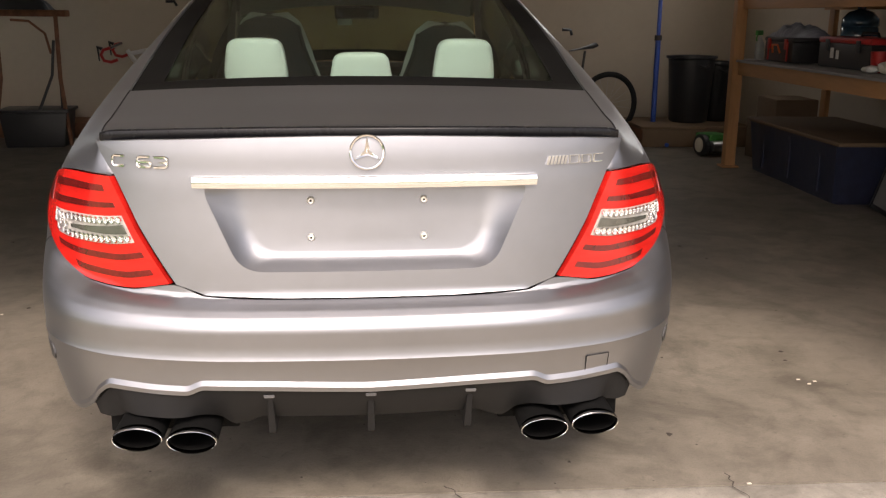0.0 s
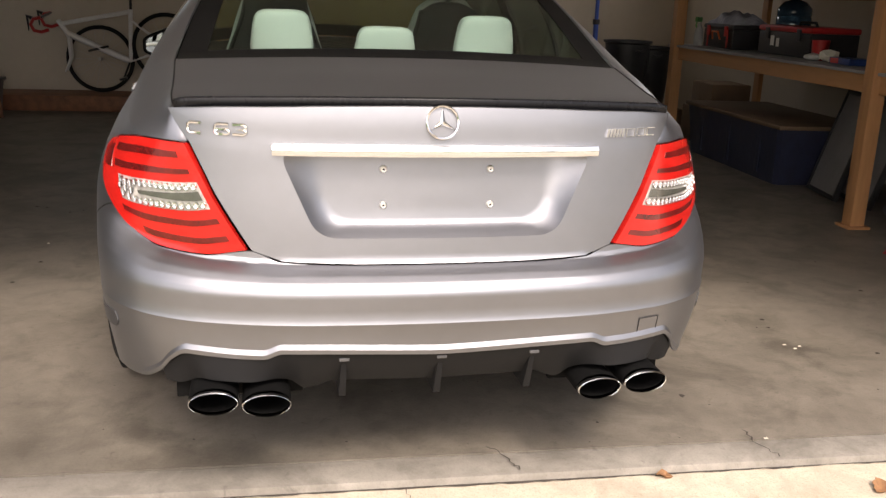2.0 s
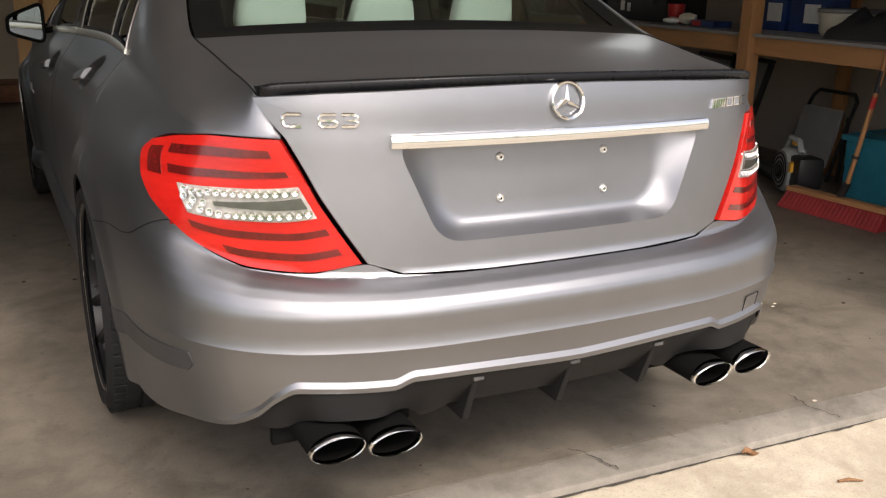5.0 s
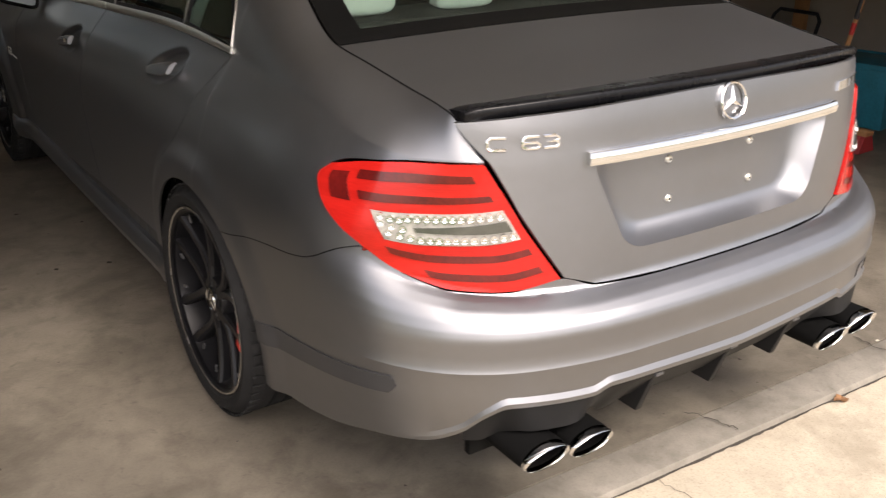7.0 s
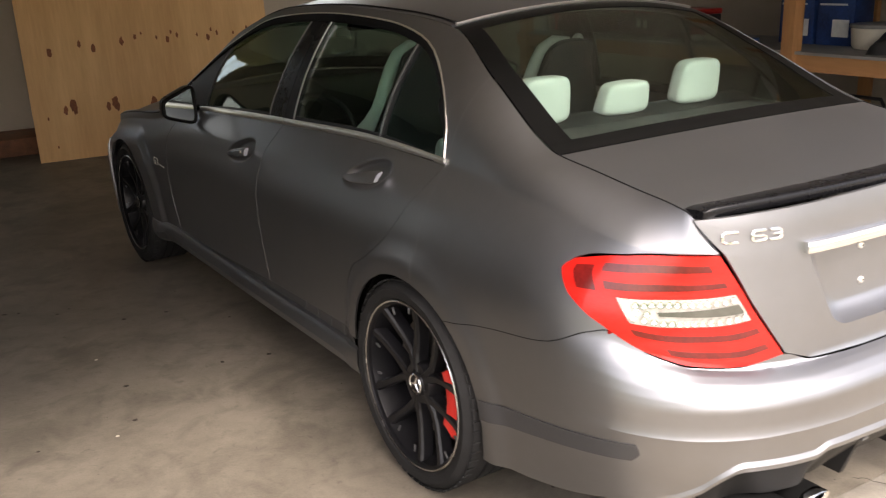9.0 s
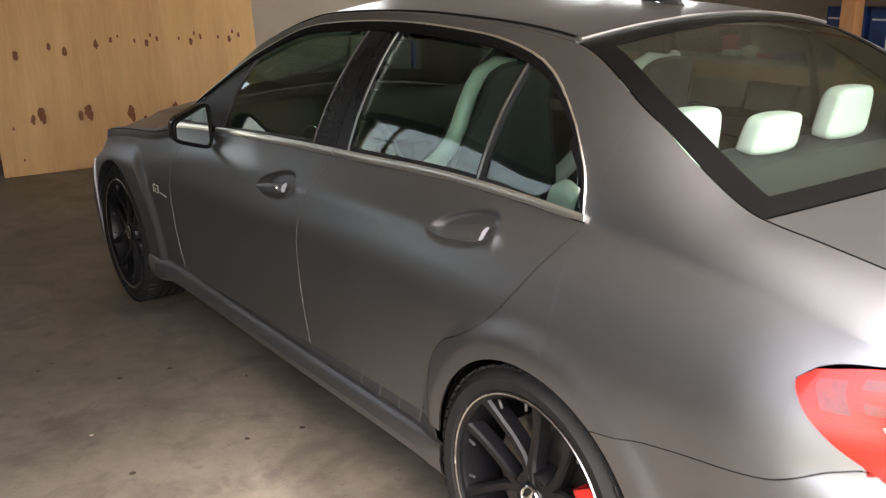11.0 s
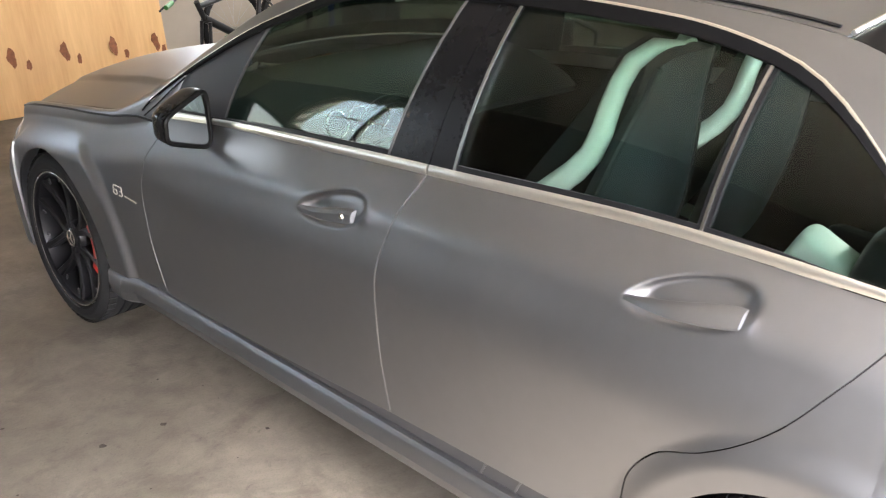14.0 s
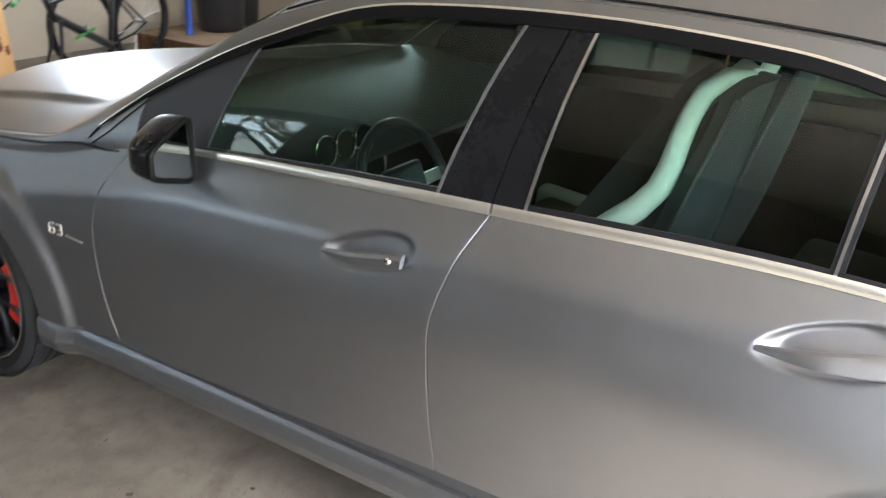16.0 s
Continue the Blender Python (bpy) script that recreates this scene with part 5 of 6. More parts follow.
def front_seat(cx, dy=0.0, dz=0.0):
    def half(v):
        return 0.205 - 0.115 * float(smooth(0.30, 1.0, v))
    seat = part("front_seat", sheet(grid(lambda u, v: np.array((cx + half(v) * u, 2.12 + dy - 0.42 * v ** 0.85 + 0.04 * u * u, 0.50 + dz + 0.69 * v - 0.03 * u * u * smooth(0.8, 1, v))), np.linspace(-1, 1, 18), np.linspace(0, 1, 20)), 0.085), LEATHER_DARK, car, "dark bucket seat with pale bolsters", 60)
    for sg in (-1, 1):
        P = [(0.21, 2.10, 0.70), (0.203, 2.01, 0.78), (0.195, 1.914, 0.872), (0.172, 1.838, 0.942), (0.158, 1.806, 0.985), (0.142, 1.792, 1.035), (0.130, 1.786, 1.081), (0.112, 1.776, 1.135), (0.095, 1.758, 1.182), (0.062, 1.728, 1.212), (0.015, 1.690, 1.208)]
        P = [(cx + sg * x, y + dy, z + dz) for x, y, z in P]
        part("bolster", tube(P, [0.030, 0.030, 0.029, 0.027, 0.026, 0.025, 0.024, 0.023, 0.022, 0.020, 0.016], 14, 1.0), LEATHER_WHITE, seat, "pale leather bolster", 70)
    part("seat_shell", sheet(grid(lambda u, v: np.array((cx + u * (half(v) + 0.022), 1.83 + dy - 0.185 * v ** 0.8 + 0.045 * u * u, 0.55 + dz + 0.66 * v - 0.035 * u ** 4 * smooth(0.7, 1, v))), np.linspace(-1, 1, 17), np.linspace(0, 1, 18)), 0.04), SEAT_SHELL, seat, "black seat back shell", 60)
    part("shell_rim", tube([(cx + sgn * (half(v) + 0.024), 1.835 + dy - 0.185 * v ** 0.8 + 0.04, 0.55 + dz + 0.66 * v - 0.035 * float(smooth(0.7, 1, v))) for sgn, v in [(-1, v) for v in np.linspace(0.2, 1, 12)] + [(1, v) for v in np.linspace(1, 0.2, 12)]], 0.008, 8), LEATHER_DARK, seat)
    part("cushion", soft_box(cx, 2.30 + dy, 0.45 + dz, 0.42, 0.48, 0.16, 6, 0.05), LEATHER_DARK, seat)
    for sg in (-1, 1):
        part("cushion_side", soft_box(cx + sg * 0.22, 2.32 + dy, 0.48 + dz, 0.08, 0.50, 0.15, 6, 0.035), LEATHER_WHITE, seat)
front_seat(-0.335)
front_seat(0.335, 0.03, -0.03)
bench = part("rear_seat", join(soft_box(0, 1.44, 0.46, 1.24, 0.5, 0.18, 4, 0.05), soft_box(0, 1.17, 0.76, 1.24, 0.16, 0.52, 18, 0.06)), LEATHER_DARK, car, "rear bench seat", 60)
for cx, w in ((-0.37, 0.40), (0.37, 0.40)):
    part("back_cushion", soft_box(cx, 1.23, 0.68, w, 0.14, 0.32, 18, 0.05), LEATHER_WHITE, bench, "pale leather back cushion", 60)
for sg in (-1, 1):
    part("side_bolster", soft_box(sg * 0.54, 1.255, 0.895, 0.07, 0.15, 0.12, 30, 0.03, sg * 12), LEATHER_WHITE, bench, "pale leather shoulder of the bench", 60)
for cx, h, cz in ((-0.33, 0.145, 1.078), (0.0, 0.105, 1.055), (0.33, 0.145, 1.078)):
    bm = bmesh.new()
    bmesh.ops.create_uvsphere(bm, u_segments=32, v_segments=20, radius=1)
    for v in bm.verts:
        x, y, z = [math.copysign(abs(t) ** 0.42, t) for t in v.co]
        v.co = (cx + 0.100 * x * (0.95 - 0.10 * z), 1.10 + 0.048 * y * (1 - 0.30 * abs(x)) - 0.012 * z, cz + h / 2 * z)
    hr = part("rear_headrest", bm_geo(bm), LEATHER_WHITE, bench, "pale leather headrest", 60)

# ---- garage ----
def slab(name, geo, mat, label, category, angle=30):
    return tagged(link_mesh(name, *geo, mat, angle), label, category, kind="structure")
YAW = -1.9   # the building lies slightly askew to the car
BLD = pose(0, 0.17, 0, 0, 0, YAW)
def bld(geo):
    return moved(geo, BLD)
X0, X1, Y1, H = -4.7, 4.0, 7.95, 2.8
DOOR0, DOOR1, DOORH = -3.12, 2.1, 2.08
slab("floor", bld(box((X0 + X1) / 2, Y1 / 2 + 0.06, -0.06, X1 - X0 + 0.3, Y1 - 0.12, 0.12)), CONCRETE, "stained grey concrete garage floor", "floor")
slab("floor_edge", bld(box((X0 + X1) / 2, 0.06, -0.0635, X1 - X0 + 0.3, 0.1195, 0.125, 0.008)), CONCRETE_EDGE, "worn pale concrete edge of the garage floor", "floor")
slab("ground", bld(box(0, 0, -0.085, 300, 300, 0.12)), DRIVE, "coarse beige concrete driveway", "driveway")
jr = random.Random(8)
jv, jy = [], 0.0
for k in range(360):
    jy = 0.8 * jy + jr.uniform(-0.0016, 0.0016)
    x, w = X0 + (X1 - X0) * k / 359, jr.uniform(0.001, 0.0055) * (1.6 if jr.random() < 0.15 else 1.0)
    jv += [(x, 0.0 - 0.002 - w * 1.4 + jy, -0.0222), (x, 0.003, -0.0222)]
slab("joint_gap", bld((jv, [(2 * k, 2 * k + 2, 2 * k + 3, 2 * k + 1) for k in range(359)])), CRACK, "dark gritty gap between floor edge and driveway", "joint")
N_X0, N_X1, N_Z0, N_Z1 = 1.75, 2.95, 1.78, 2.38
NORTH = ((-2.75, -1.80, 1.86, 2.62), (N_X0, N_X1, N_Z0, N_Z1))
edges = [X0 - 0.2] + [v for o in NORTH for v in o[:2]] + [X1 + 0.2]
slab("wall_north", bld(join(*[box((a + b) / 2, Y1 + 0.1, H / 2, b - a, 0.2, H) for a, b in zip(edges[::2], edges[1::2])],
     *[box((a + b) / 2, Y1 + 0.1, c / 2, b - a, 0.2, c) for a, b, c, d in NORTH], *[box((a + b) / 2, Y1 + 0.1, (d + H) / 2, b - a, 0.2, H - d) for a, b, c, d in NORTH])), WALL, "plain pale painted back wall with two high windows", "wall")
# opening added out of view to brighten the back of the garage
E_Y0, E_Y1 = 4.6, 6.6
slab("wall_east", bld(join(box(X1 + 0.1, E_Y0 / 2, H / 2, 0.2, E_Y0, H), box(X1 + 0.1, (E_Y1 + Y1) / 2, H / 2, 0.2, Y1 - E_Y1, H),
     box(X1 + 0.1, (E_Y0 + E_Y1) / 2, N_Z0 / 2, 0.2, E_Y1 - E_Y0, N_Z0), box(X1 + 0.1, (E_Y0 + E_Y1) / 2, (N_Z1 + H) / 2, 0.2, E_Y1 - E_Y0, H - N_Z1))), WALL, "pale painted side wall with a high opening added for fill light", "wall")
WINDOWS = ((5.50, 7.00),)
W_Z0, W_Z1 = 1.25, 2.55
piers = [(0.0, WINDOWS[0][0]), (WINDOWS[0][1], Y1)]
# out of view; surface invented, dark to keep reflections on the car low
slab("wall_west", bld(join(*[box(X0 - 0.1, (a + b) / 2, H / 2, 0.2, b - a, H) for a, b in piers],
     *[box(X0 - 0.1, (a + b) / 2, W_Z0 / 2, 0.2, b - a, W_Z0) for a, b in WINDOWS], *[box(X0 - 0.1, (a + b) / 2, (W_Z1 + H) / 2, 0.2, b - a, H - W_Z1) for a, b in WINDOWS])), WALL_DARK, "unseen side wall with one window, set dark to dim the car's flank", "wall")
slab("wall_south", bld(join(box((X0 + DOOR0) / 2, 0.08, H / 2, DOOR0 - X0, 0.16, H), box((X1 + DOOR1) / 2, 0.08, H / 2, X1 - DOOR1, 0.16, H), box((DOOR0 + DOOR1) / 2, 0.08, (DOORH + H) / 2, DOOR1 - DOOR0, 0.16, H - DOORH))), WALL, "front wall round the open garage door", "wall")
slab("ceiling", bld(box((X0 + X1) / 2, Y1 / 2, H + 0.06, X1 - X0 + 0.4, Y1 + 0.4, 0.12)), CEIL, "white ceiling board", "ceiling")
slab("wall_ledge", bld(box(-2.65, Y1 - 0.28, 0.075, 3.7, 0.56, 0.15, 0.006)), BROWN_STEEL, "dark brown timber ledge along the back wall", "ledge")
def window(name, y0, y1):
    cy, cz, w, h = (y0 + y1) / 2, (W_Z0 + W_Z1) / 2, y1 - y0, W_Z1 - W_Z0
    win = tagged(new(name), "white framed window with four panes", "window", kind="structure")
    bars = [box(X0 - 0.1, cy, W_Z0 + 0.03, 0.1, w, 0.06), box(X0 - 0.1, cy, W_Z1 - 0.03, 0.1, w, 0.06), box(X0 - 0.1, y0 + 0.03, cz, 0.1, 0.06, h - 0.12), box(X0 - 0.1, y1 - 0.03, cz, 0.1, 0.06, h - 0.12)]
    bars += [box(X0 - 0.1, cy, cz, 0.06, 0.04, h - 0.12), box(X0 - 0.1, cy, cz, 0.05, w - 0.12, 0.035)]
    part("window_frame", bld(join(*bars)), WALL, win)
    for sy in (-1, 1):
        for sz in (-1, 1):
            ob = part("pane", bld(box(X0 - 0.1, cy + sy * w * 0.235, cz + sz * h * 0.235, 0.006, w * 0.44, h * 0.44)), GLASS_CLEAR, win)
            ob.visible_shadow = False
for k, (a, b, c, d) in enumerate(NORTH):
    cx, cz, ww, wh = (a + b) / 2, (c + d) / 2, b - a, d - c
    high = tagged(new("window_%d" % (k + 5)), "high white framed window in the back wall", "window", kind="structure")
    part("window_frame", bld(join(box(cx, Y1 + 0.1, c + 0.02, ww, 0.1, 0.04), box(cx, Y1 + 0.1, d - 0.02, ww, 0.1, 0.04), box(a + 0.02, Y1 + 0.1, cz, 0.04, 0.1, wh - 0.08), box(b - 0.02, Y1 + 0.1, cz, 0.04, 0.1, wh - 0.08), box(cx, Y1 + 0.1, cz, 0.03, 0.06, wh - 0.08))), WALL, high)
    for sx in (-1, 1):
        part("pane", bld(box(cx + sx * ww * 0.24, Y1 + 0.1, cz, ww * 0.44, 0.006, wh - 0.08)), GLASS_CLEAR, high).visible_shadow = False
# unseen window, made up to hold the fill lamp on this side
ey, el = (E_Y0 + E_Y1) / 2, E_Y1 - E_Y0
high = tagged(new("window_4"), "unseen high window added above the storage rack for fill light", "window", kind="structure")
part("window_frame", bld(join(box(X1 + 0.1, ey, N_Z0 + 0.02, 0.1, el, 0.04), box(X1 + 0.1, ey, N_Z1 - 0.02, 0.1, el, 0.04), box(X1 + 0.1, E_Y0 + 0.02, cz, 0.1, 0.04, wh - 0.08), box(X1 + 0.1, E_Y1 - 0.02, cz, 0.1, 0.04, wh - 0.08), box(X1 + 0.1, ey, cz, 0.06, 0.03, wh - 0.08))), WALL, high)
for sy in (-1, 1):
    part("pane", bld(box(X1 + 0.1, ey + sy * el * 0.24, cz, 0.006, el * 0.44, wh - 0.08)), GLASS_CLEAR, high).visible_shadow = False
for k, (a, b) in enumerate(WINDOWS):
    window("window_%d" % (k + 1), a, b)
c = BLD @ Vector((cx, Y1 + 0.17, cz))
opening_lamp("window_sky_light", look(tuple(c), tuple(c + BLD.to_3x3() @ Vector((0, -1, 0)))), ww - 0.1, wh - 0.1, 4)
# fill lamp for the plywood and back wall, at the made-up window
c = BLD @ Vector((X1 + 0.17, ey, cz))
opening_lamp("window_sky_light", look(tuple(c), tuple(c + BLD.to_3x3() @ Vector((-1, 0, 0)))), el - 0.1, wh - 0.1, 10)

# ---- plywood sheet ----
ply = thing("plywood_sheet", "knotty pine plywood sheet leaning upright on its edge", "plywood", at=pose(-0.76, 7.10, 0, -7, 0, -3))
board = part("board", box(1.055, 0, 0.84, 2.11, 0.018, 1.68, 0.002), PLY, ply)
rng = random.Random(5)
def knot_at(x, z, r):
    n = 14
    V = [(x, -0.0112, z)] + [(x + r * 0.55 * math.cos(2 * math.pi * k / n) * rng.uniform(0.7, 1.2), -0.0104, z + r * math.sin(2 * math.pi * k / n) * rng.uniform(0.75, 1.3)) for k in range(n)]
    return V, [(0, 1 + k, 1 + (k + 1) % n) for k in range(n)]
# the peeled veneer repeats its knots at every turn of the log
for x, z, dx in ((0.325, 0.445, -0.064), (0.668, 0.444, -0.058), (0.995, 0.402, 0.105), (1.352, 0.400, 0.095), (1.702, 0.393, 0.090), (2.024, 0.388, 0.06)):
    part("knot", knot_at(x, z, 0.052), KNOT, board)
    part("knot", knot_at(x + 0.012, z - 0.035, 0.038), KNOT, board)
    part("knot", knot_at(x + dx, z - (0.032 if dx < 0 else 0.070), 0.034), KNOT, board)
for x, z, r in ((0.208, 0.895, 0.040), (0.451, 0.943, 0.030), (0.562, 0.902, 0.036), (0.797, 0.947, 0.034), (0.912, 0.974, 0.024), (0.969, 1.001, 0.014), (0.116, 0.355, 0.014), (0.157, 0.117, 0.012)):
    part("knot", knot_at(x, z, r), KNOT, board)
for x in (1.19, 1.548, 1.878):
    for dx, dz, r in ((0, 0, 0.030), (-0.095, 0.024, 0.016), (0.034, 0.063, 0.018), (0.085, 0.032, 0.022)):
        part("knot", knot_at(x + dx, 0.935 + dz, r), KNOT, board)

# ---- storage rack ----
rack = thing("wooden_rack", "open storage rack of pine lumber with two shelves", "shelf", at=pose(2.98, 2.66, 0, 0, 0, -3.0))
SY = 2.84
for y in (0.0, SY):
    part("post", box(0, y, 1.25, 0.088, 0.09, 2.5, 0.004), LUMBER, rack)
    part("post", box(0.78, y, 1.25, 0.04, 0.09, 2.5, 0.004), LUMBER, rack)
    part("foot", box(0, y, 0.008, 0.14, 0.14, 0.016, 0.003), LUMBER_Y, rack)
for z in (0.82, 1.34):
    part("beam", box(0.02, SY / 2 - 0.6, z, 0.038, SY + 1.5, 0.10, 0.003), LUMBER_Y, rack)
    part("beam", box(0.78, SY / 2 - 0.6, z, 0.038, SY + 1.5, 0.10, 0.003), LUMBER_Y, rack)
    part("shelf_board", box(0.41, SY / 2 - 0.6, z + 0.060, 0.86, SY + 1.5, 0.018, 0.002), GREY_BOARD, rack)
TOP = 0.89

# ---- on the rack ----
def toolbox(name, label, at, sx, sy, sz, lid_mat):
    t = thing(name, label, "toolbox", at=at)
    body = part("body", box(0, 0, sz * 0.40, sx, sy, sz * 0.80, 0.015), DARK_PLASTIC, t)
    part("lid", box(0, 0, sz * 0.895, sx + 0.012, sy + 0.012, sz * 0.21, 0.018), lid_mat, t)
    for dy in (-0.3, 0.3):
        part("latch", box(-sx / 2 - 0.008, sy * dy, sz * 0.72, 0.014, 0.05, 0.08, 0.004), RED_PLASTIC if lid_mat is not RED_PLASTIC else DARK_PLASTIC, t)
    part("handle", tube([(0, -0.12, sz), (0, -0.10, sz + 0.025), (0, 0.10, sz + 0.025), (0, 0.12, sz)], 0.010, 8), DARK_PLASTIC, t)
    return t, body
t1, b1 = toolbox("black_toolbox", "black plastic toolbox with red latches on the shelf", pose(3.46, 5.12, TOP, 0, 0, -3), 0.32, 0.54, 0.19, DARK_PLASTIC)
part("carry_strap", tube([(-0.185, -0.10, 0.07), (-0.20, -0.08, 0.13), (-0.20, 0.02, 0.13), (-0.185, 0.04, 0.07)], 0.008, 8), ORANGE_PLASTIC, b1)
for dy in (-0.2, 0.16):
    part("red_stripe", box(-0.173, dy, 0.08, 0.006, 0.025, 0.14, 0.002), RED_PLASTIC, b1)
t2, b2 = toolbox("red_lid_toolbox", "large black toolbox with a red lid on the shelf", pose(3.48, 4.15, TOP, 0, 0, -3), 0.36, 0.74, 0.21, RED_PLASTIC)
part("sticker", box(-0.184, 0.15, 0.10, 0.003, 0.05, 0.07), PALE_PRINT, b2)
part("sticker", box(-0.184, 0.07, 0.09, 0.003, 0.04, 0.06), PALE_PRINT, b2)
def heap(name, label, category, at, sx, sy, sz, mat, seed):
    noise_off = Vector((seed * 3.1, seed * 1.7, 0))
    V, F, nx, ny = [], [], 18, 22
    for i in range(nx + 1):
        for j in range(ny + 1):
            u, v = i / nx * 2 - 1, j / ny * 2 - 1
            r = max(0.0, 1 - abs(u) ** 2.6) * max(0.0, 1 - abs(v) ** 2.6)
            h = sz * r ** 0.5 * (0.75 + 0.5 * noise.noise(Vector((u * 2, v * 2.4, 0)) + noise_off))
            V.append((u * sx / 2, v * sy / 2, max(h, 0.0)))
    for i in range(nx):
        for j in range(ny):
            a = i * (ny + 1) + j
            F.append((a, a + ny + 1, a + ny + 2, a + 1))
    k = len(V)
    V += [(x, y, 0.0) for x, y, z in V]
    F += [tuple(i + k for i in reversed(f)) for f in list(F)]
    t = thing(name, label, category, at=at)
    part("cloth", (V, F), mat, t, angle=70)
    return t
heap("folded_towel", "striped grey and blue towel thrown over the toolbox", "towel", pose(3.46, 5.12, TOP + 0.19, 0, 0, -3), 0.30, 0.52, 0.12, CLOTH, 1)
jug = thing("water_jug", "large translucent blue water jug standing behind the toolbox", "jug", at=pose(3.80, 4.86, TOP, 0, 0, 0))
part("body", lathe([(0.0, 0.0), (0.12, 0.0), (0.135, 0.02), (0.135, 0.12), (0.128, 0.13), (0.135, 0.14), (0.135, 0.26), (0.128, 0.27), (0.135, 0.28), (0.132, 0.33), (0.09, 0.38), (0.03, 0.40), (0.028, 0.44), (0.0, 0.44)], 28), JUG_BLUE, jug)
sp = thing("spray_bottle", "small spray bottle with a green trigger", "bottle", at=pose(3.30, 5.46, TOP, 0, 0, 30))
part("bottle", lathe([(0.0, 0.0), (0.035, 0.0), (0.038, 0.02), (0.036, 0.12), (0.014, 0.17), (0.013, 0.19), (0.0, 0.19)], 18), GREY_PLASTIC, sp)
part("trigger", join(box(-0.02, 0, 0.215, 0.08, 0.022, 0.04, 0.006), tube([(-0.04, 0, 0.20), (-0.055, 0, 0.17), (-0.045, 0, 0.15)], 0.006, 6)), GREEN_PAINT, sp)
for k, (dx, dy, sz, m, nm, lb) in enumerate(((3.20, 3.62, 0.05, PALE_PRINT, "paper_pack", "crumpled white paper pack"), (3.24, 3.50, 0.075, CREAM, "paper_pack", "crumpled white paper pack"), (3.30, 3.70, 0.13, RED_PLASTIC, "red_tub", "small red plastic tub"))):
    t = thing(nm, lb, "tub" if m is RED_PLASTIC else "packet", at=pose(dx, dy, TOP, 0, 0, 15 * k))
    if m is RED_PLASTIC:
        part("tub", lathe([(0, 0), (0.05, 0), (0.06, sz), (0.054, sz), (0.046, 0.01), (0, 0.01)], 20), m, t)
    else:
        bm = bmesh.new()
        bmesh.ops.create_icosphere(bm, subdivisions=2, radius=1)
        for v in bm.verts:
            v.co = Vector((v.co.x * 0.055, v.co.y * 0.07, (v.co.z + 1) * sz / 2)) * (1 + 0.25 * noise.noise(v.co * 2.2 + Vector((k * 5, 0, 0))))
            v.co.z = max(v.co.z, 0)
        part("wrap", bm_geo(bm), m, t, angle=20)
bt = thing("flat_blue_box", "flat blue and red carton lying on the shelf", "box", at=pose(3.24, 3.28, TOP, 0, 0, -8))
part("carton", box(0, 0, 0.02, 0.14, 0.26, 0.04, 0.003), BLUE_BOX, bt)
part("red_edge", box(-0.071, 0.06, 0.02, 0.003, 0.10, 0.03), RED_PLASTIC, bt)
for dx, dy, rz in ((3.52, 2.95, -3), (3.52, 2.66, -1)):
    c = thing("blue_carton", "dark blue printed carton with a white label", "box", "cartons on the rack", at=pose(dx, dy, TOP, 0, 0, rz))
    part("carton", box(0, 0, 0.165, 0.20, 0.27, 0.33, 0.003), BLUE_BOX, c)
    part("label_bar", box(-0.102, 0.02, 0.26, 0.003, 0.20, 0.012), PALE_PRINT, c)
    part("label", box(-0.102, -0.04, 0.11, 0.003, 0.12, 0.11), PALE_PRINT, c)
bk = thing("cream_bucket", "squat cream plastic bucket with a flat lid", "bucket", at=pose(3.42, 2.34, TOP, 0, 0, 0))
part("pail", lathe([(0, 0), (0.15, 0), (0.165, 0.02), (0.175, 0.13), (0.17, 0.13)], 32), CREAM, bk)
part("lid", lathe([(0, 0.152), (0.165, 0.152), (0.183, 0.148), (0.185, 0.13), (0.176, 0.128)], 32), GREY_BOARD, bk)
heap("black_jacket", "crumpled black cloth lying on the shelf", "cloth", pose(3.24, 2.02, TOP, 0, 0, 20), 0.30, 0.46, 0.17, DARK_PLASTIC, 4)

# ---- below the rack ----
tarp = thing("storage_bin", "long dark navy storage bin with a brown flat lid", "storage bin", at=pose(3.58, 4.62, 0, 0, 0, -3))
part("tub", sheet(np.array([[(0.36 * (0.90 + 0.10 * v) * cu, 0.80 * (0.94 + 0.06 * v) * cv, 0.40 * v) for v in (0.0, 0.05, 0.3, 0.6, 0.9, 1.0)] for cu, cv in ((-1, -0.96), (-1, -0.5), (-0.99, 0.0), (-1, 0.5), (-1, 0.96), (-0.95, 1), (0.95, 1), (1, 0.96), (1, -0.96), (0.95, -1), (-0.95, -1), (-1, -0.96))]), 0.006), NAVY_TARP, tarp)
part("lid", box(0, 0, 0.412, 0.76, 1.64, 0.03, 0.010), CARD, tarp, "brown flat lid")
for dy in (-0.5, 0.0, 0.5):
    part("rib", box(-0.352, dy, 0.22, 0.014, 0.05, 0.34, 0.004), NAVY_TARP, tarp)
for x, y, z0, sx, sy, sz, rz in ((3.78, 5.9, 0.0, 0.42, 0.5, 0.32, 4), (3.78, 5.86, 0.32, 0.36, 0.46, 0.22, -5)):
    c = thing("cardboard_box", "closed brown cardboard box", "box", "cardboard boxes by the wall", at=pose(x, y, z0, 0, 0, rz))
    part("carton", box(0, 0, sz / 2, sx, sy, sz, 0.004), CARD, c)
    part("flap", box(0, sy * 0.25 - 0.001, sz + 0.003, sx * 0.98, sy * 0.49, 0.005), CARD, c)
    part("flap", box(0, -sy * 0.25 + 0.001, sz + 0.003, sx * 0.98, sy * 0.49, 0.005), CARD, c)
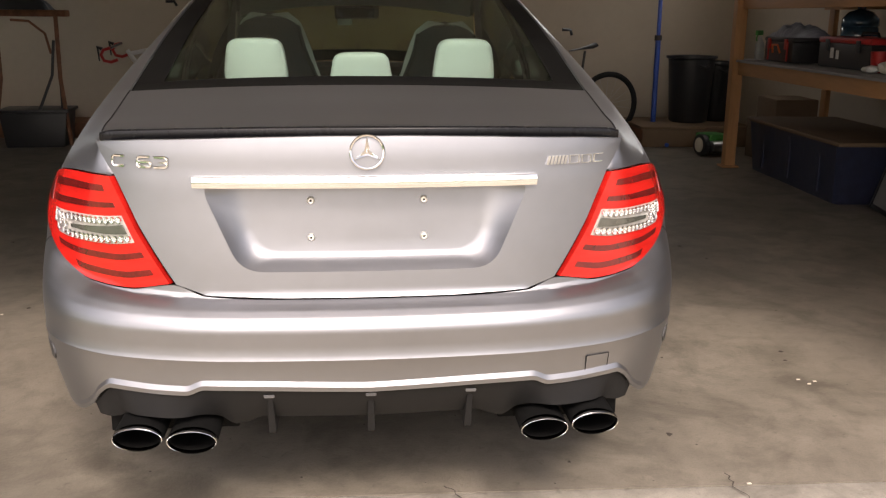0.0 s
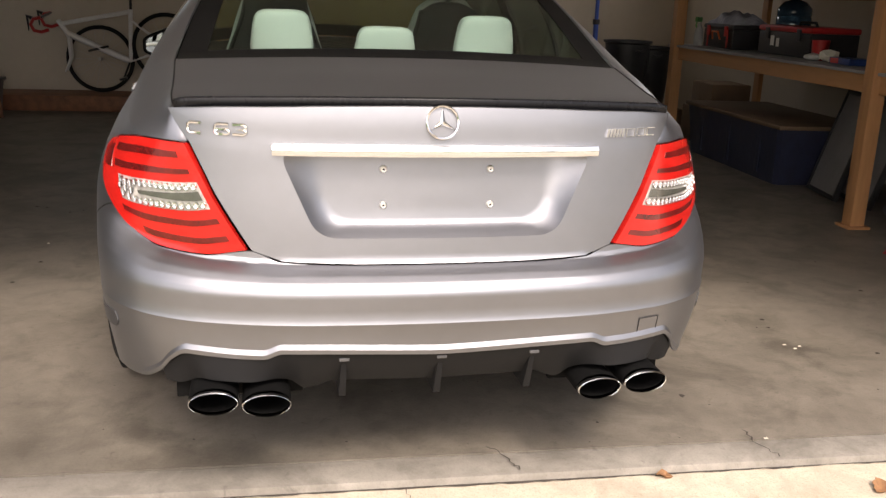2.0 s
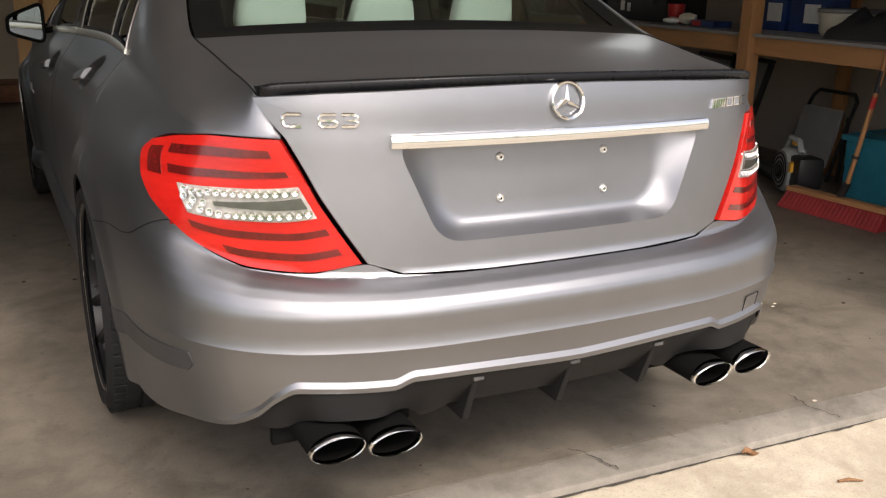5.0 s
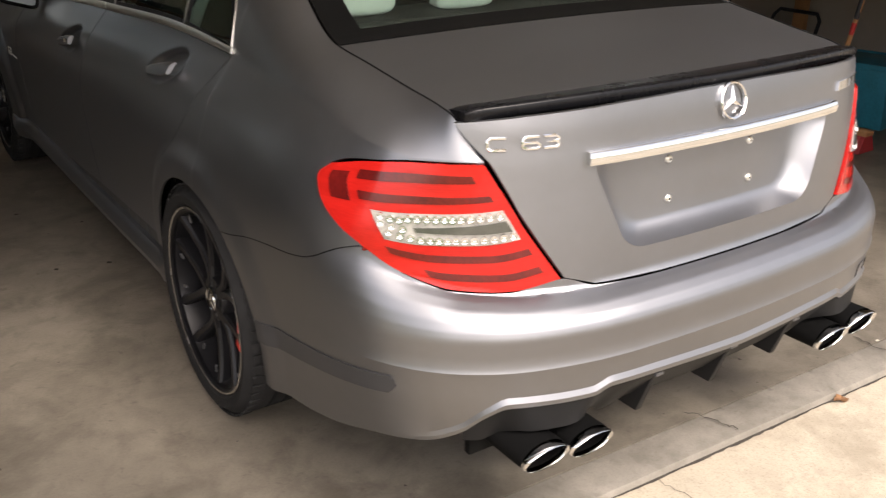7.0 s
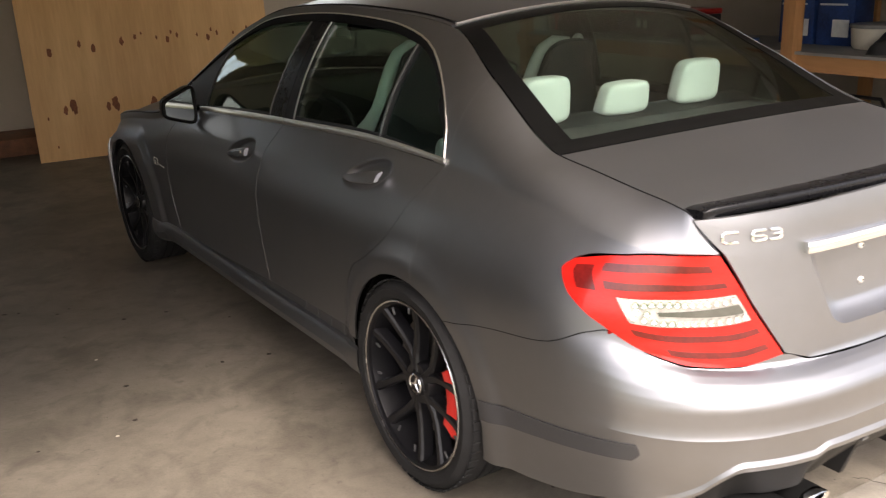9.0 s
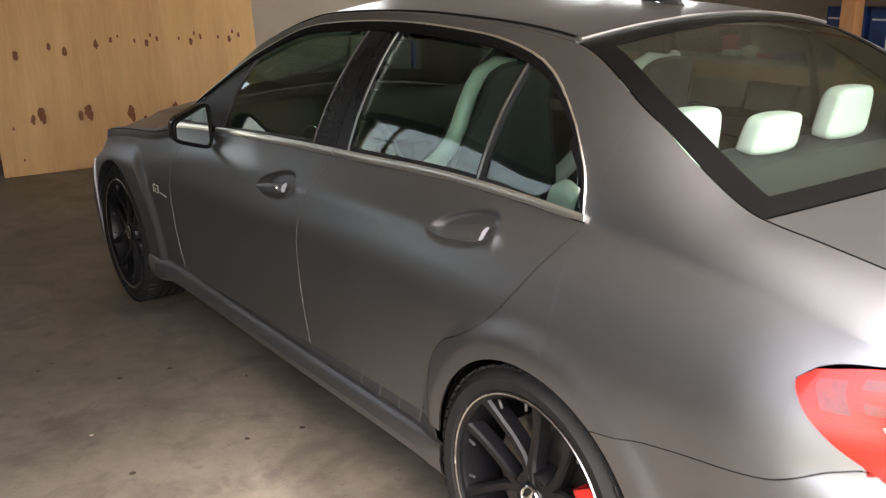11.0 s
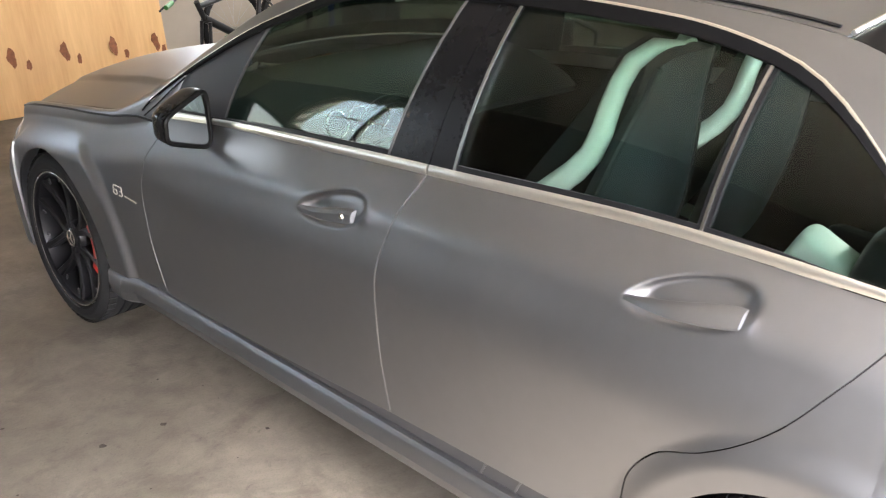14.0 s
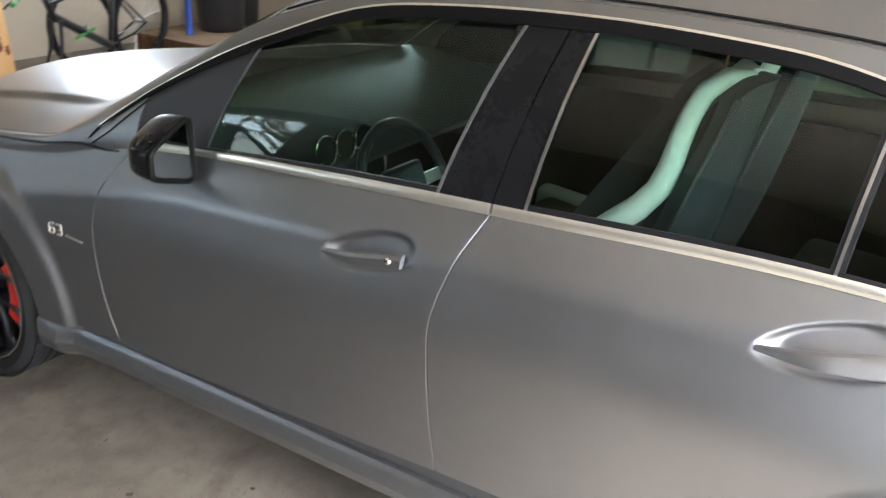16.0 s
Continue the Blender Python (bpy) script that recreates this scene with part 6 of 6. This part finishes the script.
def folded_panel(y, x):
    p = thing("easel_board", "grey easel board with black edges leaning under the rack", "board", "leaning boards", at=pose(x, y, 0, 0, 16, -12))
    part("sheet", box(0, 0, 0.36, 0.02, 0.42, 0.66, 0.004), GREY_BOARD, p)
    part("frame", join(box(0, -0.22, 0.36, 0.035, 0.03, 0.72, 0.006), box(0, 0.22, 0.36, 0.035, 0.03, 0.72, 0.006), box(0, 0, 0.705, 0.035, 0.41, 0.03, 0.006), box(0, 0, 0.015, 0.035, 0.41, 0.03, 0.006)), DARK_PLASTIC, p)
folded_panel(3.55, 3.36)
folded_panel(3.28, 3.42)
def folded_chair(at):
    c = thing("folding_chair", "folded chair with black tube frame and grey seat", "chair", at=at)
    for dy in (-0.2, 0.2):
        part("leg", tube([(0, dy, 0.012), (0.02, dy, 0.35), (0.05, dy * 0.92, 0.52)], 0.012, 8), DARK_PLASTIC, c)
        part("rear_leg", tube([(0.12, dy * 0.85, 0.012), (0.04, dy * 0.85, 0.42)], 0.012, 8), DARK_PLASTIC, c)
    part("top_rail", tube([(0.05, -0.184, 0.52), (0.052, -0.15, 0.56), (0.054, 0.15, 0.56), (0.05, 0.184, 0.52)], 0.012, 8), DARK_PLASTIC, c)
    part("seat", box(-0.01, 0, 0.27, 0.02, 0.34, 0.36, 0.008), GREY_BOARD, c)
folded_chair(pose(3.52, 2.62, 0, 0, 14, -6))
bl = thing("leaf_blower", "grey and black leaf blower with yellow handle on the floor", "leaf blower", at=pose(3.10, 2.33, 0.0, 0, 0, -25))
part("fan_housing", moved(lathe([(0.05, -0.075), (0.115, -0.07), (0.13, -0.04), (0.13, 0.04), (0.115, 0.07), (0.0, 0.075)], 28, "x"), Matrix.Translation((0, 0, 0.135))), GREY_PLASTIC, bl, "grey round fan housing")
part("intake_grille", moved(join(*[lathe([(r, -0.077), (r + 0.008, -0.082), (r + 0.016, -0.077)], 24, "x") for r in (0.015, 0.04, 0.065, 0.09)]), Matrix.Translation((0, 0, 0.135))), DARK_PLASTIC, bl, "black intake grille")
part("engine", box(0.02, -0.14, 0.15, 0.15, 0.16, 0.18, 0.03), DARK_PLASTIC, bl)
part("grip", tube([(0, -0.10, 0.25), (0, -0.06, 0.31), (0, 0.06, 0.315), (0, 0.11, 0.25)], 0.017, 10), GREY_PLASTIC, bl)
part("trigger", box(0, 0.0, 0.295, 0.022, 0.05, 0.03, 0.006), YELLOW_PLASTIC, bl)
part("pull_knob", box(-0.07, -0.15, 0.18, 0.02, 0.03, 0.06, 0.006), YELLOW_PLASTIC, bl)
part("nozzle", tube([(0, 0.10, 0.07), (0.0, 0.30, 0.06), (0.02, 0.62, 0.05)], [0.05, 0.042, 0.034], 16), DARK_PLASTIC, bl)
tub = thing("teal_crate", "teal plastic crate standing by the wall", "crate", at=pose(3.50, 1.72, 0, 0, 0, 8))
part("crate", prism([(-0.17, 0.0), (0.17, 0.0), (0.20, 0.36), (-0.20, 0.36)], 0.42, 0.012), TEAL_PLASTIC, tub)
part("rim", join(box(-0.205, 0.21, 0.355, 0.02, 0.46, 0.03, 0.005), box(0.205, 0.21, 0.355, 0.02, 0.46, 0.03, 0.005), box(0, -0.01, 0.355, 0.39, 0.02, 0.03, 0.005), box(0, 0.43, 0.355, 0.39, 0.02, 0.03, 0.005)), TEAL_PLASTIC, tub)
bs = thing("push_broom", "wide red-bristled push broom with wooden handle leaning on rack", "broom", at=pose(2.875, 1.80, 0, 0, 0, 3))
V, F = [], []
for k in range(49):
    y = -0.30 + 0.60 * k / 48
    wob = 0.004 * (-1) ** k
    V += [(-0.095 + wob, y * 1.03, 0.004), (-0.035, y, 0.085), (0.035, y, 0.085), (0.06 - wob, y * 1.03, 0.004)]
F = [(i * 4 + u, i * 4 + (u + 1) % 4, (i + 1) * 4 + (u + 1) % 4, (i + 1) * 4 + u) for i in range(48) for u in range(4)] + [(3, 2, 1, 0), tuple(range(192, 196))]
part("bristles", flipped((V, F)), RED_PAINT, bs, "dense dark red bristles", 20)
part("head", box(0, 0, 0.0985, 0.075, 0.61, 0.025, 0.005), LUMBER_Y, bs, "bare wooden head")
part("socket", tube([(0.012, 0.0, 0.105), (0.016, -0.03, 0.19)], 0.019, 12), DARK_PLASTIC, bs)
part("handle", tube([(0.015, -0.03, 0.185), (0.03, -0.11, 0.70), (0.04, -0.20, 1.35)], 0.0125, 10), LUMBER, bs, "turned wooden handle")
part("clamp_ring", tube([(0.019, -0.050, 0.32), (0.0195, -0.052, 0.335)], 0.019, 10), DARK_PLASTIC, bs)
part("red_band", tube([(0.026, -0.091, 0.58), (0.028, -0.100, 0.64)], 0.0138, 10), RED_PLASTIC, bs)
part("tape", tube([(0.0285, -0.103, 0.66), (0.031, -0.118, 0.77)], 0.0138, 10), DARK_PLASTIC, bs)

# ---- bicycles ----
def wheel_parts(parent, x, r, tyre=0.016):
    w = part("wheel", lathe([(r - 0.03 + 0.010 * math.cos(a), 0.010 * math.sin(a)) for a in np.linspace(0, 2 * math.pi, 7)[:-1]], 40, "y", closed=True), BLACK_PAINT, parent)
    part("tyre", lathe([(r - tyre + tyre * math.cos(a), tyre * math.sin(a)) for a in np.linspace(0, 2 * math.pi, 9)[:-1]], 40, "y", closed=True), RUBBER, w)
    part("hub", lathe([(0, -0.05), (0.016, -0.05), (0.016, 0.05), (0, 0.05)], 12, "y"), STEEL, w)
    for k in range(18):
        a = 2 * math.pi * k / 18
        part("spoke", tube([(0.014 * math.cos(a + 0.5), 0.02 * (-1) ** k, 0.014 * math.sin(a + 0.5)), ((r - 0.03) * math.cos(a), 0, (r - 0.03) * math.sin(a))], 0.0014, 4), STEEL, w)
    for o in (w, *w.children):
        for v in o.data.vertices:
            v.co.x += x
            v.co.z += r
    return w
def bicycle(label, at, frame_mat, fork_mat, front=True, drop=False, tyre=0.016, rad=0.335, sticker=None, turn=0):
    b = thing("bicycle", label, "bicycle", at=at)
    head, bb, seat, ax = (0.10, 0, 0.78), (0.62, 0, 0.28), (0.78, 0, 0.76), (1.0, 0, rad)
    low = (0.13, 0, 0.68)
    fr = part("frame", join(tube([head, (seat[0] - 0.01, 0, seat[2] - 0.02)], 0.021, 10), tube([low, bb], 0.030, 10), tube([bb, seat], 0.020, 10), tube([(head[0] - 0.01, 0, 0.82), (low[0] + 0.01, 0, 0.65)], 0.022, 10)), frame_mat, b, angle=60)
    for dy in (-0.05, 0.05):
        part("chain_stay", tube([bb, (0.85, dy, 0.30), (ax[0], dy, ax[2])], 0.009, 8), frame_mat, fr)
        part("seat_stay", tube([(seat[0] - 0.03, dy * 0.3, 0.66), (ax[0], dy, ax[2])], 0.008, 8), frame_mat, fr)
        part("fork_blade", tube([(0.14, dy * 0.9, 0.65), (0.09, dy, 0.45), (0.0, dy, rad)], [0.014, 0.012, 0.008], 8), fork_mat, fr)
    if sticker:
        part("lettering_bar", box(0.37, -0.026, 0.475, 0.20, 0.004, 0.022), sticker, fr)
    part("seat_post", tube([seat, (0.83, 0, 0.92)], 0.013, 8), BLACK_PAINT, b)
    part("saddle", join(tube([(0.66, 0, 0.955), (0.78, 0, 0.95), (0.90, 0, 0.945), (0.95, 0, 0.955)], [0.016, 0.024, 0.06, 0.062], 10, 0.35, up=(0, 0, 1))), BLACK_PAINT, b)
    part("stem", tube([(0.09, 0, 0.82), (0.08, 0, 0.87), (0.0, 0, 0.89)], 0.015, 8), BLACK_PAINT, b)
    if drop:
        part("handlebar", tube([(0, -0.20, 0.89), (0, 0.20, 0.89)], 0.013, 8), BLACK_PAINT, b)
        for dy in (-0.21, 0.21):
            part("drop_bar", tube([(0, dy, 0.89), (-0.07, dy, 0.89), (-0.11, dy, 0.85), (-0.10, dy, 0.79), (-0.04, dy, 0.76), (0.03, dy, 0.765)], 0.016, 8), RED_PLASTIC, b, "red taped drop bar")
            part("brake_lever", tube([(-0.08, dy, 0.90), (-0.115, dy, 0.93), (-0.125, dy, 0.88), (-0.145, dy, 0.80)], [0.02, 0.018, 0.01, 0.006], 8), BLACK_PAINT, b)
    else:
        steer = Matrix.Translation((0.08, 0, 0)) @ Euler((0, 0, radians(turn))).to_matrix().to_4x4() @ Matrix.Translation((-0.08, 0, 0))
        part("handlebar", moved(tube([(0.02, -0.32, 0.90), (0, -0.1, 0.895), (0, 0.1, 0.895), (0.02, 0.32, 0.90)], 0.012, 8), steer), BLACK_PAINT, b)
        for dy in (-0.28, 0.28):
            part("grip", moved(tube([(0.015, dy - 0.05, 0.90), (0.015, dy + 0.05, 0.90)], 0.018, 8), steer), GREEN_PAINT, b)
            part("brake_lever", moved(tube([(0.0, dy * 0.72, 0.895), (-0.05, dy * 0.80, 0.87), (-0.06, dy * 1.05, 0.86)], 0.008, 8), steer), BLACK_PAINT, b)
    part("chainring", lathe([(0.03, -0.052), (0.085, -0.050), (0.088, -0.046), (0.085, -0.044), (0.03, -0.042)], 28, "y"), BLACK_PAINT, b)
    for o in (b.children[-1],):
        for v in o.data.vertices:
            v.co.x += bb[0]
            v.co.z += bb[2]
    part("crank", tube([(bb[0], -0.07, bb[2]), (bb[0] - 0.10, -0.075, bb[2] - 0.13)], 0.010, 8), BLACK_PAINT, b)
    part("pedal", box(bb[0] - 0.10, -0.115, bb[2] - 0.13, 0.07, 0.06, 0.02, 0.005), BLACK_PAINT, b)
    wheel_parts(b, ax[0], rad, tyre)
    if front:
        wheel_parts(b, 0.0, rad, tyre)
    return b
bicycle("white road bicycle with red bar tape and no front wheel", pose(-2.136, 7.80, 0.055, 5, -15, -3), WHITE_PAINT, WHITE_PAINT, front=False, drop=True, tyre=0.02, sticker=BLACK_PAINT)
bicycle("black and green mountain bicycle without front wheel against the wall", pose(1.62, 6.95, -0.17, 4, -12, 12), BLACK_PAINT, BLACK_PAINT, front=False, tyre=0.028, sticker=GREEN_PAINT, turn=-68)

sw_ = thing("spare_bike_wheel", "spare spoked bicycle wheel leaning behind the white bicycle", "bicycle wheel", at=pose(-1.94, 8.02, 0.15, -4, 0, -3))
wheel_parts(sw_, 0.0, 0.335, 0.020)

lw_ = thing("spare_bike_wheel", "loose black bicycle wheel leaning on the mountain bicycle", "bicycle wheel", at=pose(2.15, 7.28, 0.0, -7, 0, 8))
wheel_parts(lw_, 0.0, 0.335, 0.026)

# ---- back corner ----
bp = thing("blue_stand", "tall blue steel stand with splayed feet", "stand", at=pose(3.0, 7.12, 0, 0, 0, 10))
part("pole", tube([(0, 0, 0.03), (0, 0, 1.0)], 0.026, 12), BLUE_STEEL, bp)
part("upper_pole", tube([(0, 0, 1.0), (0, 0, 1.9)], 0.02, 12), BLUE_STEEL, bp)
part("collar", tube([(0, 0, 1.0), (0, 0, 1.05)], 0.036, 12), DARK_PLASTIC, bp)
for a in (20, 140, 260):
    part("foot", tube([(0, 0, 0.16), (0.16 * math.cos(radians(a)), 0.16 * math.sin(radians(a)), 0.06), (0.46 * math.cos(radians(a)), 0.46 * math.sin(radians(a)), 0.022)], 0.020, 10), BLUE_STEEL, bp)
for x, y, s, rz in ((3.36, 7.12, 0.86, 8), (3.68, 7.24, 0.78, -5)):
    b = thing("dustbin", "dark plastic dustbin standing on the brown platform", "dustbin", "dustbins in the corner", at=pose(x, y, 0.20, 0, 0, rz))
    part("bin", lathe([(0, 0), (0.20 * s, 0), (0.22 * s, 0.02), (0.265 * s, 0.72 * s), (0.29 * s, 0.735 * s), (0.29 * s, 0.76 * s), (0.25 * s, 0.755 * s), (0.205 * s, 0.04), (0, 0.03)], 32), DARK_PLASTIC, b)
    for dy in (-0.29, 0.29):
        part("handle", tube([(-0.05, dy * s, 0.66 * s), (0, dy * s * 1.12, 0.64 * s), (0.05, dy * s, 0.66 * s)], 0.012, 8), DARK_PLASTIC, b)
mw = thing("hand_mower", "small green reel mower with white wheels", "mower", at=pose(3.27, 6.15, 0, 0, 0, 12))
for dx in (-0.14, 0.14):
    w = part("wheel", moved(lathe([(0.0, -0.025), (0.06, -0.028), (0.095, -0.025), (0.10, 0.0), (0.095, 0.025), (0.0, 0.025)], 28, "x"), Matrix.Translation((dx, 0, 0.10))), DARK_PLASTIC, mw)
    part("hub_cap", moved(lathe([(0.0, -0.034), (0.03, -0.033), (0.066, -0.029), (0.068, 0.029), (0.03, 0.033), (0.0, 0.034)], 24, "x"), Matrix.Translation((dx, 0, 0.10))), CREAM, w)
part("deck", box(0, 0.04, 0.13, 0.22, 0.24, 0.13, 0.02), GREEN_PAINT, mw)
part("reel", moved(lathe([(0, -0.11), (0.055, -0.11), (0.055, 0.11), (0, 0.11)], 12, "x"), Matrix.Translation((0, -0.10, 0.09))), STEEL, mw)
slabt = thing("timber_platform", "low dark brown timber platform in the back corner", "platform", at=pose(3.2, 6.95, 0, 0, 0, -2))
part("platform_top", box(0.1, 0.15, 0.185, 1.1, 0.85, 0.03, 0.004), CARD, slabt)
for dx in (-0.38, 0.1, 0.58):
    part("bearer", box(dx, 0.15, 0.085, 0.10, 0.83, 0.17, 0.006), BROWN_STEEL, slabt)
part("front_board", box(0.1, -0.27, 0.085, 1.06, 0.02, 0.168, 0.004), CARD, slabt)
# ---- left corner ----
fr = thing("work_stand", "rusty brown folding work stand", "stand", at=pose(-2.88, 7.1, 0, 0, 0, -6))
for dx, sx in ((-0.42, -0.06), (0.14, 0.10)):
    part("leg", tube([(dx + sx, -0.12, 0.02), (dx, 0, 0.62), (dx, 0.02, 1.2)], 0.020, 8), BROWN_STEEL, fr)
    part("brace", tube([(dx + sx - 0.16, 0.12, 0.02), (dx, 0, 0.60)], 0.014, 8), DARK_PLASTIC, fr)
part("top_bar", box(-0.14, 0, 1.22, 0.80, 0.12, 0.06, 0.01), BROWN_STEEL, fr)
part("lever", tube([(0.13, -0.05, 0.98), (0.10, -0.08, 0.66), (-0.06, -0.12, 0.28)], 0.014, 8), DARK_PLASTIC, fr, "black lever arm")
part("bow", tube([(-0.24, -0.06, 1.16), (-0.06, -0.10, 1.15), (0.08, -0.10, 1.04), (0.10, -0.06, 0.86)], 0.012, 8), BROWN_STEEL, fr)
heap("dark_bag", "dark grey cloth bag lying on the work stand", "bag", pose(-3.02, 7.1, 1.25, 0, 0, 0), 0.50, 0.30, 0.15, DARK_PLASTIC, 7).matrix_basis = pose(-3.02, 7.1, 1.25)
bx = thing("black_tub", "low black plastic tub with a closed lid", "tub", at=pose(-2.98, 6.95, 0, 0, 0, 4))
part("tub", prism([(-0.26, 0.0), (0.26, 0.0), (0.30, 0.32), (-0.30, 0.32)], 0.40, 0.015), DARK_PLASTIC, bx)
part("lid", box(0, 0.20, 0.335, 0.64, 0.45, 0.03, 0.008), DARK_PLASTIC, bx)

# ---- litter and cracks ----
rng = random.Random(11)
def leaf(x, y, size, z=0.0, rz=None):
    n = 10
    lf = thing("dry_leaf", "curled dry brown leaf on the driveway", "leaf", "fallen leaves", at=pose(x, y, z, rng.uniform(-8, 8), rng.uniform(-8, 8), rng.uniform(0, 360) if rz is None else rz))
    P, Q = [], []
    for k in range(n + 1):
        t = k / n
        w = size * 0.33 * math.sin(math.pi * t ** 0.8) * (1 + 0.18 * math.sin(t * 25))
        P.append([(t * size - size / 2, s * w, 0.003 + 0.012 * (abs(s) ** 2) * math.sin(t * 3) + 0.004 * math.sin(t * 7)) for s in (-1, -0.5, 0, 0.5, 1)])
    part("blade", sheet(np.array(P), 0.0008), LEAF, lf)
GZ = -0.024
for x, y, sz in ((0.645, 0.13, 0.045), (1.21, -0.01, 0.085), (-0.18, -0.02, 0.03), (-0.62, -0.25, 0.025)):
    leaf(x, y, sz, GZ)
stick = thing("twig", "short dark brown twig lying on the driveway", "twig", at=pose(0.775, -0.075, GZ, 0, 0, -20))
part("stem", tube([(-0.03, 0, 0.004), (0.0, 0.003, 0.006), (0.035, -0.002, 0.004)], [0.003, 0.0045, 0.002], 8), LEAF, stick)
def crack(points, width, label, z):
    V, F = [], []
    P = []
    for (x0, y0), (x1, y1) in zip(points, points[1:]):
        for k in range(8):
            t = k / 8
            P.append((x0 + (x1 - x0) * t + rng.uniform(-0.006, 0.006), y0 + (y1 - y0) * t + rng.uniform(-0.006, 0.006)))
    for i, (x, y) in enumerate(P):
        dx, dy = P[min(i + 1, len(P) - 1)][0] - P[max(i - 1, 0)][0], P[min(i + 1, len(P) - 1)][1] - P[max(i - 1, 0)][1]
        l = math.hypot(dx, dy) + 1e-6
        w = width * rng.uniform(0.4, 1.0)
        V += [(x - dy / l * w, y + dx / l * w, z), (x + dy / l * w, y - dx / l * w, z)]
    F = [(2 * i, 2 * i + 1, 2 * i + 3, 2 * i + 2) for i in range(len(P) - 1)]
    return tagged(link_mesh("floor_crack", V, F, CRACK), label, "crack", kind="structure")
crack([(0.251, 0.175), (0.24, 0.23), (0.19, 0.33)], 0.0025, "thin dark crack in the concrete floor edge", 0.0045)
crack([(1.0, 0.15), (0.97, 0.24), (0.98, 0.33)], 0.0025, "thin dark crack in the concrete floor edge", 0.0045)
crack([(-0.06, 0.16), (-0.03, 0.02), (0.0, -0.3)], 0.0016, "thin dark crack in the driveway", GZ + 0.003)
chips = []
for k in range(190):
    x, y, s = rng.uniform(-2.7, 2.6), rng.uniform(0.25, 4.0), 0.004 + 0.018 * rng.random() ** 3
    ring = [(x + s * 0.6 * math.cos(a) * rng.uniform(0.5, 1.2), y + s * 0.6 * math.sin(a) * rng.uniform(0.5, 1.2)) for a in np.linspace(0, 2 * math.pi, 8)[:-1]]
    chips.append(([(x, y, 0.001 + s * 0.15)] + [(px, py, 0.0006) for px, py in ring], [(0, 1 + i, 1 + (i + 1) % 7) for i in range(7)]))
tagged(link_mesh("floor_grit", *join(*chips), CRACK), "small dark crumbs of grit scattered on the floor", "grit", kind="stuff")
pale = [box(x, y, 0.001, 0.011, 0.007, 0.002) for x, y in ((1.52, 0.91), (1.50, 0.95), (1.55, 0.93), (1.02, 0.26), (-1.4, 2.6), (-1.5, 1.9))]
tagged(link_mesh("paint_chips", *join(*pale), CREAM), "few pale paint flakes on the floor", "flakes", kind="stuff")

# ---- outside: lawn, trees and a house across the way ----
slab("lawn", join(box(-34, -20, -0.02, 60, 70, 0.03), box(-34, 40, -0.02, 60, 50, 0.03), box(28, -26, -0.02, 60, 30, 0.03)), GRASS, "green lawn beside the driveway", "lawn")
def tree(x, y, h, seed):
    r = random.Random(seed)
    t = thing("tree", "bare branched tree with thin spring foliage", "tree", "trees outside", at=pose(x, y, 0))
    limbs = []
    part("trunk", tube([(0, 0, 0), (0.05, 0.02, h * 0.25), (0.0, 0.08, h * 0.45)], [0.16, 0.13, 0.10], 10), BARK, t)
    tips = []
    for k in range(9):
        a, z0 = r.uniform(0, 6.28), h * r.uniform(0.25, 0.45)
        l = h * r.uniform(0.25, 0.45)
        p1 = (l * 0.4 * math.cos(a), l * 0.4 * math.sin(a), z0 + l * 0.45)
        p2 = (l * 0.8 * math.cos(a + 0.3), l * 0.8 * math.sin(a + 0.3), z0 + l * 1.05)
        part("limb", tube([(0, 0.03, z0), p1, p2], [0.07, 0.045, 0.012], 7), BARK, t)
        tips += [p1, p2, tuple((a0 + b0) / 2 for a0, b0 in zip(p1, p2))]
    V, F = [], []
    for px, py, pz in tips:
        for k in range(16):
            c = Vector((px, py, pz)) + Vector((r.gauss(0, 1), r.gauss(0, 1), r.gauss(0, 0.8))) * h * 0.085
            d, e = Vector((r.gauss(0, 1), r.gauss(0, 1), r.gauss(0, 1))).normalized() * 0.07, Vector((r.gauss(0, 1), r.gauss(0, 1), r.gauss(0, 1))).normalized() * 0.05
            n = len(V)
            V += [tuple(c - d), tuple(c + e), tuple(c + d), tuple(c - e)]
            F.append((n, n + 1, n + 2, n + 3))
    part("crown", (V, F), LEAVES, t)
tree(-7.5, 6.5, 6.0, 1)
tree(-9.0, 4.0, 7.0, 2)
tree(-8.5, 9.0, 6.5, 3)
tree(-12, -16, 8.0, 4)
tree(9, -18, 8.5, 5)
